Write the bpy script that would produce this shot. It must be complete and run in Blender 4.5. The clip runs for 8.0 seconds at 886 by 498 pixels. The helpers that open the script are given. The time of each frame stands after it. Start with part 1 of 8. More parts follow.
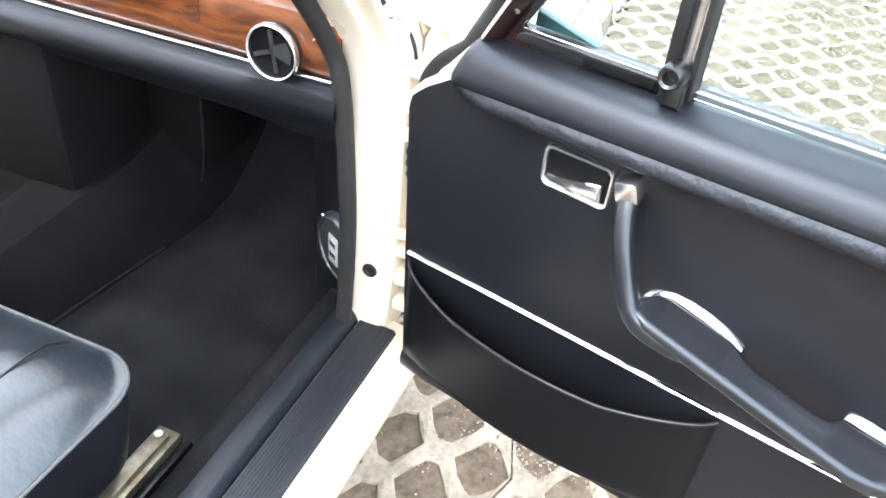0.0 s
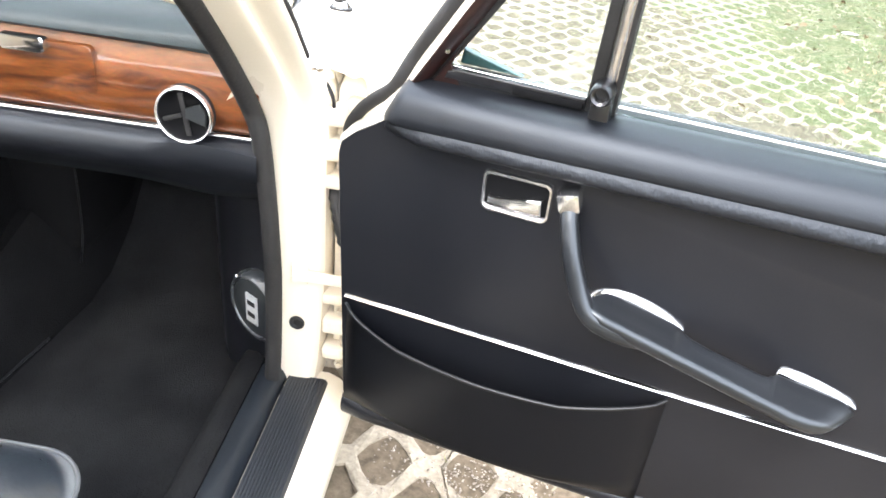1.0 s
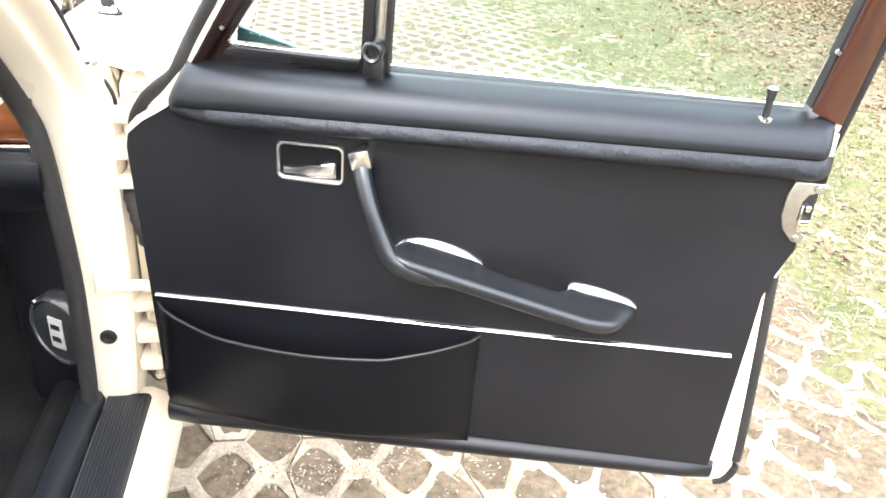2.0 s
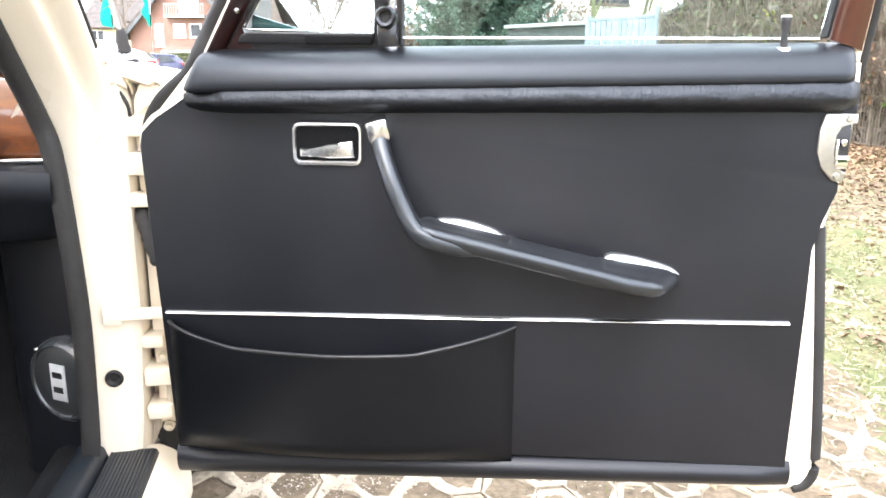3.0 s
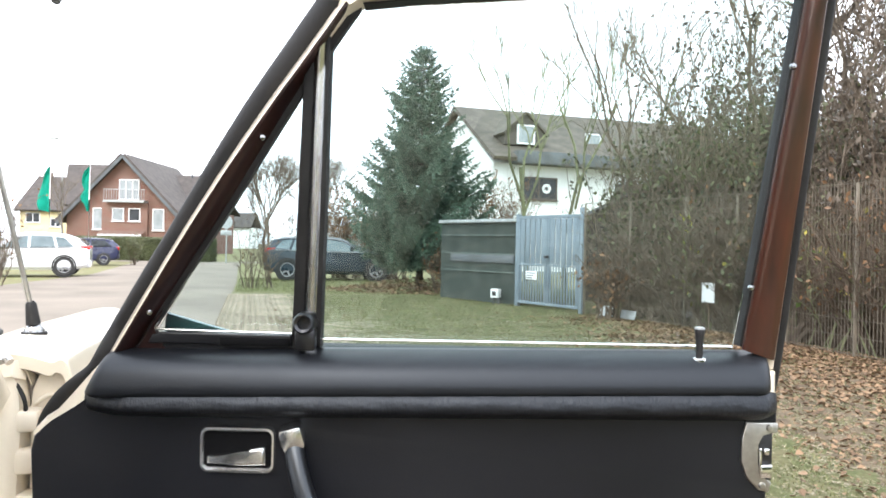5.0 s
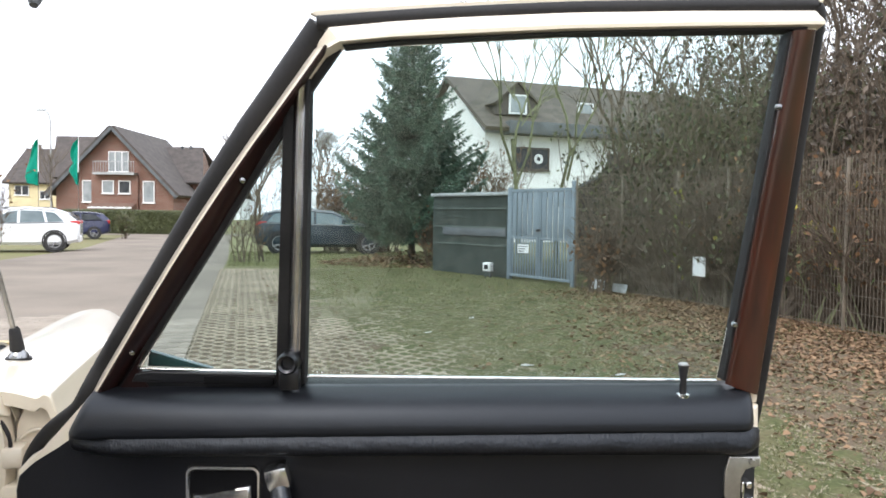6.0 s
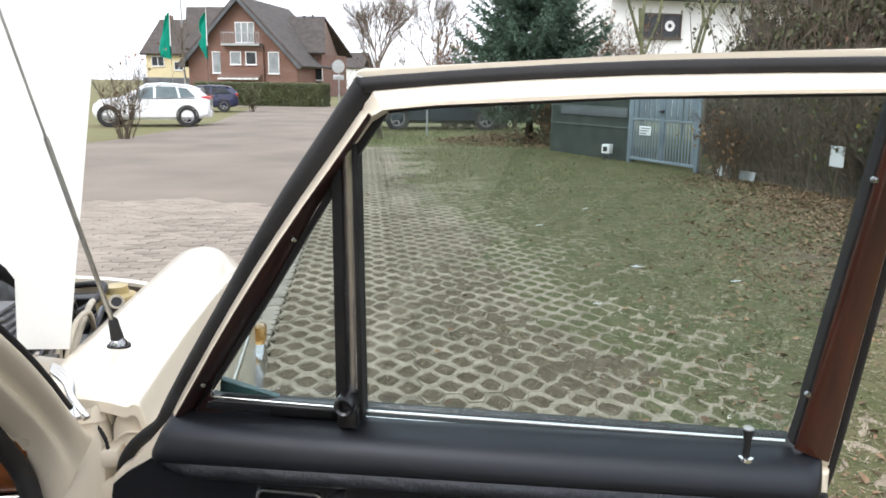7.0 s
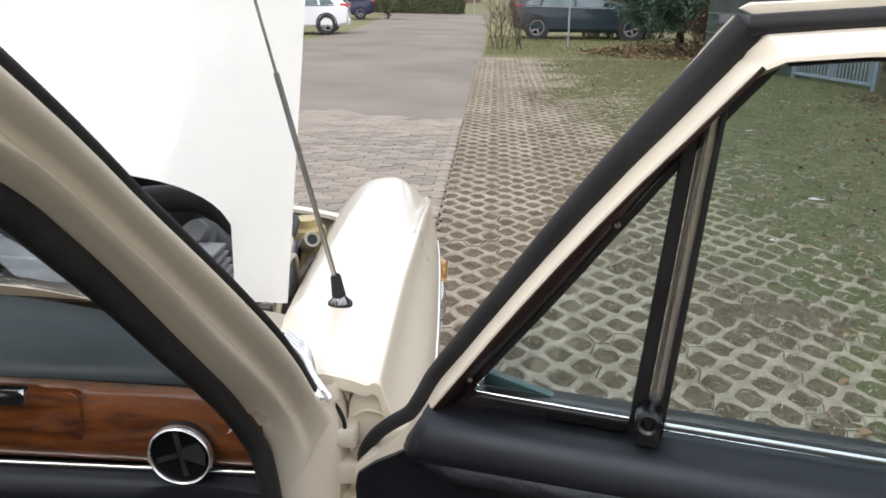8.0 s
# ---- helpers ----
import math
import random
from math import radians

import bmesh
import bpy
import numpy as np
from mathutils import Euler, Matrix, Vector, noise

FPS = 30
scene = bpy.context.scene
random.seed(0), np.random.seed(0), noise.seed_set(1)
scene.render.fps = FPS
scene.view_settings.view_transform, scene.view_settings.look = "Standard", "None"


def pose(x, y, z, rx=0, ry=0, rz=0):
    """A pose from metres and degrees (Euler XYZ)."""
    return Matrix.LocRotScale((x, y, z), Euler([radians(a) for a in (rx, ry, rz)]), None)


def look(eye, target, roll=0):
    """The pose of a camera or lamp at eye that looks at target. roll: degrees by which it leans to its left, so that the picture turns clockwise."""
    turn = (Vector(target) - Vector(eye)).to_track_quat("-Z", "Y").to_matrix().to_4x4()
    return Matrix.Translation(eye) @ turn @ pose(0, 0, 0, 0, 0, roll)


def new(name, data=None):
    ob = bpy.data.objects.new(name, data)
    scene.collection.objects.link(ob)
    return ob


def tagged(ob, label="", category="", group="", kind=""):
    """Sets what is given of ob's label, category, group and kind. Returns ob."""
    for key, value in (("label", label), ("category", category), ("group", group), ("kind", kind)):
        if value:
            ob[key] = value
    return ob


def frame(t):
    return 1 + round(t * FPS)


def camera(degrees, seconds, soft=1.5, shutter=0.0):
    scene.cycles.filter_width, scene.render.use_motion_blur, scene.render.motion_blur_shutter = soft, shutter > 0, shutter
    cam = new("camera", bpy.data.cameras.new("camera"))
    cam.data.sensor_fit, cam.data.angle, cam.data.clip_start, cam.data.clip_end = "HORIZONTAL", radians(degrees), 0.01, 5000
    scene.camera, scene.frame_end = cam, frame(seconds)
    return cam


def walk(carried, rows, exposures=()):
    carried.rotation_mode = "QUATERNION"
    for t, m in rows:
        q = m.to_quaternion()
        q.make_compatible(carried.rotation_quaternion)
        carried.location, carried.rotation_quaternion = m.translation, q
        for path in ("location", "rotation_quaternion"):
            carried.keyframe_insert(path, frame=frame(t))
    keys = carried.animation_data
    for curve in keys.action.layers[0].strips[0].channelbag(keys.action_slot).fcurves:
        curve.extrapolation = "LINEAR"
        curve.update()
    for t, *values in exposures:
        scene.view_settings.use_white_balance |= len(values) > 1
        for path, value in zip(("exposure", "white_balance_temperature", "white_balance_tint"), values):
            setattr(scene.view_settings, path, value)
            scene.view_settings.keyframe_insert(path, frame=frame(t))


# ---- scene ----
cam = camera(59.8, 8.0, soft=1.7)
PATH = [
    (0, (0.56, -0.77, 1.356), (-0.309, 0.565, 0.145), 6.2),
    (0.5, (0.549, -0.811, 1.352), (-0.187, 0.632, 0.179), 7.3),
    (1, (0.441, -0.896, 1.343), (-0.083, 0.718, 0.284), 6.4),
    (1.5, (0.464, -0.953, 1.326), (0.288, 0.789, 0.359), 7.4),
    (1.7, (0.5, -0.964, 1.325), (0.38, 0.789, 0.369), 7.1),
    (2.8, (0.477, -1.031, 1.014), (0.327, 0.857, 0.37), -0.1),
    (3, (0.486, -1.038, 0.984), (0.331, 0.898, 0.507), 0.4),
    (3.5, (0.487, -1.063, 1.001), (0.29, 0.904, 0.703), 2.1),
    (4, (0.505, -1.041, 1.076), (0.333, 0.941, 0.868), 1.8),
    (4.5, (0.514, -1.014, 1.113), (0.43, 0.982, 1.027), 1.8),
    (5, (0.502, -0.987, 1.137), (0.501, 1.013, 1.129), 1.2),
    (5.2, (0.498, -0.978, 1.155), (0.525, 1.022, 1.167), 1.0),
    (6.3, (0.534, -0.981, 1.291), (0.541, 1.011, 1.104), 0.5),
    (6.5, (0.576, -0.984, 1.354), (0.471, 0.995, 1.084), 0.3),
    (7, (0.584, -0.921, 1.446), (0.305, 1.013, 1.021), 0.7),
    (7.5, (0.447, -0.841, 1.477), (0.027, 1.037, 0.933), 1.4),
    (8, (0.337, -0.762, 1.469), (-0.238, 1.041, 0.821), 0.5),
]
EXPOSURES = [(0.0, 3.1, 6000, 11.5), (1.0, 3.05, 6300, 11.5), (1.5, 3.05, 6600, 11.5), (1.7, 3.05, 6550, 12), (2.8, 3.0, 6350, 13), (3.5, 3.05, 6200, 12), (4.0, 2.95, 6200, 11), (4.5, 2.45, 6300, 11), (5.0, 1.75, 6350, 11), (5.2, 1.5, 6350, 11), (6.3, 1.1, 6350, 12.5), (6.5, 1.05, 6350, 12.5), (7.0, 1.0, 6350, 12), (8.0, 0.74, 6350, 13)]
walk(cam, [(t, look(eye, target, roll)) for t, eye, target, roll in PATH], EXPOSURES)

# world: an even, overcast winter sky, and a weak wide sun behind the cloud
world = bpy.data.worlds.new("overcast_sky")
scene.world = world
world.use_nodes = True
wn, wl = world.node_tree.nodes, world.node_tree.links
sky = wn.new("ShaderNodeTexSky")
sky.sky_type, sky.sun_disc = "NISHITA", False
sky.sun_elevation, sky.sun_rotation = radians(42), radians(200)
sky.air_density, sky.dust_density = 1.0, 4.0
cloud_noise = wn.new("ShaderNodeTexNoise")
cloud_noise.inputs["Scale"].default_value = 1.6
cloud_ramp = wn.new("ShaderNodeValToRGB")
cloud_ramp.color_ramp.elements[0].color = (7.6, 8.1, 8.8, 1)
cloud_ramp.color_ramp.elements[1].color = (9.8, 10.1, 10.4, 1)
wl.new(cloud_noise.outputs["Fac"], cloud_ramp.inputs["Fac"])
veil = wn.new("ShaderNodeMix")
veil.data_type = "RGBA"
veil.inputs["Factor"].default_value = 0.88
wl.new(sky.outputs["Color"], veil.inputs["A"])
wl.new(cloud_ramp.outputs["Color"], veil.inputs["B"])
wl.new(veil.outputs["Result"], wn["Background"].inputs["Color"])
wn["Background"].inputs["Strength"].default_value = 0.12
sun_data = bpy.data.lights.new("sun", "SUN")
sun_data.energy, sun_data.angle, sun_data.color = 0.7, radians(25), (1.0, 0.96, 0.9)
sun = new("sun", sun_data)
sun.matrix_world = look((-3, -9, 9), (0, 0, 0))

# ---- materials ----
def mat(name, c1, c2=None, scale=8.0, rough=0.5, metal=0.0, bump=0.0, bump_scale=120.0, coat=0.0, spread=0.08, stretch=(1, 1, 1), fine=0.25, spec=0.5, tint=(1, 1, 1), voronoi=False, vary=0.0, coords="Object"):
    """A surface with stains at one scale and grain at another; vary: difference from piece to piece."""
    m = bpy.data.materials.new(name)
    m.use_nodes = True
    n, l = m.node_tree.nodes, m.node_tree.links
    b = n["Principled BSDF"]
    c2 = c2 or tuple(v * 0.8 for v in c1)
    tc = n.new("ShaderNodeTexCoord")
    mp = n.new("ShaderNodeMapping")
    mp.inputs["Scale"].default_value = stretch
    l.new(tc.outputs[coords], mp.inputs["Vector"])
    big = n.new("ShaderNodeTexNoise")
    big.inputs["Scale"].default_value, big.inputs["Detail"].default_value = scale, 5
    l.new(mp.outputs[0], big.inputs["Vector"])
    ramp = n.new("ShaderNodeValToRGB")
    ramp.color_ramp.elements[0].position, ramp.color_ramp.elements[1].position = 0.34, 0.66
    ramp.color_ramp.elements[0].color, ramp.color_ramp.elements[1].color = (*c1, 1), (*c2, 1)
    l.new(big.outputs["Fac"], ramp.inputs["Fac"])
    small = n.new("ShaderNodeTexVoronoi" if voronoi else "ShaderNodeTexNoise")
    small.inputs["Scale"].default_value = bump_scale
    l.new(mp.outputs[0], small.inputs["Vector"])
    grain = small.outputs["Distance"] if voronoi else small.outputs["Fac"]
    mr = n.new("ShaderNodeMapRange")
    mr.inputs["To Min"].default_value, mr.inputs["To Max"].default_value = 1 - fine, 1 + fine
    l.new(grain, mr.inputs["Value"])
    mul = n.new("ShaderNodeMix")
    mul.data_type, mul.blend_type = "RGBA", "MULTIPLY"
    mul.inputs["Factor"].default_value = 1
    l.new(ramp.outputs["Color"], mul.inputs["A"])
    l.new(mr.outputs[0], mul.inputs["B"])
    out = mul.outputs["Result"]
    if vary:
        info = n.new("ShaderNodeObjectInfo")
        vr = n.new("ShaderNodeMapRange")
        vr.inputs["To Min"].default_value, vr.inputs["To Max"].default_value = 1 - vary, 1 + vary
        l.new(info.outputs["Random"], vr.inputs["Value"])
        vm = n.new("ShaderNodeMix")
        vm.data_type, vm.blend_type = "RGBA", "MULTIPLY"
        vm.inputs["Factor"].default_value = 1
        l.new(out, vm.inputs["A"])
        l.new(vr.outputs[0], vm.inputs["B"])
        out = vm.outputs["Result"]
    l.new(out, b.inputs["Base Color"])
    rr = n.new("ShaderNodeMapRange")
    rr.inputs["To Min"].default_value, rr.inputs["To Max"].default_value = max(0.02, rough - spread), min(1, rough + spread)
    l.new(big.outputs["Fac"], rr.inputs["Value"])
    l.new(rr.outputs[0], b.inputs["Roughness"])
    b.inputs["Metallic"].default_value = metal
    b.inputs["Coat Weight"].default_value = coat
    b.inputs["Coat Roughness"].default_value = 0.04
    b.inputs["Specular IOR Level"].default_value = spec
    b.inputs["Specular Tint"].default_value = (*tint, 1)
    if bump:
        bp = n.new("ShaderNodeBump")
        bp.inputs["Strength"].default_value, bp.inputs["Distance"].default_value = bump, 0.004
        l.new(grain, bp.inputs["Height"])
        l.new(bp.outputs[0], b.inputs["Normal"])
    return m


def wood_mat(name, dark, light, scale, axis, fine=0.5, coat=1.0):
    """Varnished veneer: stretched, distorted grain under a clear coat."""
    m = bpy.data.materials.new(name)
    m.use_nodes = True
    n, l = m.node_tree.nodes, m.node_tree.links
    b = n["Principled BSDF"]
    tc = n.new("ShaderNodeTexCoord")
    mp = n.new("ShaderNodeMapping")
    mp.inputs["Scale"].default_value = axis
    l.new(tc.outputs["Object"], mp.inputs["Vector"])
    a = n.new("ShaderNodeTexNoise")
    a.inputs["Scale"].default_value, a.inputs["Detail"].default_value, a.inputs["Distortion"].default_value = scale, 8, 2.2
    l.new(mp.outputs[0], a.inputs["Vector"])
    r = n.new("ShaderNodeValToRGB")
    r.color_ramp.elements[0].position, r.color_ramp.elements[1].position = 0.3, 0.72
    r.color_ramp.elements[0].color, r.color_ramp.elements[1].color = (*dark, 1), (*light, 1)
    mid = r.color_ramp.elements.new(0.5)
    mid.color = (*[0.45 * p + 0.55 * q for p, q in zip(dark, light)], 1)
    l.new(a.outputs["Fac"], r.inputs["Fac"])
    f = n.new("ShaderNodeTexNoise")
    f.inputs["Scale"].default_value, f.inputs["Detail"].default_value = scale * 14, 4
    l.new(mp.outputs[0], f.inputs["Vector"])
    mx = n.new("ShaderNodeMix")
    mx.data_type, mx.blend_type = "RGBA", "MULTIPLY"
    mx.inputs["Factor"].default_value = fine
    l.new(r.outputs["Color"], mx.inputs["A"])
    l.new(f.outputs["Color"], mx.inputs["B"])
    l.new(mx.outputs["Result"], b.inputs["Base Color"])
    b.inputs["Roughness"].default_value = 0.35
    b.inputs["Coat Weight"].default_value, b.inputs["Coat Roughness"].default_value = coat, 0.05
    return m


def glass_mat(name, tint, rough=0.0):
    m = bpy.data.materials.new(name)
    m.use_nodes = True
    b = m.node_tree.nodes["Principled BSDF"]
    b.inputs["Base Color"].default_value = (*tint, 1)
    b.inputs["Roughness"].default_value = rough
    b.inputs["Transmission Weight"].default_value = 1.0
    b.inputs["IOR"].default_value = 1.45
    return m


def brick_mat(name, c1, c2, mortar, scale, wide=0.25, high=0.075):
    m = bpy.data.materials.new(name)
    m.use_nodes = True
    n, l = m.node_tree.nodes, m.node_tree.links
    b = n["Principled BSDF"]
    tc = n.new("ShaderNodeTexCoord")
    mp = n.new("ShaderNodeMapping")
    mp.inputs["Rotation"].default_value = (radians(90), 0, 0)
    l.new(tc.outputs["Object"], mp.inputs["Vector"])
    t = n.new("ShaderNodeTexBrick")
    t.inputs["Color1"].default_value, t.inputs["Color2"].default_value, t.inputs["Mortar"].default_value = (*c1, 1), (*c2, 1), (*mortar, 1)
    t.inputs["Scale"].default_value = scale
    t.inputs["Brick Width"].default_value, t.inputs["Row Height"].default_value, t.inputs["Mortar Size"].default_value = wide, high, 0.01
    l.new(mp.outputs[0], t.inputs["Vector"])
    no = n.new("ShaderNodeTexNoise")
    no.inputs["Scale"].default_value = 0.8
    l.new(tc.outputs["Object"], no.inputs["Vector"])
    mr = n.new("ShaderNodeMapRange")
    mr.inputs["To Min"].default_value, mr.inputs["To Max"].default_value = 0.75, 1.2
    l.new(no.outputs["Fac"], mr.inputs["Value"])
    mx = n.new("ShaderNodeMix")
    mx.data_type, mx.blend_type = "RGBA", "MULTIPLY"
    mx.inputs["Factor"].default_value = 1
    l.new(t.outputs["Color"], mx.inputs["A"])
    l.new(mr.outputs[0], mx.inputs["B"])
    l.new(mx.outputs["Result"], b.inputs["Base Color"])
    b.inputs["Roughness"].default_value = 0.9
    return m


def foliage_mat(name, c1, c2, rough=0.6):
    """Leaves or needles that differ from one to the next."""
    m = bpy.data.materials.new(name)
    m.use_nodes = True
    n, l = m.node_tree.nodes, m.node_tree.links
    b = n["Principled BSDF"]
    g = n.new("ShaderNodeNewGeometry")
    r = n.new("ShaderNodeValToRGB")
    r.color_ramp.elements[0].color, r.color_ramp.elements[1].color = (*c1, 1), (*c2, 1)
    l.new(g.outputs["Random Per Island"], r.inputs["Fac"])
    tc = n.new("ShaderNodeTexCoord")
    no = n.new("ShaderNodeTexNoise")
    no.inputs["Scale"].default_value = 1.3
    l.new(tc.outputs["Object"], no.inputs["Vector"])
    mr = n.new("ShaderNodeMapRange")
    mr.inputs["To Min"].default_value, mr.inputs["To Max"].default_value = 0.6, 1.4
    l.new(no.outputs["Fac"], mr.inputs["Value"])
    mx = n.new("ShaderNodeMix")
    mx.data_type, mx.blend_type = "RGBA", "MULTIPLY"
    mx.inputs["Factor"].default_value = 1
    l.new(r.outputs["Color"], mx.inputs["A"])
    l.new(mr.outputs[0], mx.inputs["B"])
    l.new(mx.outputs["Result"], b.inputs["Base Color"])
    b.inputs["Roughness"].default_value = rough
    return m


CREAM = mat("cream_car_paint", (0.785, 0.70, 0.565), (0.75, 0.665, 0.53), 3, 0.3, coat=0.6, fine=0.03, bump=0.02, bump_scale=300)
# the hood's cream, whitened so that the sky's glare is in the colour
CREAM_GLARE = mat("ivory_hood_paint", (0.88, 0.865, 0.82), (0.85, 0.835, 0.785), 2, 0.3, coat=0.6, fine=0.02)
VINYL = mat("black_vinyl", (0.0053, 0.0057, 0.0076), (0.0086, 0.009, 0.0112), 5, 0.37, bump=0.06, bump_scale=420, fine=0.14, spec=0.34, tint=(0.95, 0.96, 1.0))
VINYL_SOFT = mat("black_padded_vinyl", (0.0045, 0.0049, 0.0066), (0.006, 0.0065, 0.0085), 9, 0.45, bump=0.05, bump_scale=420, fine=0.1, spec=0.44, tint=(0.84, 0.91, 1.0))
# teal-grey base colour holds the reflection on the dashboard top
DASH_VINYL = mat("teal_grey_dashboard_vinyl", (0.016, 0.025, 0.029), (0.021, 0.031, 0.035), 9, 0.5, bump=0.1, bump_scale=420, fine=0.1, spec=0.35)
LEATHER = mat("wrinkled_black_leather", (0.0055, 0.0058, 0.0076), (0.0085, 0.0088, 0.011), 14, 0.46, bump=0.35, bump_scale=150, fine=0.2, stretch=(1.5, 1, 0.7), spec=0.42, tint=(0.84, 0.91, 1.0))
SEAT_LEATHER = mat("black_seat_leather", (0.014, 0.0175, 0.022), (0.024, 0.0285, 0.034), 10, 0.3, bump=0.14, bump_scale=90, fine=0.15, spec=1.0)
HARD_BLACK = mat("black_hard_plastic", (0.009, 0.009, 0.0105), (0.013, 0.013, 0.0145), 12, 0.36, bump=0.05, bump_scale=600, fine=0.08)
ARM_BLACK = mat("moulded_black_vinyl", (0.0085, 0.0093, 0.011), (0.0118, 0.0125, 0.0142), 12, 0.32, bump=0.05, bump_scale=600, fine=0.08, spec=0.6, tint=(0.86, 0.93, 1.0))
SILL_BLACK = mat("blue_black_sill_vinyl", (0.0065, 0.0088, 0.0125), (0.0092, 0.012, 0.016), 8, 0.42, bump=0.1, bump_scale=300, fine=0.15, spec=0.45)
# matt black that carries deep shade, under the dashboard and in the bay
MATT_BOARD = mat("matt_black_fibreboard", (0.0035, 0.0035, 0.004), (0.0055, 0.0055, 0.006), 9, 0.8, bump=0.3, bump_scale=260, fine=0.3, spec=0.12)
DEEP_BLACK = mat("deep_black_recess", (0.003, 0.003, 0.0036), (0.004, 0.004, 0.0045), 20, 0.8, fine=0.1, spec=0.1)
RUBBER = mat("black_rubber", (0.011, 0.0105, 0.0108), (0.019, 0.018, 0.018), 20, 0.62, bump=0.15, bump_scale=200, fine=0.2, spec=0.35)
RIBBED = mat("ribbed_rubber", (0.009, 0.0115, 0.0155), (0.015, 0.0175, 0.022), 10, 0.46, bump=0.3, bump_scale=60, fine=0.2, stretch=(4, 0.2, 1))
CARPET = mat("charcoal_carpet", (0.0092, 0.0094, 0.0104), (0.0195, 0.0198, 0.021), 7, 0.95, bump=0.9, bump_scale=420, fine=0.5, spec=0.08)
# tunnel carpet, blacker than the floor's: the side's shadow is in its colour
TUNNEL = mat("black_needle_felt", (0.0055, 0.0055, 0.006), (0.01, 0.0098, 0.0102), 7, 0.95, bump=0.8, bump_scale=380, fine=0.5, spec=0.08)
CHROME = mat("chrome", (0.78, 0.78, 0.78), (0.7, 0.7, 0.71), 30, 0.1, metal=1, fine=0.03, spread=0.05)
SATIN = mat("satin_chrome", (0.80, 0.80, 0.80), (0.70, 0.70, 0.71), 30, 0.25, metal=1, fine=0.03, spread=0.05)
GALV = mat("galvanised_steel", (0.45, 0.46, 0.46), (0.33, 0.34, 0.34), 10, 0.5, metal=0.7, fine=0.15)
GUNMETAL = mat("dull_gunmetal", (0.07, 0.07, 0.074), (0.045, 0.045, 0.048), 25, 0.3, metal=0.9, fine=0.15)
STEEL = mat("brushed_steel", (0.5, 0.49, 0.46), (0.36, 0.34, 0.31), 25, 0.38, metal=1, fine=0.15, bump=0.1, bump_scale=150)
BRASSY = mat("yellowed_zinc", (0.46, 0.42, 0.33), (0.24, 0.19, 0.12), 26, 0.42, metal=0.9, fine=0.3)
WORN_CHROME = mat("worn_chrome", (0.34, 0.34, 0.34), (0.28, 0.28, 0.285), 30, 0.2, metal=1, fine=0.05, spread=0.05)
SPEAKER_BLACK = mat("matt_charcoal_plastic", (0.015, 0.017, 0.0185), (0.022, 0.0245, 0.026), 12, 0.4, bump=0.1, bump_scale=500, fine=0.1)
RING_GREY = mat("gloss_grey_plastic", (0.03, 0.033, 0.036), (0.042, 0.046, 0.05), 12, 0.26, bump=0.05, bump_scale=500, fine=0.08, spec=0.7)
SILVER_PRINT = mat("silver_print", (0.55, 0.56, 0.57), (0.42, 0.43, 0.44), 30, 0.35, metal=0.2, fine=0.05)
GREY_PLASTIC = mat("dark_grey_plastic", (0.062, 0.066, 0.07), (0.085, 0.09, 0.094), 12, 0.42, bump=0.1, bump_scale=500, fine=0.1)
WOOD = wood_mat("dash_veneer", (0.05, 0.0105, 0.0025), (0.25, 0.076, 0.015), 7, (1, 1, 3.0))
WOOD_DARK = wood_mat("door_veneer", (0.021, 0.0048, 0.0021), (0.066, 0.015, 0.0055), 5, (3, 3, 0.4), 0.35, 0.8)
# the door veneer again, darkened for the shade on the front post
WOOD_SHADED = wood_mat("front_post_veneer", (0.011, 0.0035, 0.0028), (0.027, 0.0072, 0.0048), 5, (3, 3, 0.4), 0.2, 0.2)
GLASS = glass_mat("tinted_window_glass", (0.71, 0.825, 0.82))
CLEAR = glass_mat("windscreen_glass", (0.92, 0.96, 0.94))
LAMP_AMBER = glass_mat("amber_lens", (0.75, 0.42, 0.14), 0.25)
ENGINE_GREY = mat("engine_alloy", (0.3, 0.3, 0.31), (0.18, 0.18, 0.19), 14, 0.5, metal=0.4, bump=0.2, bump_scale=80)
RESERVOIR = mat("yellowed_plastic", (0.62, 0.5, 0.25), (0.5, 0.37, 0.15), 9, 0.5, fine=0.1)
DULL_CREAM = mat("dusty_cream_enamel", (0.6, 0.54, 0.42), (0.42, 0.36, 0.27), 12, 0.5, fine=0.12, bump=0.1)

CONCRETE = mat("weathered_concrete", (0.36, 0.305, 0.232), (0.215, 0.18, 0.134), 9, 0.9, bump=0.9, bump_scale=70, fine=0.45, vary=0.12, spec=0.2)
COBBLE = mat("brown_grey_paving_block", (0.3, 0.258, 0.212), (0.225, 0.193, 0.159), 3, 0.9, bump=0.6, bump_scale=70, fine=0.25, vary=0.2, spec=0.2)
ASPHALT = mat("worn_asphalt", (0.242, 0.205, 0.168), (0.184, 0.156, 0.128), 0.5, 0.95, bump=0.5, bump_scale=70, fine=0.25, spec=0.2)
GRAVEL = foliage_mat("pale_gravel", (0.15, 0.118, 0.092), (0.48, 0.41, 0.34), 0.8)
SOIL = mat("damp_soil", (0.085, 0.068, 0.048), (0.05, 0.045, 0.03), 4, 0.95, bump=1.0, bump_scale=45, fine=0.45, spec=0.1)
GRASS_GROUND = mat("thin_winter_grass", (0.18, 0.185, 0.085), (0.185, 0.16, 0.095), 0.9, 0.95, bump=1.0, bump_scale=26, fine=0.5, spec=0.1)
GRASS = foliage_mat("grass_blades", (0.078, 0.104, 0.034), (0.215, 0.205, 0.085))
STRAW = foliage_mat("dry_straw", (0.13, 0.11, 0.07), (0.42, 0.37, 0.26), 0.8)
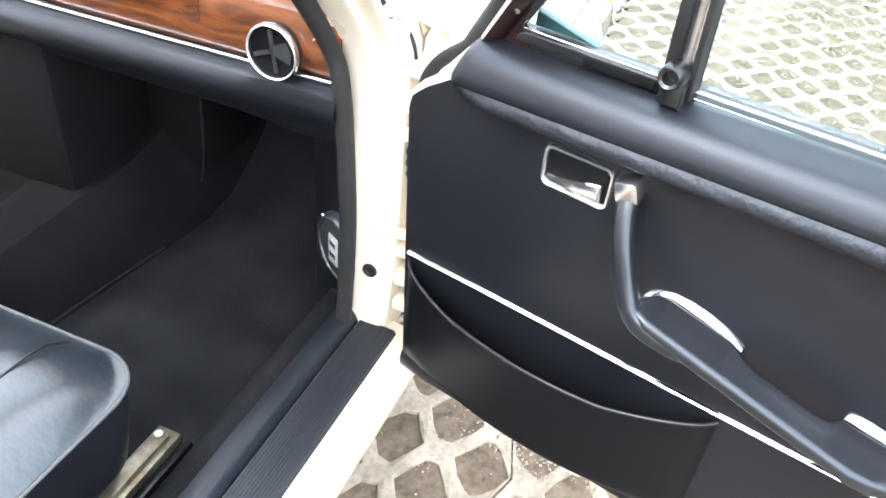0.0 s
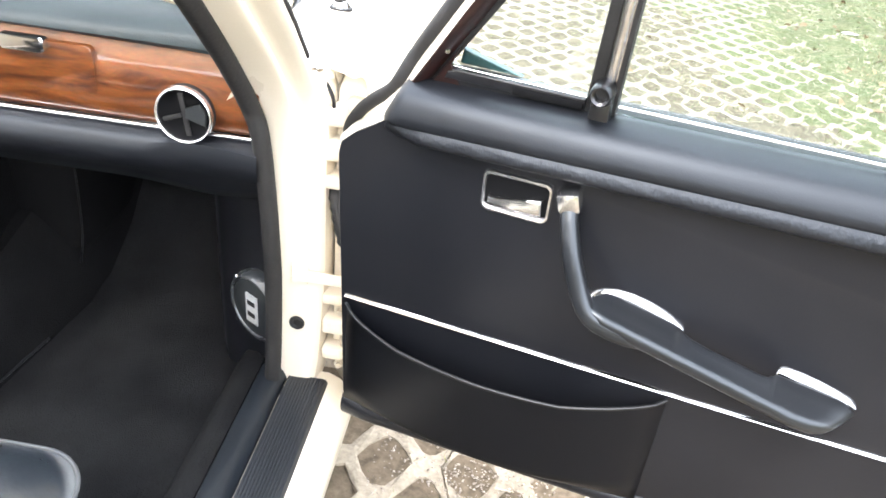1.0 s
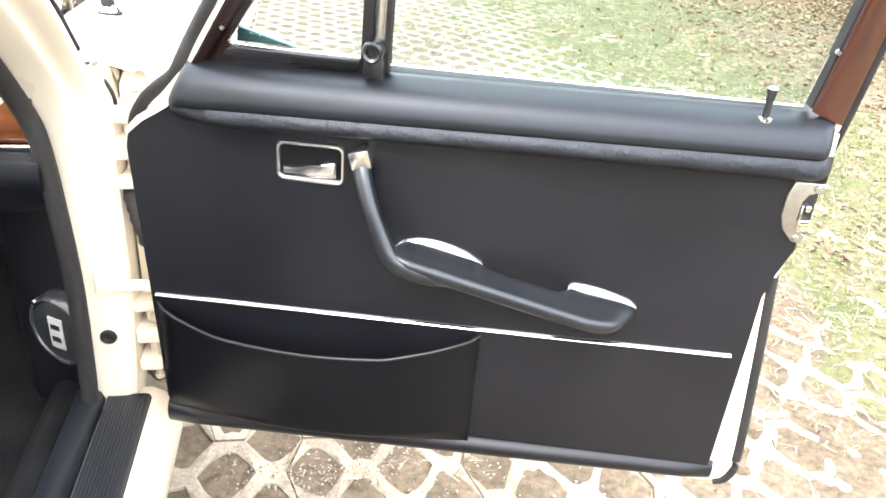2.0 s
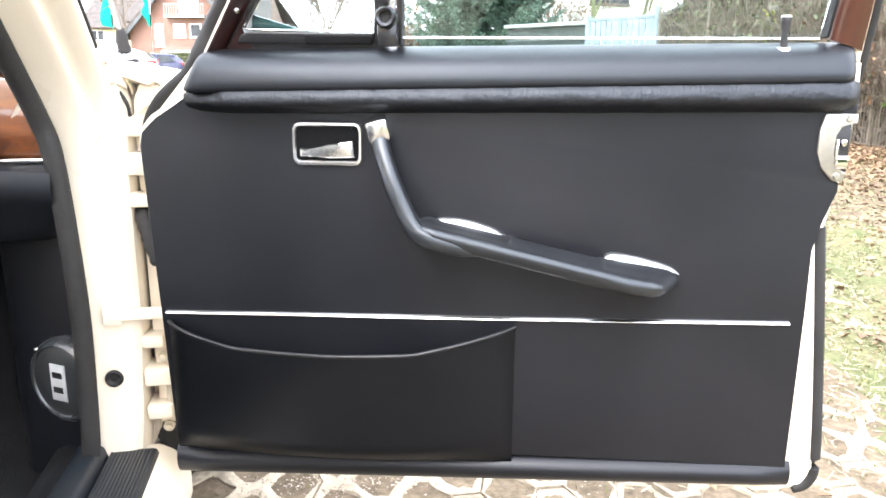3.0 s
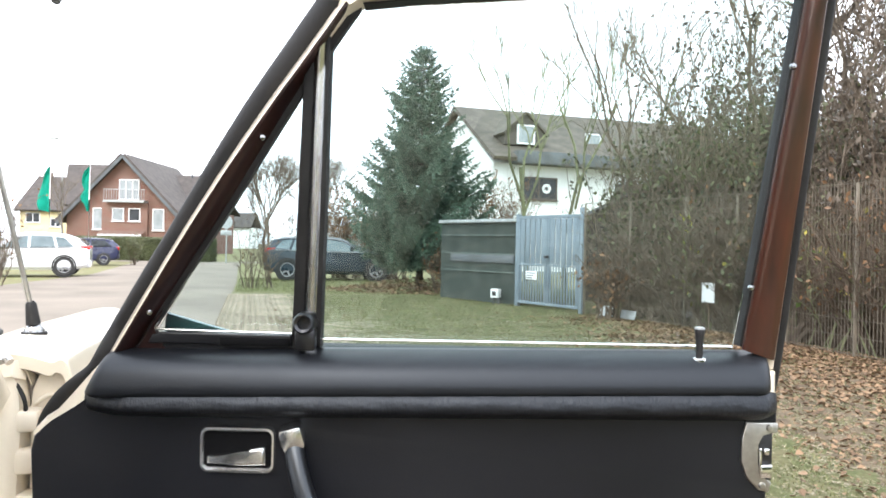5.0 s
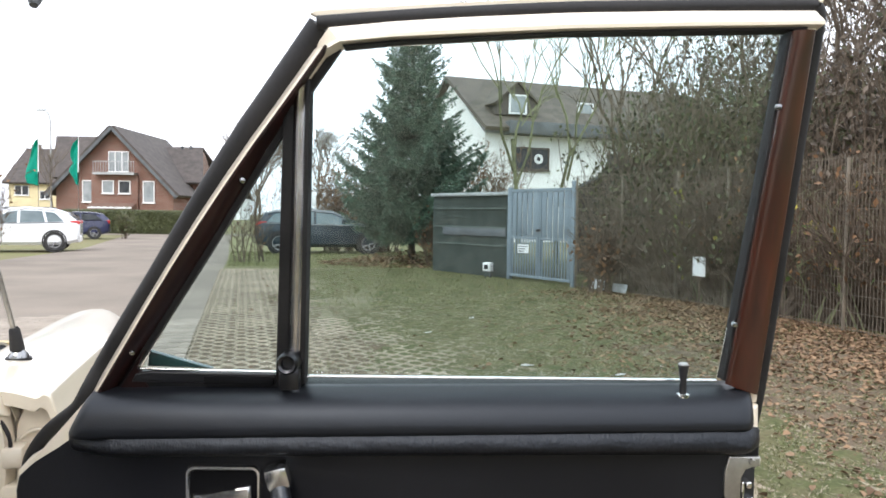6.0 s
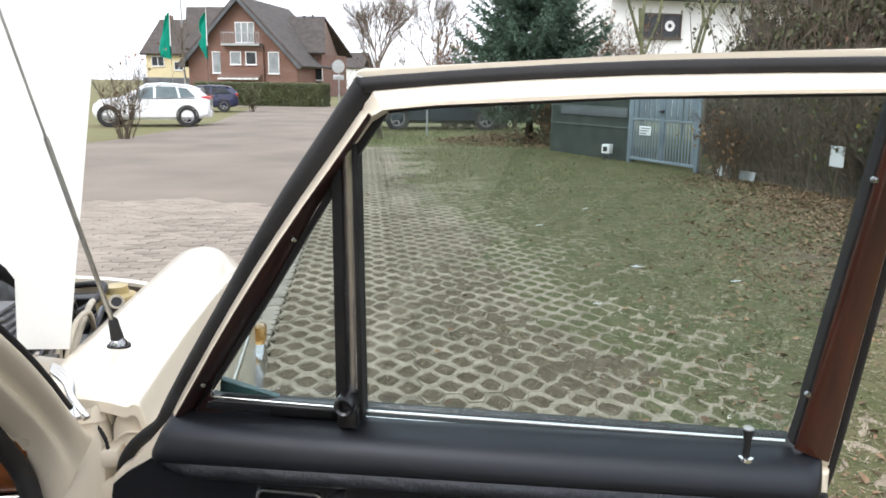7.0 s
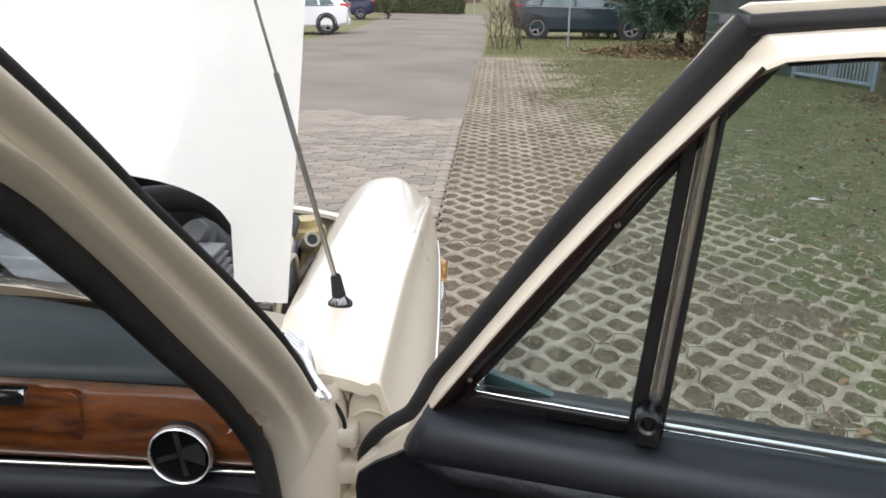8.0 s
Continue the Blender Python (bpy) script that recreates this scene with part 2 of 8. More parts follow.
DEAD_LEAF = foliage_mat("dead_leaves", (0.105, 0.063, 0.036), (0.295, 0.19, 0.108), 0.8)
NEEDLES = foliage_mat("spruce_needles", (0.026, 0.06, 0.038), (0.125, 0.2, 0.138), 0.55)
LEAVES = foliage_mat("shrub_leaves", (0.05, 0.07, 0.03), (0.15, 0.155, 0.07), 0.5)
BRAMBLE = foliage_mat("bramble_leaves", (0.06, 0.11, 0.025), (0.42, 0.36, 0.05), 0.5)
BROWN_LEAVES = foliage_mat("withered_leaves", (0.10, 0.055, 0.028), (0.24, 0.13, 0.06), 0.7)
HEDGE_LEAF = foliage_mat("hedge_leaves", (0.05, 0.062, 0.02), (0.11, 0.12, 0.045), 0.5)
BARK = mat("bark", (0.13, 0.105, 0.08), (0.07, 0.058, 0.045), 12, 0.95, bump=1.0, bump_scale=50, stretch=(1, 1, 0.3), fine=0.4)
TWIG = mat("grey_twigs", (0.17, 0.135, 0.1), (0.1, 0.08, 0.06), 6, 0.9, fine=0.3)
STEMS = mat("brown_stems", (0.15, 0.112, 0.078), (0.075, 0.056, 0.04), 5, 0.9, fine=0.3)
GREEN_STEM = mat("mossy_bark", (0.19, 0.2, 0.1), (0.12, 0.125, 0.07), 8, 0.9, fine=0.3)
BRICK = brick_mat("red_brick", (0.21, 0.088, 0.06), (0.155, 0.066, 0.046), (0.24, 0.2, 0.17), 1.0)
BRICK_CLOTH = mat("faded_brown_cloth", (0.2, 0.13, 0.1), (0.16, 0.1, 0.08), 2, 0.9, fine=0.15)
ROOF = mat("dark_roof_tiles", (0.085, 0.07, 0.062), (0.055, 0.047, 0.043), 2, 0.8, bump=1.0, bump_scale=9, fine=0.3)
ROOF_BROWN = mat("brown_roof_tiles", (0.115, 0.094, 0.075), (0.068, 0.057, 0.047), 2, 0.8, bump=1.0, bump_scale=9, fine=0.35)
RENDER_WHITE = mat("white_render", (0.8, 0.8, 0.78), (0.72, 0.72, 0.7), 1.2, 0.9, bump=0.3, bump_scale=30, fine=0.06)
RENDER_YELLOW = mat("pale_yellow_render", (0.72, 0.62, 0.38), (0.65, 0.56, 0.34), 1.2, 0.9, bump=0.3, bump_scale=30, fine=0.06)
UPVC = mat("white_window_frame", (0.8, 0.8, 0.8), (0.74, 0.74, 0.74), 5, 0.4, fine=0.04)
PANE = mat("dark_window_pane", (0.02, 0.022, 0.024), (0.04, 0.045, 0.05), 2, 0.12, fine=0.05, spec=0.3)
PANE_LIGHT = mat("curtained_window_pane", (0.3, 0.325, 0.33), (0.19, 0.215, 0.225), 2, 0.1, fine=0.08, spec=0.8)
SLATE = mat("grey_cladding", (0.11, 0.12, 0.13), (0.08, 0.085, 0.09), 2, 0.7, bump=0.4, bump_scale=20, fine=0.15)
MATT_BOARD_WOOD = mat("black_stained_boards", (0.03, 0.028, 0.025), (0.05, 0.045, 0.04), 4, 0.8, bump=0.5, bump_scale=30, stretch=(6, 6, 0.5), fine=0.3)
GATE_PAINT = mat("blue_grey_gate_paint", (0.2, 0.245, 0.28), (0.15, 0.188, 0.22), 3, 0.5, bump=0.1, bump_scale=60, fine=0.1)
NET = mat("grey_green_shade_net", (0.075, 0.095, 0.085), (0.105, 0.125, 0.112), 3, 0.85, bump=0.5, bump_scale=160, fine=0.35, stretch=(1, 1, 0.5))
FENCE_WIRE = mat("weathered_fence_wire", (0.21, 0.178, 0.135), (0.13, 0.112, 0.085), 6, 0.7, metal=0.1, fine=0.25)
AUTUMN = foliage_mat("dull_autumn_leaves", (0.032, 0.026, 0.02), (0.115, 0.088, 0.062), 0.65)
MIXED = foliage_mat("brown_and_olive_leaves", (0.028, 0.034, 0.016), (0.102, 0.112, 0.046), 0.6)
FLAG = mat("green_flag_cloth", (0.0, 0.40, 0.29), (0.0, 0.32, 0.23), 3, 0.8, fine=0.1)
PAPER = mat("white_paper_sign", (0.8, 0.8, 0.8), (0.7, 0.7, 0.71), 4, 0.7, fine=0.06)
TYRE = mat("tyre_rubber", (0.02, 0.02, 0.02), (0.035, 0.034, 0.033), 9, 0.8, bump=0.3, bump_scale=90, fine=0.2)
ALLOY = mat("car_alloy_rim", (0.34, 0.34, 0.35), (0.25, 0.25, 0.26), 12, 0.5, metal=0.6, fine=0.1)
CAR_WHITE = mat("white_car_paint", (0.8, 0.81, 0.82), (0.77, 0.78, 0.79), 2, 0.25, coat=0.8, fine=0.02)
CAR_NAVY = mat("navy_car_paint", (0.012, 0.016, 0.062), (0.010, 0.013, 0.052), 2, 0.28, coat=0.8, fine=0.05)
CAR_SLATE = mat("slate_blue_car_paint", (0.013, 0.027, 0.039), (0.01, 0.021, 0.031), 2, 0.3, coat=0.5, fine=0.05)
CAR_GLASS = mat("dark_car_glass", (0.02, 0.025, 0.028), (0.05, 0.06, 0.065), 3, 0.04, fine=0.05, spec=0.9)
# pale base colour stands in for sky reflected in and seen through the panes
CAR_GLASS_SKY = mat("pale_car_glass", (0.15, 0.21, 0.225), (0.33, 0.4, 0.42), 1.4, 0.05, fine=0.05, spec=0.9)
TAIL_RED = mat("red_tail_light", (0.5, 0.02, 0.015), (0.4, 0.015, 0.012), 6, 0.15, coat=0.6, fine=0.05)


# ---- mesh helpers ----
def part(name, bm, material, parent=None, label="", angle=40, normals=True):
    """Links a bmesh as one mesh object under a thing or a part."""
    if normals:
        bmesh.ops.recalc_face_normals(bm, faces=bm.faces)
    me = bpy.data.meshes.new(name)
    bm.to_mesh(me)
    bm.free()
    me.materials.append(material)
    me.polygons.foreach_set("use_smooth", [True] * len(me.polygons))
    me.set_sharp_from_angle(angle=radians(angle))
    ob = new(name, me)
    ob.parent = parent
    return tagged(ob, label=label)


def raw(name, verts, faces, material, parent=None, label="", smooth=False):
    me = bpy.data.meshes.new(name)
    me.from_pydata(verts, [], faces)
    me.materials.append(material)
    if smooth:
        me.polygons.foreach_set("use_smooth", [True] * len(me.polygons))
    ob = new(name, me)
    ob.parent = parent
    return tagged(ob, label=label)


def thing(name, m, label, category, group="", kind=""):
    ob = new(name)
    ob.matrix_world = m
    return tagged(ob, label, category, group, kind)


def box(bm, lo, hi, bevel=0.0, m=None, seg=2):
    r = bmesh.ops.create_cube(bm, size=1)
    vs = r["verts"]
    for v in vs:
        v.co = Vector([l + (h - l) * (c + 0.5) for l, h, c in zip(lo, hi, v.co)])
    if bevel:
        es = list({e for v in vs for e in v.link_edges})
        g = bmesh.ops.bevel(bm, geom=es, offset=bevel, segments=seg, affect="EDGES", clamp_overlap=True, profile=0.5)
        vs = list({v for f in g["faces"] for v in f.verts} | {v for v in vs if v.is_valid})
    if m is not None:
        bmesh.ops.transform(bm, matrix=m, verts=[v for v in vs if v.is_valid])
    return bm


def prism(bm, poly, f, d0, d1, bevel=0.0):
    """A flat plate with the outline poly; f(u, v, d) gives the place, d0 to d1 the thickness."""
    a = [bm.verts.new(f(u, v, d0)) for u, v in poly]
    b = [bm.verts.new(f(u, v, d1)) for u, v in poly]
    front = bm.faces.new(a)
    bm.faces.new(b[::-1])
    n = len(poly)
    for i in range(n):
        bm.faces.new((a[i], b[i], b[(i + 1) % n], a[(i + 1) % n]))
    if bevel:
        bmesh.ops.bevel(bm, geom=list(front.edges), offset=bevel, segments=3, affect="EDGES", clamp_overlap=True, profile=0.5)
    return bm


def loft(bm, rows, closed=False, caps=False):
    """A skin over rows of points."""
    g = [[bm.verts.new(p) for p in r] for r in rows]
    n = len(g[0])
    for i in range(len(g) - 1):
        for j in range(n if closed else n - 1):
            k = (j + 1) % n
            bm.faces.new((g[i][j], g[i][k], g[i + 1][k], g[i + 1][j]))
    if caps:
        bm.faces.new(g[0][::-1])
        bm.faces.new(g[-1])
    return g


def sweep(bm, pts, rad, seg=10, up=(0, 0, 1), closed=False, caps=True):
    """A tube along pts; rad: one radius, or one (or a pair: sideways, upwards) for each point."""
    pts = [Vector(p) for p in pts]
    n = len(pts)
    seg = 10 if 7 < seg < 10 else seg
    rows = []
    for i, p in enumerate(pts):
        a, b = (pts[(i - 1) % n], pts[(i + 1) % n]) if closed else (pts[max(i - 1, 0)], pts[min(i + 1, n - 1)])
        t = (b - a).normalized()
        u = Vector(up)
        s = t.cross(u)
        if s.length < 1e-4:
            s = t.cross(Vector((1, 0, 0)))
        s.normalize()
        w = s.cross(t).normalized()
        r = rad[i] if isinstance(rad, list) else rad
        rx, ry = r if isinstance(r, (list, tuple)) else (r, r)
        rows.append([p + s * rx * math.cos(k * math.tau / seg) + w * ry * math.sin(k * math.tau / seg) for k in range(seg)])
    if closed:
        rows.append(rows[0])
    loft(bm, rows, closed=True, caps=caps and not closed)
    return bm


def curve(pts, n=8):
    """Points along a smooth line through pts."""
    pts = [Vector(p) for p in pts]
    out = []
    for i in range(len(pts) - 1):
        p0, p1, p2, p3 = pts[max(i - 1, 0)], pts[i], pts[i + 1], pts[min(i + 2, len(pts) - 1)]
        for k in range(n):
            t = k / n
            out.append(0.5 * ((2 * p1) + (p2 - p0) * t + (2 * p0 - 5 * p1 + 4 * p2 - p3) * t * t + (3 * p1 - p0 - 3 * p2 + p3) * t * t * t))
    return out + [pts[-1]]


def lathe(bm, profile, m, seg=28):
    """profile: (radius, height) pairs turned about z, then placed by m."""
    rows = [[m @ Vector((r * math.cos(k * math.tau / seg), r * math.sin(k * math.tau / seg), h)) for k in range(seg)] for r, h in profile]
    loft(bm, rows, closed=True)
    return bm


def ring_of(w, h, r, n=6):
    """A rounded rectangle, width w, height h, round its centre."""
    out = []
    for cx, cy, a in ((w / 2 - r, h / 2 - r, 0), (-w / 2 + r, h / 2 - r, 90), (-w / 2 + r, -h / 2 + r, 180), (w / 2 - r, -h / 2 + r, 270)):
        out += [(cx + r * math.cos(radians(a + 90 * k / n)), cy + r * math.sin(radians(a + 90 * k / n))) for k in range(n + 1)]
    return out


def smooth_step(t):
    t = min(1.0, max(0.0, t))
    return t * t * (3 - 2 * t)


def lerp(a, b, t):
    return a + (b - a) * t


def table(pts, x):
    """Straight-line reading of a small table of (x, value)."""
    if x <= pts[0][0]:
        return pts[0][1]
    for (x0, y0), (x1, y1) in zip(pts, pts[1:]):
        if x <= x1:
            return lerp(y0, y1, (x - x0) / (x1 - x0))
    return pts[-1][1]

# ---- the old saloon with its front door open ----
# The door lies along the world's x axis from its hinges; the car is turned by 14 degrees.
CAR = pose(0, 0, 0, 0, 0, 14)
car = thing("vintage_saloon_car", CAR, "cream vintage saloon with front door and hood open", "car")
INV = CAR.inverted()


def door_plane(u, v, d):
    return (u, d, v)


def leaned(u, v, d):
    """The window frame leans inwards above the belt."""
    return (u, 0.012 - 0.27 * (v - 1.02) + d, v)


# door shell
bm = bmesh.new()
shell = [(-0.002, 0.378), (-0.012, 0.634), (-0.026, 0.865), (-0.023, 0.888), (-0.006, 0.907), (0.028, 0.927), (0.064, 0.978), (0.07, 0.984), (0.934, 0.984), (0.934, 0.93), (0.928, 0.842), (0.917, 0.80), (0.903, 0.765), (0.92, 0.6), (0.939, 0.412), (0.925, 0.385), (0.90, 0.38)]
prism(bm, shell, door_plane, 0.004, 0.085, 0.006)
door = part("front_door", bm, CREAM, car, "open cream front door lined with black vinyl")
door.matrix_basis = INV

bm = bmesh.new()
box(bm, (0.08, 0.03, 0.9845), (0.932, 0.085, 1.0), 0.004)
part("belt_rubber", bm, RUBBER, door)

# vinyl lining
bm = bmesh.new()
lining = [(0.0, 0.42), (-0.008, 0.634), (-0.02, 0.865), (-0.016, 0.884), (-0.003, 0.8955), (0.006, 0.9035), (0.036, 0.9225), (0.052, 0.934), (0.075, 0.956), (0.932, 0.956), (0.932, 0.92), (0.893, 0.919), (0.884, 0.905), (0.883, 0.881), (0.889, 0.857), (0.902, 0.84), (0.9205, 0.831), (0.919, 0.82), (0.911, 0.792), (0.899, 0.768), (0.896, 0.74), (0.897, 0.664), (0.897, 0.42)]
prism(bm, lining, door_plane, -0.005, 0.006, 0.003)
part("lining", bm, VINYL, door, "smooth black vinyl door lining")

# roll along the foot of the lining
bm = bmesh.new()
rows = []
for i in range(41):
    x = lerp(-0.004, 0.905, i / 40)
    e = min(1, i / 2, (40 - i) / 2)
    zb, zt = lerp(0.362, 0.386, i / 40), lerp(0.408, 0.428, i / 40)
    rows.append([(x, 0.006 - 0.019 * math.sin(math.pi * k / 10) ** 0.7 * lerp(0.5, 1, e), lerp(zb, zt, k / 10)) for k in range(11)])
loft(bm, rows, caps=True)
part("foot_roll", bm, VINYL, door)

# wrinkled roll under the belt, tucked up against the pad
bm = bmesh.new()
rows = []
for i in range(161):
    t = i / 160
    x = lerp(0.044, 0.9325, t)
    e = min(1.0, (t * 13) ** 0.6, (max(0, 1 - t) * 34) ** 0.5)
    zb, zt = lerp(0.9085, 0.9205, t), lerp(0.9445, 0.965, t)
    row = []
    for k in range(17):
        u = k / 16
        full = math.sin(math.pi * 0.5 * min(1.0, u / 0.5)) ** 0.75 * (1 - 0.22 * max(0.0, (u - 0.5) / 0.5) ** 2.2)
        crease = 0.0011 * noise.noise((x * 26, u * 2.1, 3.1)) + 0.0008 * noise.noise((x * 85 + u * 14, u * 3, 1))
        row.append((x, 0.006 - (0.002 + 0.0425 * e) * full + crease * full, lerp(lerp(zb, zt, 0.5), lerp(zb, zt, u), lerp(0.55, 1, e))))
    rows.append(row)
loft(bm, rows, caps=True)
part("wrinkled_roll", bm, LEATHER, door, "wrinkled black leather roll", angle=85)

# padded belt roll
bm = bmesh.new()
rows = []
PAD = [(0.004, -0.002), (-0.027, -0.003), (-0.0335, -0.0015), (-0.036, 0.003), (-0.0345, 0.013), (-0.0305, 0.025), (-0.0235, 0.036), (-0.0135, 0.0435), (-0.001, 0.048), (0.012, 0.051), (0.024, 0.0525), (0.03, 0.047)]
for i in range(121):
    t = i / 120
    x = lerp(0.049, 0.9225, 0.5 - 0.5 * math.cos(math.pi * t))
    a, b = (x - 0.049) / 0.026, (0.9225 - x) / 0.024
    e = (1 - (1 - min(1, max(0, a))) ** 2) ** 0.5 * (1 - (1 - min(1, max(0, b))) ** 2) ** 0.5
    s_ = (x - 0.05) / 0.892
    z0, tall = lerp(0.9415, 0.9625, s_), lerp(1.05, 0.90, s_)
    rake = 0.022 * max(0.0, 1 - a / 2.2)
    rows.append([(x + rake * h / 0.05, lerp(0.008, d, e), z0 + tall * (0.024 + (h - 0.024) * lerp(0.72, 1.0, e))) for d, h in PAD])
loft(bm, rows, caps=True)
part("belt_pad", bm, VINYL_SOFT, door, "padded black vinyl belt roll", angle=85)

# map pocket with its piped lip
POCKET_LIP = [(0.006, 0.612), (0.05, 0.602), (0.11, 0.592), (0.253, 0.5905), (0.369, 0.593), (0.435, 0.606), (0.503, 0.621)]
bm = bmesh.new()
rows, lip = [], []
for i in range(37):
    t = i / 36
    x = lerp(0.004, 0.506, t)
    zt = table(POCKET_LIP, x)
    bulge = 0.064 * math.sin(math.pi * t) ** 0.6
    col = []
    for k in range(17):
        s = (k / 16) ** 1.6
        col.append((x, -0.008 - bulge * min(1.0, s / 0.2) ** 0.5 * (1 if s < 0.99 else 0.97), lerp(0.412, zt, s)))
    rows.append(col)
    lip.append(Vector(col[-1]) + Vector((0, -0.001, 0.0)))
loft(bm, rows)
bmesh.ops.solidify(bm, geom=bm.faces[:], thickness=0.004)
part("map_pocket", bm, VINYL, door, "black vinyl map pocket hanging slightly open")
bm = bmesh.new()
sweep(bm, lip, 0.0028, 8)
part("pocket_piping", bm, HARD_BLACK, door)

# chrome strip across the lining
bm = bmesh.new()
loft(bm, [[(x, -0.004 - 0.006 * math.sin(math.pi * k / 6), z + lerp(-0.0042, 0.0042, k / 6)) for k in range(7)] for x, z in ((0.0, 0.624), (0.3, 0.628), (0.6, 0.632), (0.878, 0.637))], caps=True)
part("chrome_strip", bm, CHROME, door, "thin chrome strip")

# inner door opener: chrome surround, dark recess, lever
EX, EZ = 0.2455, 0.8725
bm = bmesh.new()
BEZEL = [[(EX + u, d, EZ + v) for u, v in ring_of(w, h, r)] for w, h, r, d in ((0.098, 0.0625, 0.0125, -0.004), (0.0965, 0.061, 0.012, -0.0085), (0.093, 0.057, 0.0105, -0.0115), (0.0885, 0.0505, 0.0085, -0.0118), (0.085, 0.0455, 0.007, -0.0095), (0.0835, 0.0435, 0.0065, -0.004))]
loft(bm, BEZEL, closed=True)
part("opener_surround", bm, SATIN, door, "chrome surround of the door opener")
# nearly flush plate: the shade of a deep recess is put into its black
bm = bmesh.new()
prism(bm, [(EX + u, EZ + v) for u, v in ring_of(0.0865, 0.047, 0.007)], door_plane, -0.0062, 0.002)
part("opener_recess", bm, DEEP_BLACK, door)
bm = bmesh.new()
lever = [(EX - 0.037, EZ - 0.005), (EX - 0.002, EZ - 0.0065), (EX + 0.008, EZ - 0.004), (EX + 0.0165, EZ + 0.003), (EX + 0.036, EZ + 0.006), (EX + 0.037, EZ - 0.0175), (EX + 0.004, EZ - 0.019), (EX - 0.006, EZ - 0.0175), (EX - 0.037, EZ - 0.0165)]
prism(bm, lever, door_plane, -0.017, -0.0065, 0.0042)
part("opener_lever", bm, SATIN, door, "chrome opener lever")

# pull handle that runs into the armrest, and its two mounts on the lining
bm = bmesh.new()
SHAFT = curve([(0.318, -0.014, 0.894), (0.324, -0.03, 0.868), (0.338, -0.045, 0.83), (0.357, -0.055, 0.79), (0.374, -0.062, 0.7655), (0.398, -0.066, 0.754), (0.432, -0.066, 0.746), (0.455, -0.064, 0.741)], 6)
rows = []
for i, p in enumerate(SHAFT):
    a, b = SHAFT[max(i - 1, 0)], SHAFT[min(i + 1, len(SHAFT) - 1)]
    t = (b - a).normalized()
    side = (Vector((0, -1, 0)) - t * t.dot(Vector((0, -1, 0)))).normalized()
    up_ = side.cross(t).normalized()
    up_ = up_ if up_.dot(Vector((0.4, 0, 1))) > 0 else -up_
    k = i / (len(SHAFT) - 1)
    rx, ry = table(((0, 0.011), (0.4, 0.0125), (0.65, 0.0145), (0.85, 0.012), (1, 0.006)), k), table(((0, 0.011), (0.4, 0.0122), (0.7, 0.013), (0.85, 0.0105), (1, 0.005)), k)
    ring = []
    for q in range(16):
        c, n_ = math.cos(q * math.tau / 16), math.sin(q * math.tau / 16)
        ring.append(p + side * rx * math.copysign(abs(c) ** 0.68, c) + up_ * ry * math.copysign(abs(n_) ** 0.68, n_))
    rows.append(ring)
loft(bm, rows, closed=True, caps=True)
part("pull_handle", bm, ARM_BLACK, door, "moulded black pull handle", angle=85)
# the arm: a broad bar that reaches back to the lining at two mounts
ARM_IN = ((0.366, -0.058), (0.378, -0.047), (0.39, -0.028), (0.402, -0.015), (0.484, -0.014), (0.49, -0.018), (0.497, -0.031), (0.507, -0.0375), (0.53, -0.0405), (0.6, -0.041), (0.609, -0.038), (0.615, -0.03), (0.619, -0.0155), (0.7, -0.014), (0.73, -0.014))
ARM_OUT = ((0.366, -0.067), (0.376, -0.073), (0.395, -0.0785), (0.6, -0.0805), (0.655, -0.079), (0.674, -0.0745), (0.684, -0.068), (0.69, -0.058))
bm = bmesh.new()
rows = []
for i in range(109):
    x = lerp(0.366, 0.69, i / 108)
    di, do = table(ARM_IN, x), table(ARM_OUT, x)
    zo, zi = 0.768 - 0.229 * (x - 0.415), 0.757 - 0.217 * (x - 0.5)
    near = smooth_step((-0.03 - di) / -0.018)
    end = (1 - (1 - min(1, (0.6905 - x) / 0.02)) ** 2) ** 0.5 * (1 - (1 - min(1, (x - 0.3655) / 0.02)) ** 2) ** 0.5
    zi -= 0.0065 * near
    ring = [(di, zi - 0.0185), (di, zi - 0.006), (di - 0.0015, zi - 0.0012), (di - 0.005, zi), (lerp(di, do, 0.35), lerp(zi, zo, 0.35) - 0.0012), (lerp(di, do, 0.65), lerp(zi, zo, 0.65) - 0.0012), (do + 0.0085, zo + 0.0006), (do + 0.0038, zo - 0.0006), (do + 0.001, zo - 0.0042), (do, zo - 0.0095), (do + 0.002, zo - 0.0165), (do + 0.0065, zo - 0.0215), (do + 0.013, zo - 0.0238), (lerp(di, do, 0.3), zo - 0.0235)]
    shear = smooth_step((x - 0.6) / 0.085) * 0.68
    zm = zo - 0.011
    rows.append([(x + shear * (d + 0.066), d, zm + (z - zm) * max(0.25, end)) for d, z in ring])
loft(bm, rows, closed=True, caps=True)
part("armrest", bm, ARM_BLACK, door, "moulded black armrest", angle=75)
COVER_FRONT = ((0.366, 0.757), (0.372, 0.7655), (0.384, 0.772), (0.404, 0.7765), (0.425, 0.776), (0.45, 0.7712), (0.475, 0.7625), (0.497, 0.7495))
COVER_REAR = ((0.6225, 0.7265), (0.626, 0.7312), (0.634, 0.7328), (0.65, 0.7315), (0.675, 0.7268), (0.7, 0.7202), (0.716, 0.7148), (0.7245, 0.7085))
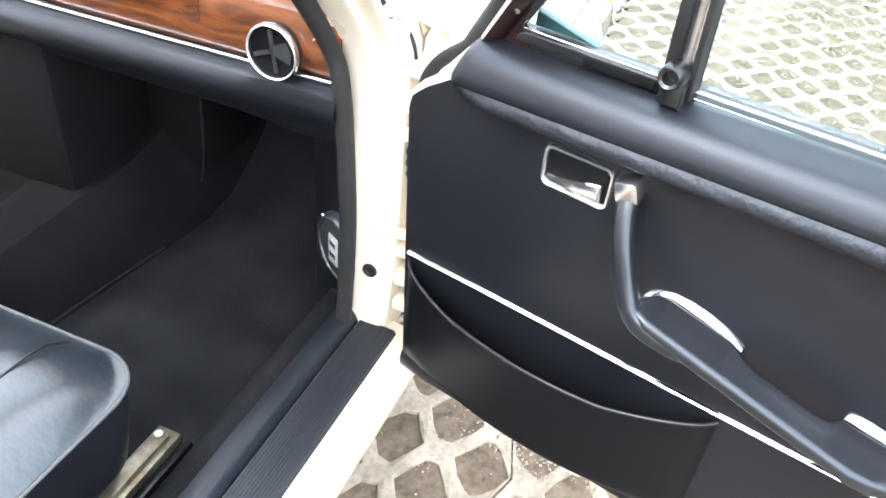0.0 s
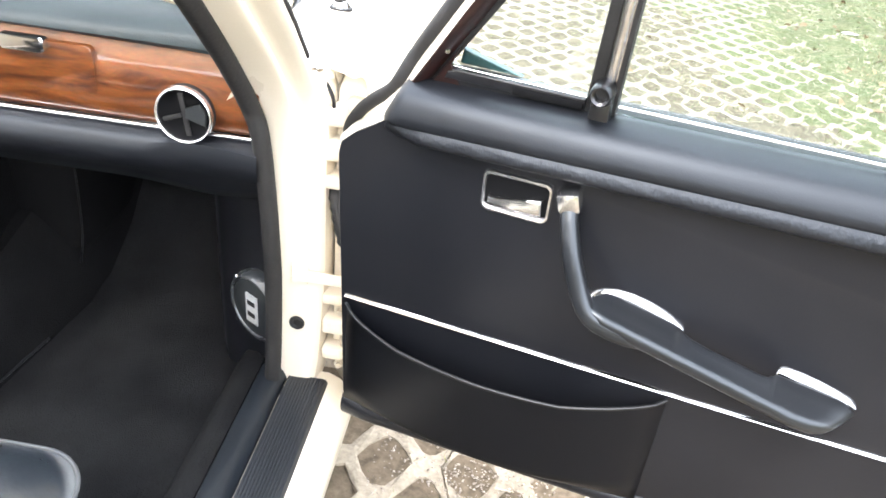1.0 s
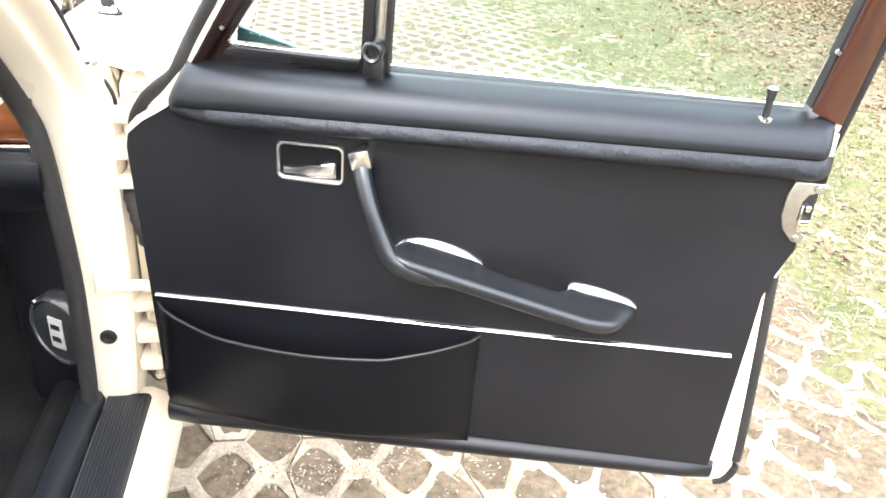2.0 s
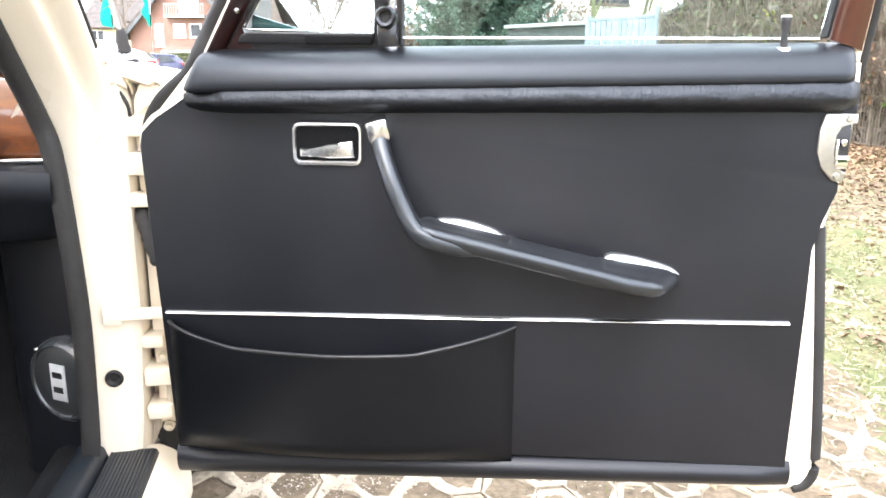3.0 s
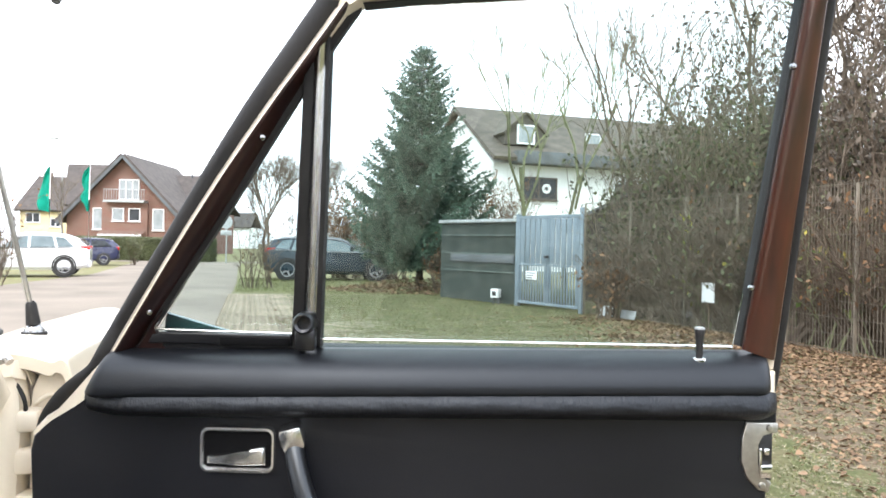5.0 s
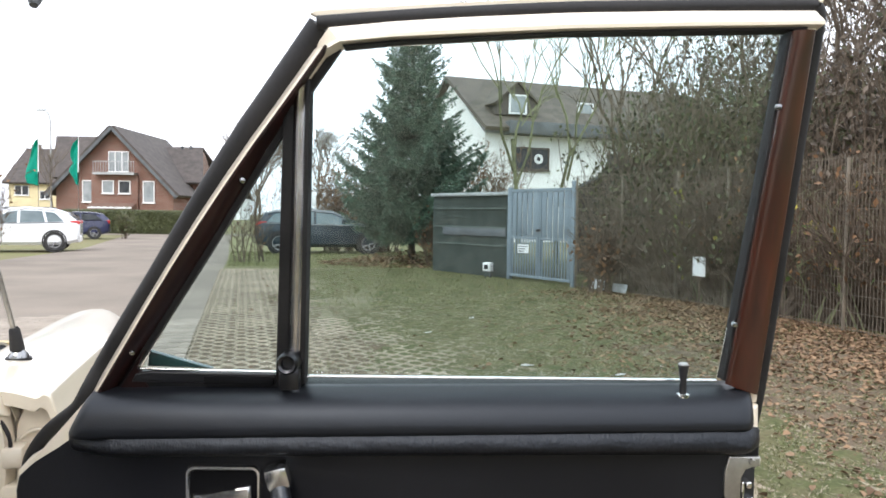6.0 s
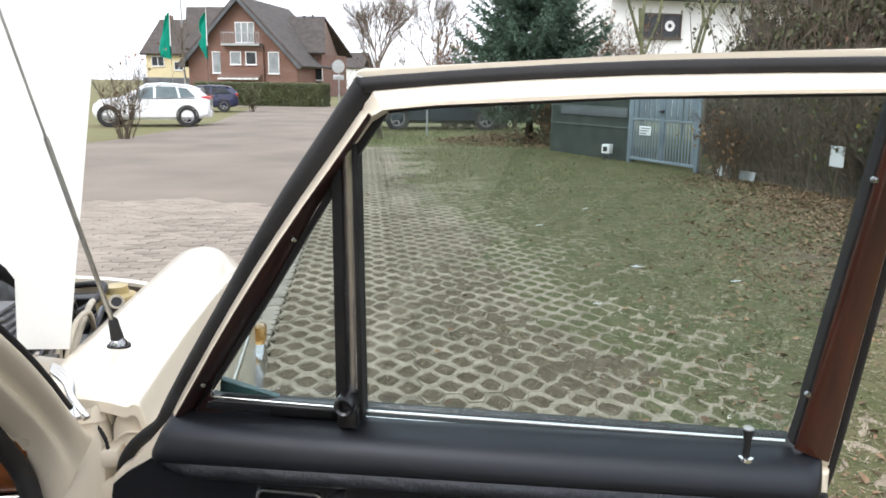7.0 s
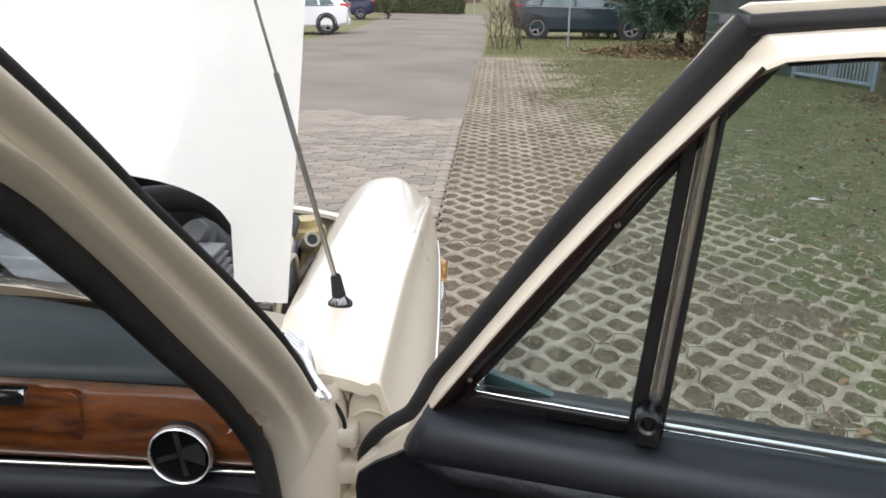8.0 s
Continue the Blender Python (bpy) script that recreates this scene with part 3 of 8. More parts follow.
for top_line in (COVER_FRONT, COVER_REAR):
    bm = bmesh.new()
    rows = []
    x0, x1 = top_line[0][0], top_line[-1][0]
    for k in range(33):
        t = k / 32
        x = lerp(x0, x1, t)
        top = table(top_line, x)
        tall = 0.0132 * max(0.12, math.sin(math.pi * t)) ** 0.35 * lerp(1.1, 0.85, t)
        rows.append([(x, 0.001, top), (x, -0.003, top - 0.0004), (x, -0.0065, top - tall * 0.16), (x, -0.0095, top - tall * 0.42), (x, -0.0118, top - tall * 0.72), (x, -0.0132, top - tall), (x, -0.006, top - tall - 0.002)])
    loft(bm, rows)
    part("mount_cover", bm, WORN_CHROME, door, "curved chrome mount cover of the armrest", angle=60)
bm = bmesh.new()
box(bm, (-0.015, -0.02, -0.015), (0.015, 0.012, 0.016), 0.006, pose(0.317, -0.015, 0.894, 8, -14, 4))
part("handle_cap", bm, SATIN, door, "faceted chrome cap of the pull handle")

# lock face on the rear edge
bm = bmesh.new()
plate = [(0.892, 0.9215), (0.932, 0.9205), (0.932, 0.9085), (0.912, 0.9065), (0.9055, 0.894), (0.905, 0.868), (0.912, 0.851), (0.925, 0.845), (0.922, 0.8325), (0.909, 0.8345), (0.893, 0.851), (0.886, 0.871), (0.8865, 0.9)]
prism(bm, plate, door_plane, -0.009, 0.003, 0.002)
part("lock_plate", bm, STEEL, door, "worn steel lock plate")
bm = bmesh.new()
box(bm, (0.906, -0.003, 0.846), (0.928, 0.02, 0.908), 0.002)
part("lock_recess", bm, HARD_BLACK, door)
for x0, x1, z, w in ((0.914, 0.922, 0.884, 0.005), (0.909, 0.926, 0.859, 0.009), (0.908, 0.912, 0.872, 0.017)):
    bm = bmesh.new()
    box(bm, (x0, -0.011, z - w), (x1, 0.0, z + w), 0.003)
    part("lock_catch", bm, CHROME, door)
for x, z in ((0.921, 0.9145), (0.913, 0.841)):
    bm = bmesh.new()
    lathe(bm, [(0, 0.003), (0.003, 0.0028), (0.0045, 0.001), (0.0045, 0)], pose(x, -0.0085, z, 90))
    part("screw", bm, STEEL, door)

# rear and front door seals
bm = bmesh.new()
sweep(bm, curve([(0.906, 0.012, 0.77), (0.914, 0.012, 0.70), (0.926, 0.012, 0.586), (0.94, 0.012, 0.43), (0.934, 0.012, 0.392), (0.915, 0.012, 0.382)], 5), (0.0105), 8)
part("rear_seal", bm, RUBBER, door, "black rubber door seal")
# window frame: painted channel, seal, veneer, dark glass run; the sloping front post is slightly bowed
slant = (Vector((0.05, 0.99)), Vector((0.379, 1.462)))
s_in = Vector((0.823, -0.569))
RIDGE = ((-0.04, 0.026), (0.1, 0.0248), (0.25, 0.0222), (0.42, 0.0212), (0.55, 0.0225), (0.68, 0.0255), (0.82, 0.031), (0.95, 0.035), (1.0, 0.0355))
GLASS_LINE = ((0, 0.047), (0.3, 0.0475), (0.5, 0.0475), (0.7, 0.0445), (0.9, 0.047), (1, 0.05))
SEAL_LINE = ((-0.04, 0.0085), (0.1, 0.0045), (0.3, 0.0045), (0.5, 0.0022), (0.65, 0.0018), (0.8, 0.0055), (0.93, 0.009), (1.0, 0.0105))
POST = (-0.04, 0.06, 0.16, 0.27, 0.38, 0.49, 0.6, 0.7, 0.8, 0.88, 0.92)


def on_post(t, o, d):
    p = slant[0].lerp(slant[1], t) + s_in * o
    return leaned(p.x, p.y, d)


rows = []
SECTION = ((-0.0185, 0.034), (-0.0165, 0.018), (-0.0035, -0.0155), (0.0, -0.0172), (0.005, -0.004), (0.0055, 0.012), (-0.004, 0.034))
for t in POST:
    rows.append([on_post(t, table(RIDGE, t) + o, dd) for o, dd in SECTION])
# mitred corner, then the top rail
RAIL = [(0.46, 1.4402, 1.4218), (0.54, 1.446, 1.4265), (0.66, 1.4525, 1.4335), (0.8, 1.4565, 1.4382), (0.9335, 1.4588, 1.442)]
rows.append([leaned(u, v, d) for u, v, d in ((0.383, 1.441, 0.034), (0.3885, 1.4335, -0.002), (0.3995, 1.419, -0.0155), (0.402, 1.416, -0.0172), (0.404, 1.4135, -0.003), (0.4045, 1.413, 0.012), (0.397, 1.423, 0.034))])
for u, up_v, low_v in RAIL:
    rows.append([leaned(u + (0.007 if f > 0.5 and u > 0.93 else 0), lerp(up_v, low_v, f), dd) for f, dd in ((-0.4, 0.034), (0.0, -0.004), (0.786, -0.0165), (1.0, -0.017), (1.14, 0.003), (1.14, 0.012), (0.3, 0.034))])
bm = bmesh.new()
loft(bm, rows, closed=True, caps=True)
part("window_frame", bm, CREAM, door, "cream painted window frame", angle=25)
bm = bmesh.new()
loft(bm, [[on_post(t, table(SEAL_LINE, t) + o + w, d) for o, d in ((-0.012, 0.03), (0.008, 0.03), (0.008, 0.04), (-0.012, 0.04))] for t, w in ((0.62, 0.003), (0.72, 0.001), (0.85, -0.0025), (0.93, -0.0045), (0.962, -0.004))], closed=True, caps=True)
part("front_flange", bm, CREAM, door)
bm = bmesh.new()
prism(bm, [(0.364, 1.4535), (0.372, 1.4582), (0.54, 1.4676), (0.665, 1.4752), (0.8, 1.4797), (0.955, 1.4846), (0.951, 1.468), (0.66, 1.460), (0.386, 1.444)], leaned, 0.021, 0.031, 0.002)
part("top_flange", bm, CREAM, door, "cream painted edge of the window frame")
bm = bmesh.new()
prism(bm, [(0.9365, 1.4415), (0.935, 0.985), (0.92, 0.985), (0.92, 1.4405)], leaned, -0.007, 0.03, 0.003)
part("window_frame_rear", bm, CREAM, door, "cream painted window frame")
sp = [Vector(on_post(t, table(SEAL_LINE, t), 0.024)) for t in (0.966, 0.9, 0.8, 0.68, 0.55, 0.42, 0.3, 0.18, 0.07)]
foot = [Vector(p) for p in ((0.058, 0.03, 0.985), (0.042, 0.031, 0.963), (0.016, 0.031, 0.942), (-0.006, 0.031, 0.919), (-0.022, 0.034, 0.886), (-0.02, 0.045, 0.85), (-0.004, 0.06, 0.82))]
bm = bmesh.new()
sp = curve(sp + foot, 4)
sweep(bm, sp, [table(((0, 0.0155), (0.42, 0.0155), (0.56, 0.0135), (0.66, 0.0098), (0.8, 0.0092), (1, 0.011)), k / (len(sp) - 1)) for k in range(len(sp))], 12)
part("frame_seal_front", bm, RUBBER, door, "black rubber door and window frame seal")
bm = bmesh.new()
tail_ = [(0.925, 1.467), (0.9385, 1.466), (0.9445, 1.455), (0.9445, 1.43), (0.9435, 1.3), (0.943, 1.1), (0.942, 0.985), (0.939, 0.945), (0.934, 0.915)]
tp = [Vector(leaned(u, v, 0.012)) for u, v in ((0.374, 1.4412), (0.5, 1.4512), (0.66, 1.4604), (0.8, 1.4647))] + [Vector(leaned(u, v, 0.008)) for u, v in tail_]
tp = curve(tp, 5)
sweep(bm, tp, [0.0084 if p.x < 0.93 and p.z > 1.2 else 0.0072 for p in tp], 10, up=(0, 1, 0))
part("frame_seal_top", bm, RUBBER, door, "black rubber window frame seal")
bm = bmesh.new()
rows = []
for t in POST + (0.935,):
    r_, g_ = table(RIDGE, t), table(GLASS_LINE, t) - 0.008
    rows.append([on_post(t, o, dd) for o, dd in ((r_ - 0.001, -0.0175), (r_, -0.0202), (r_ + 0.003, -0.0205), (lerp(r_, g_, 0.6), -0.0145), (g_ - 0.002, -0.0045), (g_, 0.0), (g_, 0.004), (r_ + 0.001, 0.004))])
loft(bm, rows, closed=True, caps=True)
part("front_veneer", bm, WOOD_SHADED, door, "almost black mahogany veneer strip")
bm = bmesh.new()
rows = []
for u0, u1, v in ((0.889, 0.9305, 0.998), (0.8935, 0.9308, 1.1), (0.899, 0.9312, 1.22), (0.9045, 0.9315, 1.34), (0.9085, 0.9318, 1.436)):
    rows.append([leaned(lerp(u0, u1, f), v + (0.014 * (1 - f) if v < 1 else 0), d) for f, d in ((0, -0.008), (0, -0.0115), (0.05, -0.014), (0.3, -0.0168), (0.6, -0.0188), (0.9, -0.0185), (0.97, -0.017), (1, -0.013), (1, -0.0075))])
loft(bm, rows, closed=True, caps=True)
part("rear_veneer", bm, WOOD_DARK, door, "varnished dark red veneer strip")
bm = bmesh.new()
loft(bm, [[on_post(t, table(GLASS_LINE, t) + o, d) for o, d in ((-0.0078, 0.0), (-0.001, 0.001), (-0.002, 0.0165), (-0.0078, 0.0165))] for t in (0.03, 0.15, 0.3, 0.45, 0.6, 0.75, 0.88, 0.95)], closed=True, caps=True)
part("glass_run_front", bm, RUBBER, door)
bm = bmesh.new()
prism(bm, [(0.404, 1.4138), (0.46, 1.4195), (0.54, 1.4247), (0.66, 1.4322), (0.8, 1.437), (0.925, 1.4408), (0.925, 1.4382), (0.8, 1.4344), (0.66, 1.4305), (0.54, 1.423), (0.46, 1.4178), (0.405, 1.412)], leaned, -0.010, 0.0155, 0.0008)
part("glass_run_top", bm, RUBBER, door)
bm = bmesh.new()
prism(bm, [(0.911, 1.4365), (0.9058, 1.436), (0.8862, 1.016), (0.8915, 1.014)], leaned, -0.008, 0.0165, 0.001)
part("glass_run_rear", bm, RUBBER, door)
for u, v, d in ((0.1298, 1.045, -0.013), (0.283, 1.262, -0.013), (0.8885, 1.0925, -0.0135), (0.9035, 1.354, -0.0135)):
    bm = bmesh.new()
    lathe(bm, [(0, 0.003), (0.003, 0.0026), (0.004, 0.0008), (0.004, -0.002)], pose(*leaned(u, v, d), 90, 0, 0 if u > 0.5 else 20))
    part("screw", bm, WORN_CHROME, door)

# panes
bm = bmesh.new()
prism(bm, [(0.34, 1.0), (0.884, 1.0), (0.912, 1.4385), (0.66, 1.4305), (0.398, 1.4135), (0.364, 1.37)], leaned, 0.011, 0.015)
pane = part("window_pane", bm, GLASS, door, "greenish side window glass")
pane.visible_shadow = False
bm = bmesh.new()
prism(bm, [(0.122, 1.008), (0.318, 1.008), (0.34, 1.33), (0.325, 1.318)], leaned, 0.011, 0.015)
pane = part("quarter_pane", bm, GLASS, door, "greenish quarter window glass")
pane.visible_shadow = False
bm = bmesh.new()
loft(bm, [[leaned(x, z + h, 0.006 + d) for d, h in ((-0.0026, -0.0016), (-0.0026, -0.0006), (-0.0018, 0.0006), (0.0, 0.0014), (0.002, 0.0014), (0.002, -0.0016))] for x, z in ((0.345, 1.0125), (0.882, 1.0135))], closed=True, caps=True)
part("glass_wiper_strip", bm, SATIN, door, "thin bright window wiper strip")

# quarter window: divider, pivot, lower rail
bm = bmesh.new()
prism(bm, [(0.307, 1.004), (0.3235, 1.004), (0.347, 1.365), (0.333, 1.34)], leaned, -0.004, 0.022, 0.002)
part("divider_rubber", bm, RUBBER, door)
bm = bmesh.new()
rows = [[leaned(lerp(0.324, 0.348, s) + u, lerp(1.002, 1.372, s), -0.006 - 0.006 * math.sin(math.pi * (u / 0.013))) for u in (0, 0.002, 0.0045, 0.0065, 0.0085, 0.011, 0.013)] for s in (0, 0.5, 1)]
loft(bm, rows)
bmesh.ops.solidify(bm, geom=bm.faces[:], thickness=-0.008)
part("divider_chrome", bm, CHROME, door, "chrome divider of the quarter window")
bm = bmesh.new()
prism(bm, [(0.3375, 1.002), (0.345, 1.002), (0.366, 1.378), (0.361, 1.378)], leaned, -0.007, 0.022, 0.0015)
part("divider_edge", bm, RUBBER, door)
bm = bmesh.new()
lathe(bm, [(0.0075, 0.004), (0.0078, 0.016), (0.011, 0.018), (0.0135, 0.015), (0.014, 0.008), (0.014, -0.02)], pose(0.329, -0.012, 1.0365, 90))
pivot = part("pivot_ring", bm, GUNMETAL, door, "dull metal pivot of the quarter window")
bm = bmesh.new()
lathe(bm, [(0, 0.004), (0.0078, 0.004)], pose(0.329, -0.012, 1.0365, 90))
part("pivot_bore", bm, HARD_BLACK, door)
bm = bmesh.new()
box(bm, (0.316, -0.014, 1.0), (0.342, 0.004, 1.03), 0.004)
part("pivot_foot", bm, GUNMETAL, door)
bm = bmesh.new()
prism(bm, [(0.122, 1.0035), (0.308, 1.0035), (0.308, 1.0175), (0.14, 1.019), (0.128, 1.015)], leaned, -0.008, 0.02, 0.003)
part("quarter_rail", bm, HARD_BLACK, door)
bm = bmesh.new()
sweep(bm, [leaned(u, v, -0.003) for u, v in ((0.1365, 1.032), (0.1322, 1.0262), (0.1345, 1.0222), (0.16, 1.0212), (0.308, 1.0195))], 0.0013, 8)
part("quarter_bright_edge", bm, CHROME, door, "thin chrome edge")
bm = bmesh.new()
prism(bm, [(0.088, 0.984), (0.318, 0.984), (0.318, 1.0055), (0.113, 1.0055)], leaned, -0.003, 0.012, 0.001)
part("quarter_sill", bm, HARD_BLACK, door)
bm = bmesh.new()
prism(bm, [(0.099, 0.985), (0.15, 0.985), (0.134, 1.012), (0.1305, 1.024), (0.143, 1.048)], leaned, -0.006, 0.008, 0.001)
part("corner_veneer", bm, WOOD_SHADED, door)
bm = bmesh.new()
box(bm, (0.216, 0.004, 1.003), (0.306, 0.014, 1.0135), 0.002)
part("quarter_catch_plate", bm, DEEP_BLACK, door)
# added wedge that draws a reflection in the quarter glass
bm = bmesh.new()
prism(bm, [(0.136, 1.021), (0.22, 1.019), (0.14, 1.042)], leaned, 0.018, 0.03, 0.002)
part("mirror_foot", bm, mat("sea_green_glaze", (0.03, 0.075, 0.075), (0.02, 0.05, 0.052), 20, 0.25, fine=0.1), door, "dark sea-green wedge behind the quarter glass")

# locking pin
bm = bmesh.new()
lathe(bm, [(0, 0.042), (0.006, 0.0415), (0.0068, 0.039), (0.006, 0.034), (0.0043, 0.02), (0.0048, 0.0)], pose(0.83, -0.008, 0.998))
part("locking_pin", bm, HARD_BLACK, door, "black locking pin")
bm = bmesh.new()
lathe(bm, [(0.0052, 0.004), (0.009, 0.003), (0.0095, 0.0), (0.0095, -0.004)], pose(0.83, -0.008, 0.9985))
part("pin_ferrule", bm, CHROME, door)
bm = bmesh.new()
lathe(bm, [(0, 0.0428), (0.0048, 0.0425), (0.0066, 0.041), (0.0066, 0.0395)], pose(0.83, -0.008, 0.9985), 14)
part("pin_cap", bm, GALV, door)

# ---- body round the door opening (car axes: x to its right, y ahead) ----
# hinge pillar: rear face, outer flank with its pressings
bm = bmesh.new()
rows = []
for z, xi, xo in ((0.34, -0.15, -0.075), (0.42, -0.15, -0.066), (0.6, -0.15, -0.056), (0.8, -0.155, -0.056), (0.88, -0.17, -0.052), (0.93, -0.19, -0.056), (0.955, -0.2, -0.064)):
    rows.append([(xi - 0.02, 0.13, z), (xi, 0.075, z), (xi + 0.02, 0.068, z), ((xi + xo) / 2, 0.067, z), (xo - 0.012, 0.068, z), (xo, 0.076, z), (xo + 0.006, 0.10, z), (xo + 0.004, 0.15 if z < 0.9 else 0.115, z)])
loft(bm, rows)
bmesh.ops.subdivide_edges(bm, edges=bm.edges[:], cuts=1, use_grid_fill=True)
part("hinge_pillar", bm, CREAM, car, "cream hinge pillar of the door opening")
# cream for gaps behind hinges and cowl, with their shade put into the colour
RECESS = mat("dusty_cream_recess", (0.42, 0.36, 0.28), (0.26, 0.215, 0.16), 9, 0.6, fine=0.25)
# stepped hinge pressings between pillar and door
for z, h, w, d in ((0.885, 0.03, 0.03, 0.03), (0.83, 0.035, 0.045, 0.03), (0.775, 0.022, 0.035, 0.03), (0.55, 0.022, 0.035, 0.03), (0.49, 0.03, 0.045, 0.03), (0.43, 0.025, 0.04, 0.03)):
    bm = bmesh.new()
    box(bm, (-0.06, 0.072, z - h / 2), (-0.06 + w, 0.072 + d + 0.03, z + h / 2), 0.006)
    part("hinge_bracket", bm, CREAM, car)
for z in (0.80, 0.46):
    bm = bmesh.new()
    sweep(bm, [(-0.022, 0.092, z - 0.04), (-0.022, 0.092, z + 0.04)], 0.009, 10)
    part("hinge_pin", bm, DULL_CREAM, car)
for z in (0.858, 0.745, 0.52, 0.40):
    bm = bmesh.new()
    lathe(bm, [(0, 0.007), (0.0055, 0.006), (0.006, 0), (0.009, 0), (0.009, -0.004)], pose(-0.03, 0.085, z, 90), 10)
    part("hinge_bolt", bm, DULL_CREAM, car)
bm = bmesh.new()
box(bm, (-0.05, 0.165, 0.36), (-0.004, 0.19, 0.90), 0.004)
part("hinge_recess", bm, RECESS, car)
bm = bmesh.new()
box(bm, (-0.10, 0.052, 0.594), (-0.0, 0.064, 0.612), 0.003)
box(bm, (-0.108, 0.056, 0.586), (-0.08, 0.07, 0.622), 0.003)
part("door_check_strap", bm, CREAM, car, "cream door check strap")
bm = bmesh.new()
sweep(bm, curve([(-0.046, 0.1, 0.758), (-0.036, 0.075, 0.742), (-0.026, 0.058, 0.715), (-0.014, 0.046, 0.685)], 4), [0.012 + 0.0025 * (i % 2) for i in range(13)], 10)
part("cable_gaiter", bm, RUBBER, car, "ribbed black rubber cable gaiter")
bm = bmesh.new()
lathe(bm, [(0, 0.001), (0.006, 0.0), (0.008, 0.003), (0.011, 0.004), (0.0135, 0.0025), (0.014, 0)], pose(-0.102, 0.0665, 0.496, 90))
part("blanking_plug", bm, RUBBER, car, "round black rubber plug")

# rubber seal round the opening
SEAL = curve([(-0.142, 0.045, 0.37), (-0.138, 0.045, 0.45), (-0.135, 0.045, 0.6), (-0.14, 0.044, 0.74), (-0.147, 0.04, 0.85), (-0.158, 0.034, 0.90), (-0.171, -0.008, 0.975), (-0.178, -0.07, 1.05), (-0.184, -0.135, 1.122), (-0.192, -0.205, 1.204), (-0.198, -0.268, 1.27), (-0.206, -0.325, 1.327), (-0.22, -0.44, 1.40)], 5)
bm = bmesh.new()
sweep(bm, SEAL, 0.0145, 12, up=(1, 0, 0))
part("opening_seal", bm, RUBBER, car, "black rubber seal round the door opening", angle=70)

# windscreen pillar
def smooth_in(i):
    return min(1.0, 0.15 + i / 7)


GLASS_EDGE = curve([(-0.058, 0.055, 0.93), (-0.068, 0.018, 0.975), (-0.08, -0.065, 1.082), (-0.1, -0.18, 1.214), (-0.124, -0.32, 1.361), (-0.13, -0.45, 1.464)], 6)
INNER_EDGE = curve([(-0.128, 0.068, 0.80), (-0.138, 0.056, 0.88), (-0.152, 0.03, 0.945), (-0.165, -0.075, 1.06), (-0.181, -0.2, 1.205), (-0.196, -0.32, 1.33), (-0.212, -0.45, 1.415)], 5)
for k, p in enumerate(GLASS_EDGE):
    q = INNER_EDGE[round(k / (len(GLASS_EDGE) - 1) * (len(INNER_EDGE) - 1))]
    GLASS_EDGE[k] = p + (p - q).normalized() * table(((0, 0), (10, 0.011), (13, 0.010), (22, -0.005), (31, 0.0)), k)
bm = bmesh.new()
rows = []
for i in range(25):
    ga, ib = i / 24 * (len(GLASS_EDGE) - 1), i / 24 * (len(INNER_EDGE) - 1)
    a = GLASS_EDGE[int(ga)].lerp(GLASS_EDGE[min(int(ga) + 1, len(GLASS_EDGE) - 1)], ga % 1)
    b = INNER_EDGE[int(ib)].lerp(INNER_EDGE[min(int(ib) + 1, len(INNER_EDGE) - 1)], ib % 1)
    out_ = Vector((0.75, -0.6, 0.25)).normalized()
    prof = [(0, -0.012), (0.03, 0.002), (0.1, 0.009), (0.18, 0.0115), (0.26, 0.0085), (0.34, 0.001), (0.41, -0.0045), (0.47, -0.003), (0.53, 0.005), (0.59, 0.0115), (0.65, 0.0125), (0.72, 0.008), (0.84, -0.002), (1.0, -0.014)]
    rows.append([a.lerp(b, s) + out_ * h * smooth_in(i) for s, h in prof])
loft(bm, rows)
part("windscreen_pillar", bm, CREAM, car, "cream windscreen pillar", angle=75)
bm = bmesh.new()
sweep(bm, [p + Vector((-0.004, 0.004, 0.003)) for p in GLASS_EDGE[7:]], 0.0052, 10)
part("windscreen_rubber", bm, RUBBER, car)
bm = bmesh.new()
sweep(bm, [p + Vector((-0.006, 0.001, 0.006)) for p in GLASS_EDGE[8:]], 0.003, 8)
part("windscreen_trim", bm, STEEL, car, "chrome windscreen trim")
# chrome corner of the trim at the pillar's foot
for k in range(3):
    bm = bmesh.new()
    o = 0.011 * k
    sweep(bm, curve([(-0.135 + o * 0.3, 0.135 - o, 1.012), (-0.10 + o * 0.2, 0.095 - o, 1.008), (-0.08 + o * 0.2, 0.05 - o * 0.4, 0.995), (-0.074 + o, 0.022, 0.975)], 5), 0.0055, 8)
    part("corner_trim", bm, CHROME, car, "ridged chrome trim corner")
# pillar foot running into the cowl
bm = bmesh.new()
rows = []
for i in range(9):
    t = i / 8
    rows.append([(-0.20 + 0.04 * t, 0.05, 0.90 + 0.07 * t), (-0.15 + 0.03 * t, 0.066, 0.93 + 0.035 * t), (-0.10, 0.066, 0.945 + 0.02 * t), (-0.06, 0.06 + 0.01 * t, 0.95 + 0.02 * t), (-0.05, 0.09 + 0.03 * t, 0.94 + 0.03 * t)])
loft(bm, rows)
part("pillar_foot", bm, CREAM, car)

# windscreen
bm = bmesh.new()
rows = []
for i in range(9):
    t = i / 8
    c = math.sin(math.pi * t)
    rows.append([(lerp(-0.08, -1.52, t), 0.03 + 0.30 * c ** 0.7, 0.975 + 0.02 * c), (lerp(-0.11, -1.49, t), -0.16 + 0.30 * c ** 0.7, 1.22), (lerp(-0.15, -1.45, t), -0.44 + 0.28 * c ** 0.7, 1.45)])
loft(bm, rows)
bmesh.ops.solidify(bm, geom=bm.faces[:], thickness=0.005)
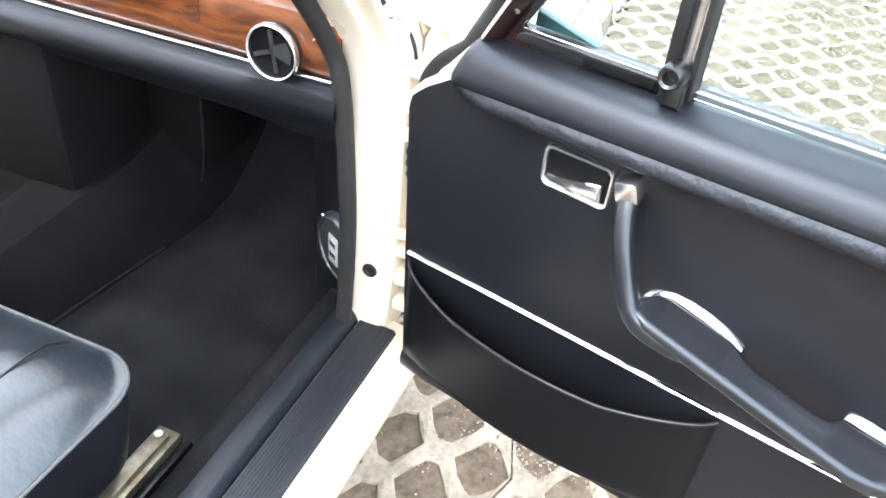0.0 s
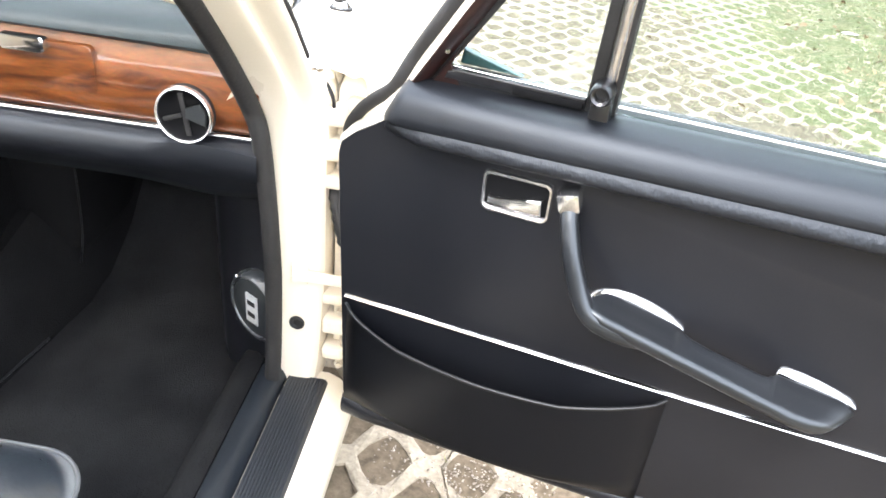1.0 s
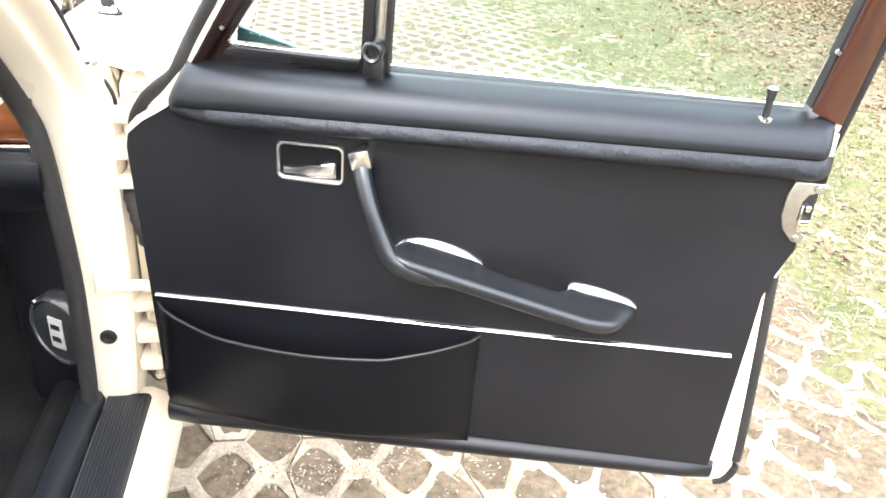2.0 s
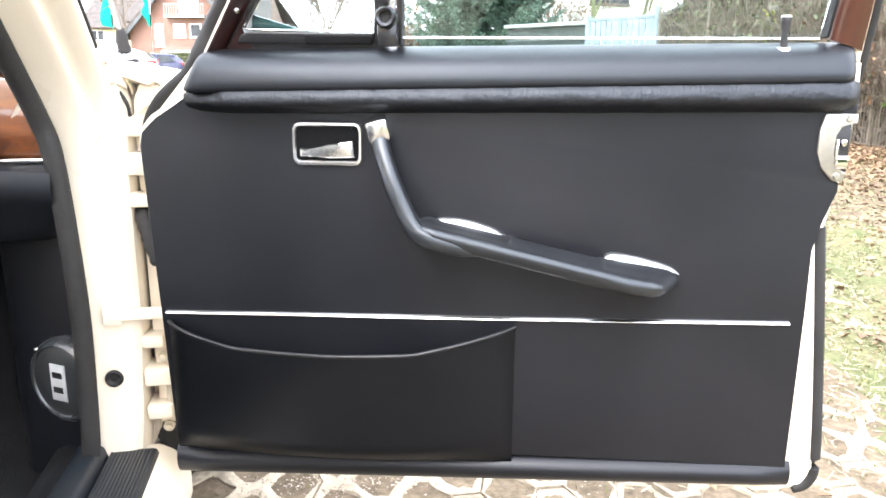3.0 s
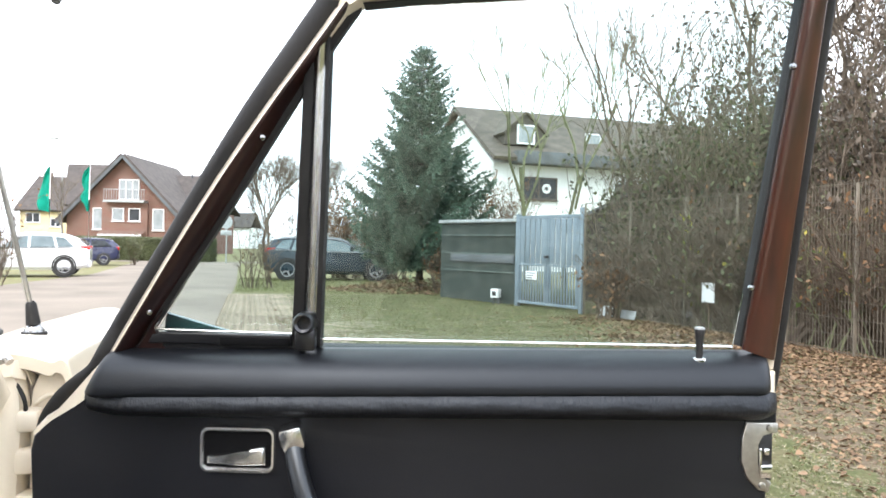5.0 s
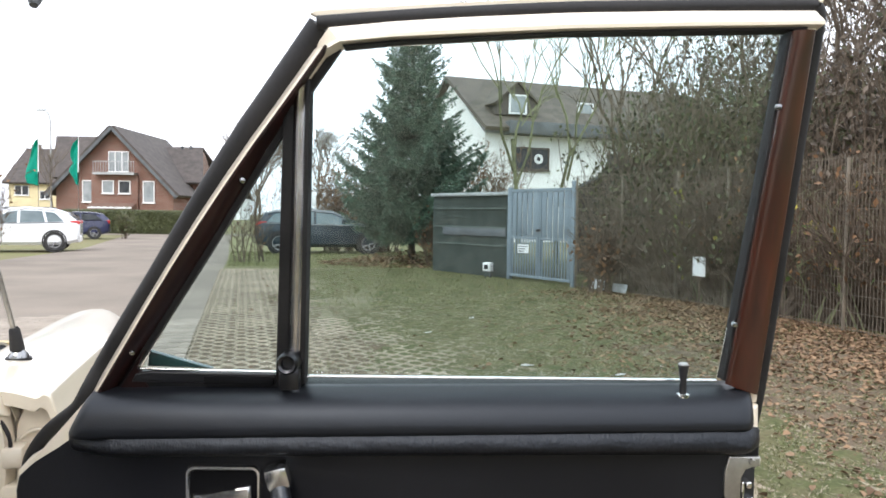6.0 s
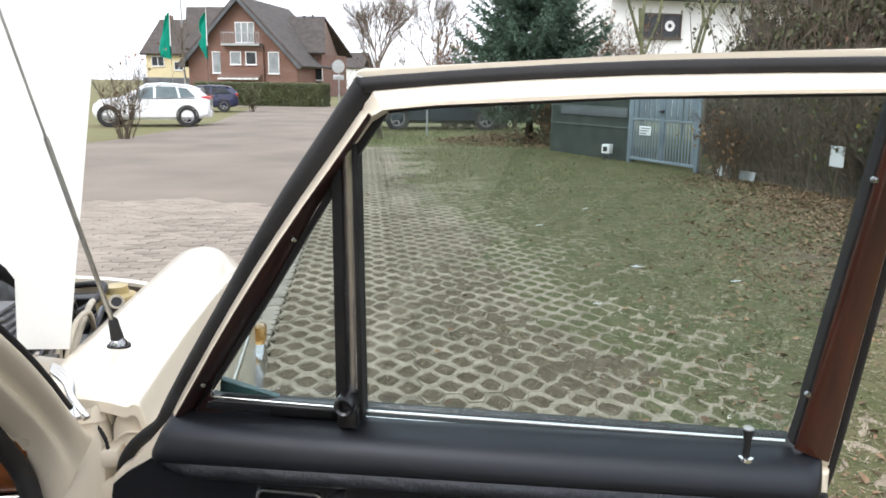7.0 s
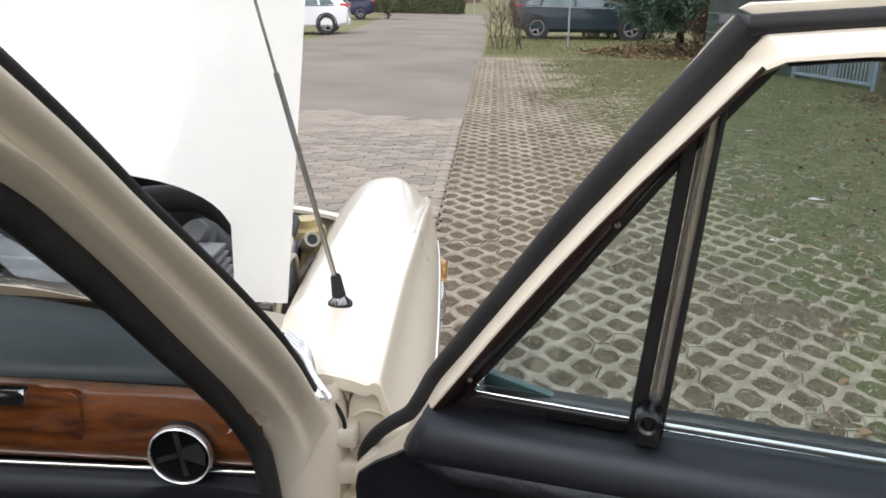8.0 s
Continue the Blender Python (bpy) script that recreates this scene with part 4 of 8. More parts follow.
ws = part("windscreen", bm, CLEAR, car, "curved windscreen glass")
ws.visible_shadow = False

# cowl, fender, nose
bm = bmesh.new()
rows = []
for i in range(13):
    t = i / 12
    x = lerp(-0.175, -1.425, t)
    c = math.sin(math.pi * lerp(0.055, 0.945, t)) ** 0.7
    rows.append([(x, 0.04 + 0.29 * c, 0.962 + 0.03 * c), (x, 0.10 + 0.26 * c, 0.972 + 0.02 * c), (x, 0.27 + 0.14 * c, 0.955 + 0.01 * c), (x, 0.29 + 0.14 * c, 0.91)])
loft(bm, rows)
bmesh.ops.solidify(bm, geom=bm.faces[:], thickness=0.004)
part("cowl", bm, CREAM, car, "cream cowl panel")

bm = bmesh.new()
rows = []
N = 60
for i in range(N + 1):
    t = i / N
    y = 0.087 + 1.498 * t
    xi = lerp(-0.165, -0.305, t)
    zi = lerp(0.972, 0.835, t ** 1.3)
    xc = lerp(-0.09, -0.152, t)
    zc = lerp(0.984, 0.926, t ** 1.25)
    xk = table(((0.07, 0.001), (0.235, -0.005), (0.5, -0.014), (0.83, -0.019), (1.26, -0.03), (1.6, -0.06)), y)
    zk = lerp(0.968, 0.895, t ** 1.2) - 0.035 * min(1.0, max(0.0, (t - 0.45) / 0.4)) ** 1.5
    xo = table(((0.07, 0.05), (0.48, 0.038), (0.69, 0.028), (0.99, 0.010), (1.24, -0.008), (1.52, -0.038), (1.6, -0.05)), y)
    zo = lerp(0.875, 0.78, t)
    front = min(1.0, max(0.0, (t - 0.82) / 0.18))
    drop = (1 - front ** 2.8) ** 0.5
    crease = 1 - smooth_step((t - 0.8) / 0.16)
    keys = [(xi, zi - 0.05), (xi, zi), (lerp(xi, xc, 0.42), lerp(zi, zc, 0.8)), (xc, zc), (lerp(xc, xk, 0.5), lerp(zc, zk, 0.42)), (xk - 0.017, zk + lerp(0.009, 0.0005, crease)), (xk - 0.008, zk + 0.0045), (xk - 0.0005, zk + lerp(-0.001, 0.0025, crease)), (xk + 0.0045, zk - 0.006), (lerp(xk, xo, 0.3), lerp(zk, zo, 0.42)), (lerp(xk, xo, 0.75), lerp(zk, zo, 0.8)), (xo, zo - 0.01), (xo + 0.007, zo - 0.06), (xo + 0.009, zo - 0.14), (xo + 0.006, 0.52), (xo - 0.01, 0.36)]
    sec = [(p.x, p.z) for p in curve([(x, 0, z) for x, z in keys[1:]], 3)]
    sec = [keys[0]] + sec
    cz = 0.62
    rows.append([(lerp(-0.16, x, max(drop, 0.25)), y, lerp(cz, z, max(drop, 0.02))) for x, z in sec])
loft(bm, rows)
rear_edge = rows[0]
part("front_fender", bm, CREAM, car, "cream front fender with a rounded crown", angle=60)
# fender's rear flange and the step under it
bm = bmesh.new()
rows = []
for x, y, z in rear_edge[6:]:
    rows.append([(x, y, z), (x * 0.98, y - 0.006, z - 0.004), (x * 0.95 - 0.004, y - 0.004, z - 0.022), (x * 0.95 - 0.006, 0.10, z - 0.026), (x * 0.95 - 0.012, 0.15, z - 0.04)])
loft(bm, rows)
part("fender_flange", bm, CREAM, car)
bm = bmesh.new()
box(bm, (-0.1, 0.191, 0.4), (0.0, 0.205, 0.90), 0.005)
part("fender_inner_panel", bm, DULL_CREAM, car)
bm = bmesh.new()
sweep(bm, curve([(-0.073, 0.088, 0.942), (-0.062, 0.08, 0.938), (-0.053, 0.077, 0.927), (-0.047, 0.076, 0.912), (-0.047, 0.08, 0.895)], 4), 0.003, 6)
part("drain_hose", bm, RUBBER, car)
bm = bmesh.new()
prism(bm, [(-0.046, 0.90), (-0.044, 0.925), (-0.036, 0.945), (-0.02, 0.957), (-0.004, 0.955), (0.008, 0.935), (0.028, 0.885), (0.04, 0.80), (0.04, 0.4), (-0.046, 0.4)], door_plane, 0.102, 0.108, 0.002)
part("fender_end_panel", bm, CREAM, car)
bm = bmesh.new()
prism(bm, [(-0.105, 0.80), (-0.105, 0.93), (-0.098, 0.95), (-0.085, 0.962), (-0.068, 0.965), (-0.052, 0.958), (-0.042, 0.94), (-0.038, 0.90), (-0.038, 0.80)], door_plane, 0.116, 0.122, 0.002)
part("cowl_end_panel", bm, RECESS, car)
bm = bmesh.new()
loft(bm, [[(x, y, z), (x * 0.96 - 0.003, y + 0.004, z - 0.005), (x * 0.96 - 0.003, y + 0.03, z - 0.005), (x, y + 0.03, z)] for x, y, z in curve([(-0.108, 0.088, 0.93), (-0.1, 0.087, 0.951), (-0.086, 0.087, 0.9635), (-0.068, 0.087, 0.966), (-0.052, 0.088, 0.958), (-0.043, 0.09, 0.936)], 4)], closed=True, caps=True)
part("cowl_end_lip", bm, CREAM, car)
bm = bmesh.new()
sweep(bm, curve([(-0.04, 0.1, 0.905), (-0.022, 0.0985, 0.917), (0.0, 0.098, 0.914), (0.02, 0.098, 0.9)], 4), 0.003, 8)
part("fender_end_pressing", bm, CREAM, car)
bm = bmesh.new()
prism(bm, [(-0.17, 0.78), (-0.17, 0.955), (-0.1, 0.962), (-0.05, 0.964), (0.0, 0.955), (0.022, 0.9), (0.03, 0.78)], door_plane, 0.124, 0.13, 0.002)
part("plenum_wall", bm, DULL_CREAM, car)
bm = bmesh.new()
lathe(bm, [(0, 0.006), (0.006, 0.005), (0.008, 0.0), (0.008, -0.02)], pose(-0.077, 0.08, 0.946, 90), 10)
part("cowl_stud", bm, DULL_CREAM, car)
bm = bmesh.new()
sweep(bm, [(table(((0.1, 0.058), (0.48, 0.047), (0.69, 0.037), (0.99, 0.019), (1.24, 0.001), (1.42, -0.018)), y), y, table(((0.1, 0.79), (1.4, 0.72)), y)) for y in (0.1, 0.3, 0.5, 0.7, 0.9, 1.1, 1.3, 1.42)], (0.004, 0.008), 8)
part("side_trim", bm, CHROME, car, "chrome strip along the fender")
# headlamp unit, amber lamp, bumper
bm = bmesh.new()
lathe(bm, [(0.0, 0.06), (0.05, 0.055), (0.085, 0.03), (0.10, 0.0), (0.105, -0.03)], pose(-0.19, 1.55, 0.66, -90) @ Matrix.Diagonal((1, 1.45, 1, 1)))
part("headlamp", bm, CLEAR, car, "tall oval headlamp")
bm = bmesh.new()
lathe(bm, [(0.10, 0.0), (0.118, 0.012), (0.122, -0.01), (0.118, -0.03)], pose(-0.19, 1.53, 0.66, -90) @ Matrix.Diagonal((0.85, 1.4, 1, 1)))
part("headlamp_ring", bm, CHROME, car)
bm = bmesh.new()
box(bm, (-0.03, 1.40, 0.595), (0.012, 1.47, 0.66), 0.014)
part("amber_lamp", bm, LAMP_AMBER, car, "amber turn signal")
bm = bmesh.new()
rows = []
for x, y in ((-0.02, 1.31), (-0.018, 1.37), (-0.022, 1.45), (-0.04, 1.56), (-0.075, 1.66), (-0.14, 1.72), (-0.4, 1.76), (-0.8, 1.775), (-1.2, 1.76), (-1.46, 1.72), (-1.56, 1.64), (-1.61, 1.5), (-1.63, 1.25)):
    n_ = Vector((0.03 if x > -0.1 else 0, 0.03, 0)) if x > -0.8 else Vector((-0.03 if x < -1.5 else 0, 0.03, 0))
    rows.append([(x - n_.x * 0.3, y - n_.y * 0.3, 0.57), (x + n_.x * 0.7, y + n_.y * 0.7, 0.56), (x + n_.x, y + n_.y, 0.515), (x + n_.x * 0.7, y + n_.y * 0.7, 0.47), (x - n_.x * 0.3, y - n_.y * 0.3, 0.46)])
loft(bm, rows)
bmesh.ops.solidify(bm, geom=bm.faces[:], thickness=0.004)
part("front_bumper", bm, CHROME, car, "chrome front bumper wrapped round the corner")

# aerial
aerial = part("aerial_foot", lathe(bmesh.new(), [(0, 0.022), (0.0075, 0.022), (0.0085, 0.014), (0.0105, 0.009), (0.0155, 0.003), (0.0165, -0.006)], pose(-0.098, 0.322, 0.982)), WORN_CHROME, car, "telescopic aerial on the fender")
bm = bmesh.new()
lathe(bm, [(0.006, 0.05), (0.0085, 0.046), (0.0098, 0.03), (0.0115, 0.012)], pose(-0.098, 0.322, 0.982, 9, -5))
part("aerial_socket", bm, RUBBER, aerial)
bm = bmesh.new()
lathe(bm, [(0.0, -0.001), (0.0195, -0.001), (0.0205, -0.005), (0.0195, -0.01)], pose(-0.098, 0.322, 0.982))
part("aerial_gasket", bm, RUBBER, aerial)
A0, A1 = Vector((-0.1, 0.318, 1.01)), Vector((-0.161, 0.252, 1.352))
bm = bmesh.new()
sweep(bm, [A0, A1], (0.0042), 8)
part("aerial_lower_rod", bm, STEEL, aerial)
bm = bmesh.new()
sweep(bm, [A1, A1 + (A1 - A0) * 1.6], 0.0022, 8)
part("aerial_upper_rod", bm, STEEL, aerial)

# raised hood, hinged at the cowl
HA = Vector((0, 0.52, 1.0)).normalized()


def hood_at(x, s, d=0.0):
    crown = 0.05 * (1 - ((x + 0.8) / 0.64) ** 2)
    return (x, 0.345 + HA.y * s + (crown + d) * -0.89, 0.965 + HA.z * s + (crown + d) * 0.46)


def low_or(s, low):
    """Along the hood: the cut-out and then even steps above it."""
    return lerp(low, 0.33, s * 4) if s < 0.25 else lerp(0.33, 1.22, (s - 0.25) / 0.75)


bm = bmesh.new()
rows = []
for k in range(73):
    e = abs(k / 72 - 0.5) * 2
    low = 0.0 if e > 0.846 else 0.10 + 0.11 * (1 - (e / 0.847) ** 5) ** 0.55
    rows.append([hood_at(lerp(-0.19, -1.41, k / 72) + 0.012 * s * (k / 36 - 1), low_or(s, low)) for s in [j / 16 for j in range(17)]])
loft(bm, rows)
bmesh.ops.solidify(bm, geom=bm.faces[:], thickness=0.022)
part("hood", bm, CREAM_GLARE, car, "raised ivory white hood", angle=50)
bm = bmesh.new()
sweep(bm, curve([(-0.25, 0.44, 0.88), (-0.255, 0.47, 1.0), (-0.265, 0.53, 1.12), (-0.28, 0.60, 1.25)], 4), (0.006, 0.014), 6)
part("hood_hinge_arm", bm, DULL_CREAM, car)
bm = bmesh.new()
lathe(bm, [(0.0, 0.0), (0.01, 0.0), (0.024, -0.045), (0.02, -0.05), (0, -0.05)], pose(-0.215, 0.93, 1.70, 150, 0, 0), 14)
part("hood_lamp", bm, GREY_PLASTIC, car, "small grey cone lamp by the hood")

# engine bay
# bay walls: cream enamel coloured dark for the shade under the hood
SHADED_ENAMEL = mat("sooty_cream_enamel", (0.10, 0.09, 0.075), (0.05, 0.045, 0.04), 6, 0.6, fine=0.3)
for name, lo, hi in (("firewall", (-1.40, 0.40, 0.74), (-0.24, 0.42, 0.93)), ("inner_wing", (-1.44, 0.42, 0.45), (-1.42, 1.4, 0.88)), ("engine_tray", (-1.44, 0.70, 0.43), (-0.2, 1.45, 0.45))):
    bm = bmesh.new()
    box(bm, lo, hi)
    part(name, bm, SHADED_ENAMEL, car)
PRIMER = mat("stained_pinkish_primer", (0.30, 0.235, 0.215), (0.12, 0.085, 0.075), 22, 0.6, fine=0.3)
bm = bmesh.new()
box(bm, (-0.325, 0.42, 0.45), (-0.31, 1.38, 0.80), 0.003)
wing = part("inner_wing", bm, PRIMER, car, "stained primer-pink inner wing")
# flat black pads: the dark inside each slot is coloured on
for y in (0.52, 0.62, 0.72, 0.84):
    bm = bmesh.new()
    prism(bm, [(y + u, 0.765 + v) for u, v in ring_of(0.03, 0.018, 0.008)], lambda u, v, d: Vector((d, u, v)), -0.326, -0.3245)
    part("slot", bm, DEEP_BLACK, wing)
bm = bmesh.new()
loft(bm, [[(x, y - 0.024, z - 0.004), (x, y - 0.02, z + 0.006), (x, y + 0.012, z + 0.007), (x, y + 0.02, z - 0.006), (x, y + 0.016, z - 0.06)] for x, y, z in curve([(-0.245, 1.33, 0.79), (-0.31, 1.375, 0.806), (-0.5, 1.415, 0.822), (-0.8, 1.43, 0.828), (-1.1, 1.415, 0.822), (-1.36, 1.36, 0.8)], 5)])
part("nose_crossbar", bm, CREAM, car, "cream nose crossbar")
bm = bmesh.new()
box(bm, (-1.25, 1.28, 0.48), (-0.45, 1.35, 0.80), 0.01)
part("radiator", bm, HARD_BLACK, car)
# tall black housing behind the hose, added in place of the bay's shade
bm = bmesh.new()
loft(bm, [[(-0.86 + u, 0.95 + v, z) for u, v in ring_of(w, d, 0.05)] for w, d, z in ((0.5, 0.34, 0.84), (0.52, 0.36, 0.9), (0.52, 0.36, 1.06), (0.5, 0.34, 1.085), (0.42, 0.26, 1.095))], closed=True, caps=True)
housing = part("air_cleaner", bm, MATT_BOARD, car, "large black air cleaner housing")
for x in (-0.66, -0.8, -0.95):
    bm = bmesh.new()
    box(bm, (x - 0.012, 0.752, 0.96), (x + 0.012, 0.768, 1.07), 0.004)
    part("clip", bm, GUNMETAL, housing)
bm = bmesh.new()
box(bm, (-1.0, 0.72, 0.5), (-0.62, 1.24, 0.84), 0.04)
part("engine_block", bm, ENGINE_GREY, car)
bm = bmesh.new()
lathe(bm, [(0, 0.13), (0.07, 0.13), (0.10, 0.115), (0.11, 0.08), (0.11, 0.0)], pose(-0.56, 0.86, 0.90))
part("air_filter", bm, HARD_BLACK, car, "black air filter drum")
bm = bmesh.new()
sweep(bm, curve([(-0.80, 0.63, 1.0), (-0.62, 0.63, 1.045), (-0.48, 0.63, 1.062), (-0.415, 0.635, 1.048), (-0.385, 0.64, 1.0), (-0.38, 0.65, 0.93)], 6), 0.028, 12)
part("air_hose", bm, RUBBER, car, "thick black air hose")
bm = bmesh.new()
lathe(bm, [(0, 0.06), (0.03, 0.058), (0.036, 0.05), (0.036, 0.035), (0.048, 0.03), (0.052, 0.0), (0.052, -0.08)], pose(-0.412, 0.565, 0.995, 48, -12, 0) @ Matrix.Scale(0.8, 4))
part("brake_servo", bm, GREY_PLASTIC, car, "grey drum behind the engine")
for k in range(5):
    bm = bmesh.new()
    box(bm, (-0.42, 0.45, 0.945 + 0.014 * k), (-0.335 - 0.004 * k, 0.52, 0.953 + 0.014 * k), 0.002)
    part("cooling_fin", bm, ENGINE_GREY, car)
bm = bmesh.new()
lathe(bm, [(0, 0.10), (0.03, 0.10), (0.032, 0.08), (0.05, 0.075), (0.055, 0.06), (0.055, -0.12)], pose(-0.345, 1.10, 0.785))
tank = part("washer_tank", bm, RESERVOIR, car, "yellowed plastic washer tank")
bm = bmesh.new()
lathe(bm, [(0.018, 0.06), (0.026, 0.062), (0.03, 0.05), (0.03, -0.05)], pose(-0.288, 0.9, 0.885, 62, 0, 25) @ Matrix.Scale(0.68, 4))
part("filler_neck", bm, DULL_CREAM, car, "cream filler neck")
bm = bmesh.new()
lathe(bm, [(0, 0.055), (0.019, 0.055)], pose(-0.288, 0.9, 0.885, 62, 0, 25) @ Matrix.Scale(0.68, 4))
part("filler_bore", bm, HARD_BLACK, car)
for pts, r_, m_ in ((((-0.235, 0.43, 0.9), (-0.245, 0.52, 0.955), (-0.25, 0.62, 0.95), (-0.27, 0.70, 0.85)), 0.006, DULL_CREAM), (((-0.26, 0.5, 0.86), (-0.27, 0.62, 0.92), (-0.30, 0.78, 0.93), (-0.34, 0.9, 0.88)), 0.007, DULL_CREAM), (((-0.25, 0.44, 0.84), (-0.28, 0.6, 0.86), (-0.3, 0.75, 0.84), (-0.33, 0.95, 0.86)), 0.014, GUNMETAL)):
    bm = bmesh.new()
    sweep(bm, curve(pts, 6), r_, 8)
    part("engine_pipe", bm, m_, car)
for i, pts in enumerate((((-0.3, 0.42, 0.9), (-0.33, 0.6, 0.93), (-0.32, 0.8, 0.91), (-0.36, 1.05, 0.9), (-0.5, 1.2, 0.86)), ((-0.25, 0.4, 0.86), (-0.3, 0.55, 0.88), (-0.4, 0.7, 0.86), (-0.45, 0.95, 0.88)), ((-0.31, 0.45, 0.83), (-0.34, 0.8, 0.86), (-0.32, 1.1, 0.83), (-0.4, 1.3, 0.82)), ((-0.28, 0.42, 0.93), (-0.29, 0.5, 0.9), (-0.35, 0.66, 0.88)))):
    bm = bmesh.new()
    sweep(bm, curve(pts, 6), (0.009, 0.007, 0.011, 0.006)[i], 8)
    part("engine_hose", bm, (RUBBER, DULL_CREAM, RUBBER, STEEL)[i], car)
bm = bmesh.new()
sweep(bm, curve([(-0.27, 0.40, 0.92), (-0.29, 0.62, 0.975), (-0.30, 0.66, 0.95), (-0.31, 0.62, 0.85)], 5), (0.006, 0.012), 6)
part("hood_stay", bm, GUNMETAL, car)
bm = bmesh.new()
for k, (px_, py_, pz_, sx, sy, sz) in enumerate(((-0.355, 0.58, 0.85, 0.085, 0.2, 0.15), (-0.36, 0.80, 0.74, 0.1, 0.14, 0.14), (-0.4, 0.98, 0.70, 0.12, 0.18, 0.12), (-0.52, 0.6, 0.86, 0.1, 0.2, 0.1))):
    box(bm, (px_ - sx / 2, py_ - sy / 2, pz_ - sz / 2), (px_ + sx / 2, py_ + sy / 2, pz_ + sz / 2), 0.012)
part("engine_ancillaries", bm, HARD_BLACK, car)

# wiper and grille by the windscreen's foot
bm = bmesh.new()
sweep(bm, curve([(-0.75, 0.37, 1.02), (-0.5, 0.335, 1.018), (-0.3, 0.27, 1.012), (-0.2, 0.2, 1.01)], 4), (0.004, 0.007), 6)
part("wiper_blade", bm, RUBBER, car)
bm = bmesh.new()
sweep(bm, curve([(-0.7, 0.42, 1.0), (-0.5, 0.36, 1.03), (-0.33, 0.29, 1.03)], 4), (0.005, 0.004), 6)
part("wiper_arm", bm, CHROME, car)

# sill: painted edge, ribbed tread, raised lip
bm = bmesh.new()
prof = [(-0.12, 0.36), (-0.085, 0.362), (-0.05, 0.362), (-0.03, 0.352), (-0.012, 0.335), (-0.004, 0.31), (-0.004, 0.27), (-0.02, 0.24), (-0.12, 0.24)]
loft(bm, [[(x, y, z) for x, z in prof] for y in (0.10, -0.4, -1.0)], closed=True, caps=True)
part("sill", bm, CREAM, car, "cream painted door sill")
bm = bmesh.new()
prof = [(-0.120, 0.363)]
for k in range(12):
    x = -0.118 + k * 0.0055
    prof += [(x, 0.370), (x + 0.003, 0.370), (x + 0.0036, 0.3687), (x + 0.005, 0.3687)]
prof += [(-0.05, 0.3685), (-0.046, 0.36)]
loft(bm, [[(x, y, z) for x, z in prof] for y in (0.072, -0.3, -0.65, -1.0)])
part("tread_mat", bm, RIBBED, car, "ribbed black rubber tread on the sill")
bm = bmesh.new()
prof = [(-0.178, 0.29), (-0.174, 0.368), (-0.169, 0.38), (-0.156, 0.3845), (-0.136, 0.3835), (-0.128, 0.378), (-0.1225, 0.362)]
loft(bm, [[(x, y, z) for x, z in prof] for y in (0.075, -0.3, -0.65, -1.0)])
part("sill_lip", bm, SILL_BLACK, car, "black sill lip cover")
bm = bmesh.new()
prof = [(-0.262, 0.272), (-0.248, 0.305), (-0.228, 0.338), (-0.202, 0.352), (-0.184, 0.35), (-0.178, 0.34), (-0.176, 0.29)]
loft(bm, [[(x, y, z) for x, z in prof] for y in (0.16, -0.1, -0.4, -1.0)])
part("carpet_edge", bm, CARPET, car)

# floor, toe board, tunnel
bm = bmesh.new()
rows = []
for y, z in ((-1.6, 0.27), (-0.8, 0.27), (-0.2, 0.27), (0.1, 0.27), (0.3, 0.275), (0.38, 0.30), (0.48, 0.38), (0.6, 0.52), (0.66, 0.66)):
    rows.append([(lerp(-0.19, -1.42, k / 12), y, z + 0.003 * noise.noise((k * 0.7, y * 5, 0))) for k in range(13)])
loft(bm, rows)
part("floor_carpet", bm, CARPET, car, "charcoal floor carpet")
bm = bmesh.new()
rows = []
for y, h, w in ((-1.4, 0.13, 0), (-0.6, 0.13, 0), (-0.1, 0.15, 0.02), (0.2, 0.18, 0.05), (0.36, 0.24, 0.07), (0.5, 0.34, 0.1), (0.64, 0.45, 0.12)):
    rows.append([(-0.69 + w, y, 0.26), (-0.70 + w, y, 0.28), (-0.73 + w, y, 0.27 + h * 0.7), (-0.77 + w * 0.6, y, 0.27 + h), (-0.86, y, 0.27 + h), (-0.9 - w, y, 0.27 + h * 0.7), (-0.93 - w, y, 0.26)])
loft(bm, rows)
part("tunnel_carpet", bm, TUNNEL, car, "carpeted transmission tunnel")
bm = bmesh.new()
sweep(bm, curve([(-0.685, -0.9, 0.277), (-0.687, -0.3, 0.277), (-0.676, -0.05, 0.277), (-0.65, 0.16, 0.279)], 4), 0.003, 6)
part("carpet_piping", bm, HARD_BLACK, car)
# heater box and console: the dark under the dashboard is in their colour
bm = bmesh.new()
box(bm, (-1.02, 0.30, 0.40), (-0.62, 0.62, 0.80), 0.03)
part("heater_box", bm, MATT_BOARD, car, "black heater box under the dashboard")
bm = bmesh.new()
box(bm, (-1.05, 0.06, 0.42), (-0.76, 0.40, 0.78), 0.03)
part("centre_console", bm, MATT_BOARD, car)
bm = bmesh.new()
sweep(bm, curve([(-0.618, 0.298, 0.655), (-0.62, 0.297, 0.55), (-0.626, 0.296, 0.45), (-0.64, 0.296, 0.38)], 4), 0.0022, 6)
part("heater_box_edging", bm, HARD_BLACK, car)

# two panels added to stop light leaking into the footwell
bm = bmesh.new()
box(bm, (-1.5, 0.67, 0.26), (-0.32, 0.69, 0.80))
part("bulkhead", bm, HARD_BLACK, car)
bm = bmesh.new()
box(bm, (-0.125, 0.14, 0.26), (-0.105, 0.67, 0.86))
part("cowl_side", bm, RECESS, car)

bm = bmesh.new()
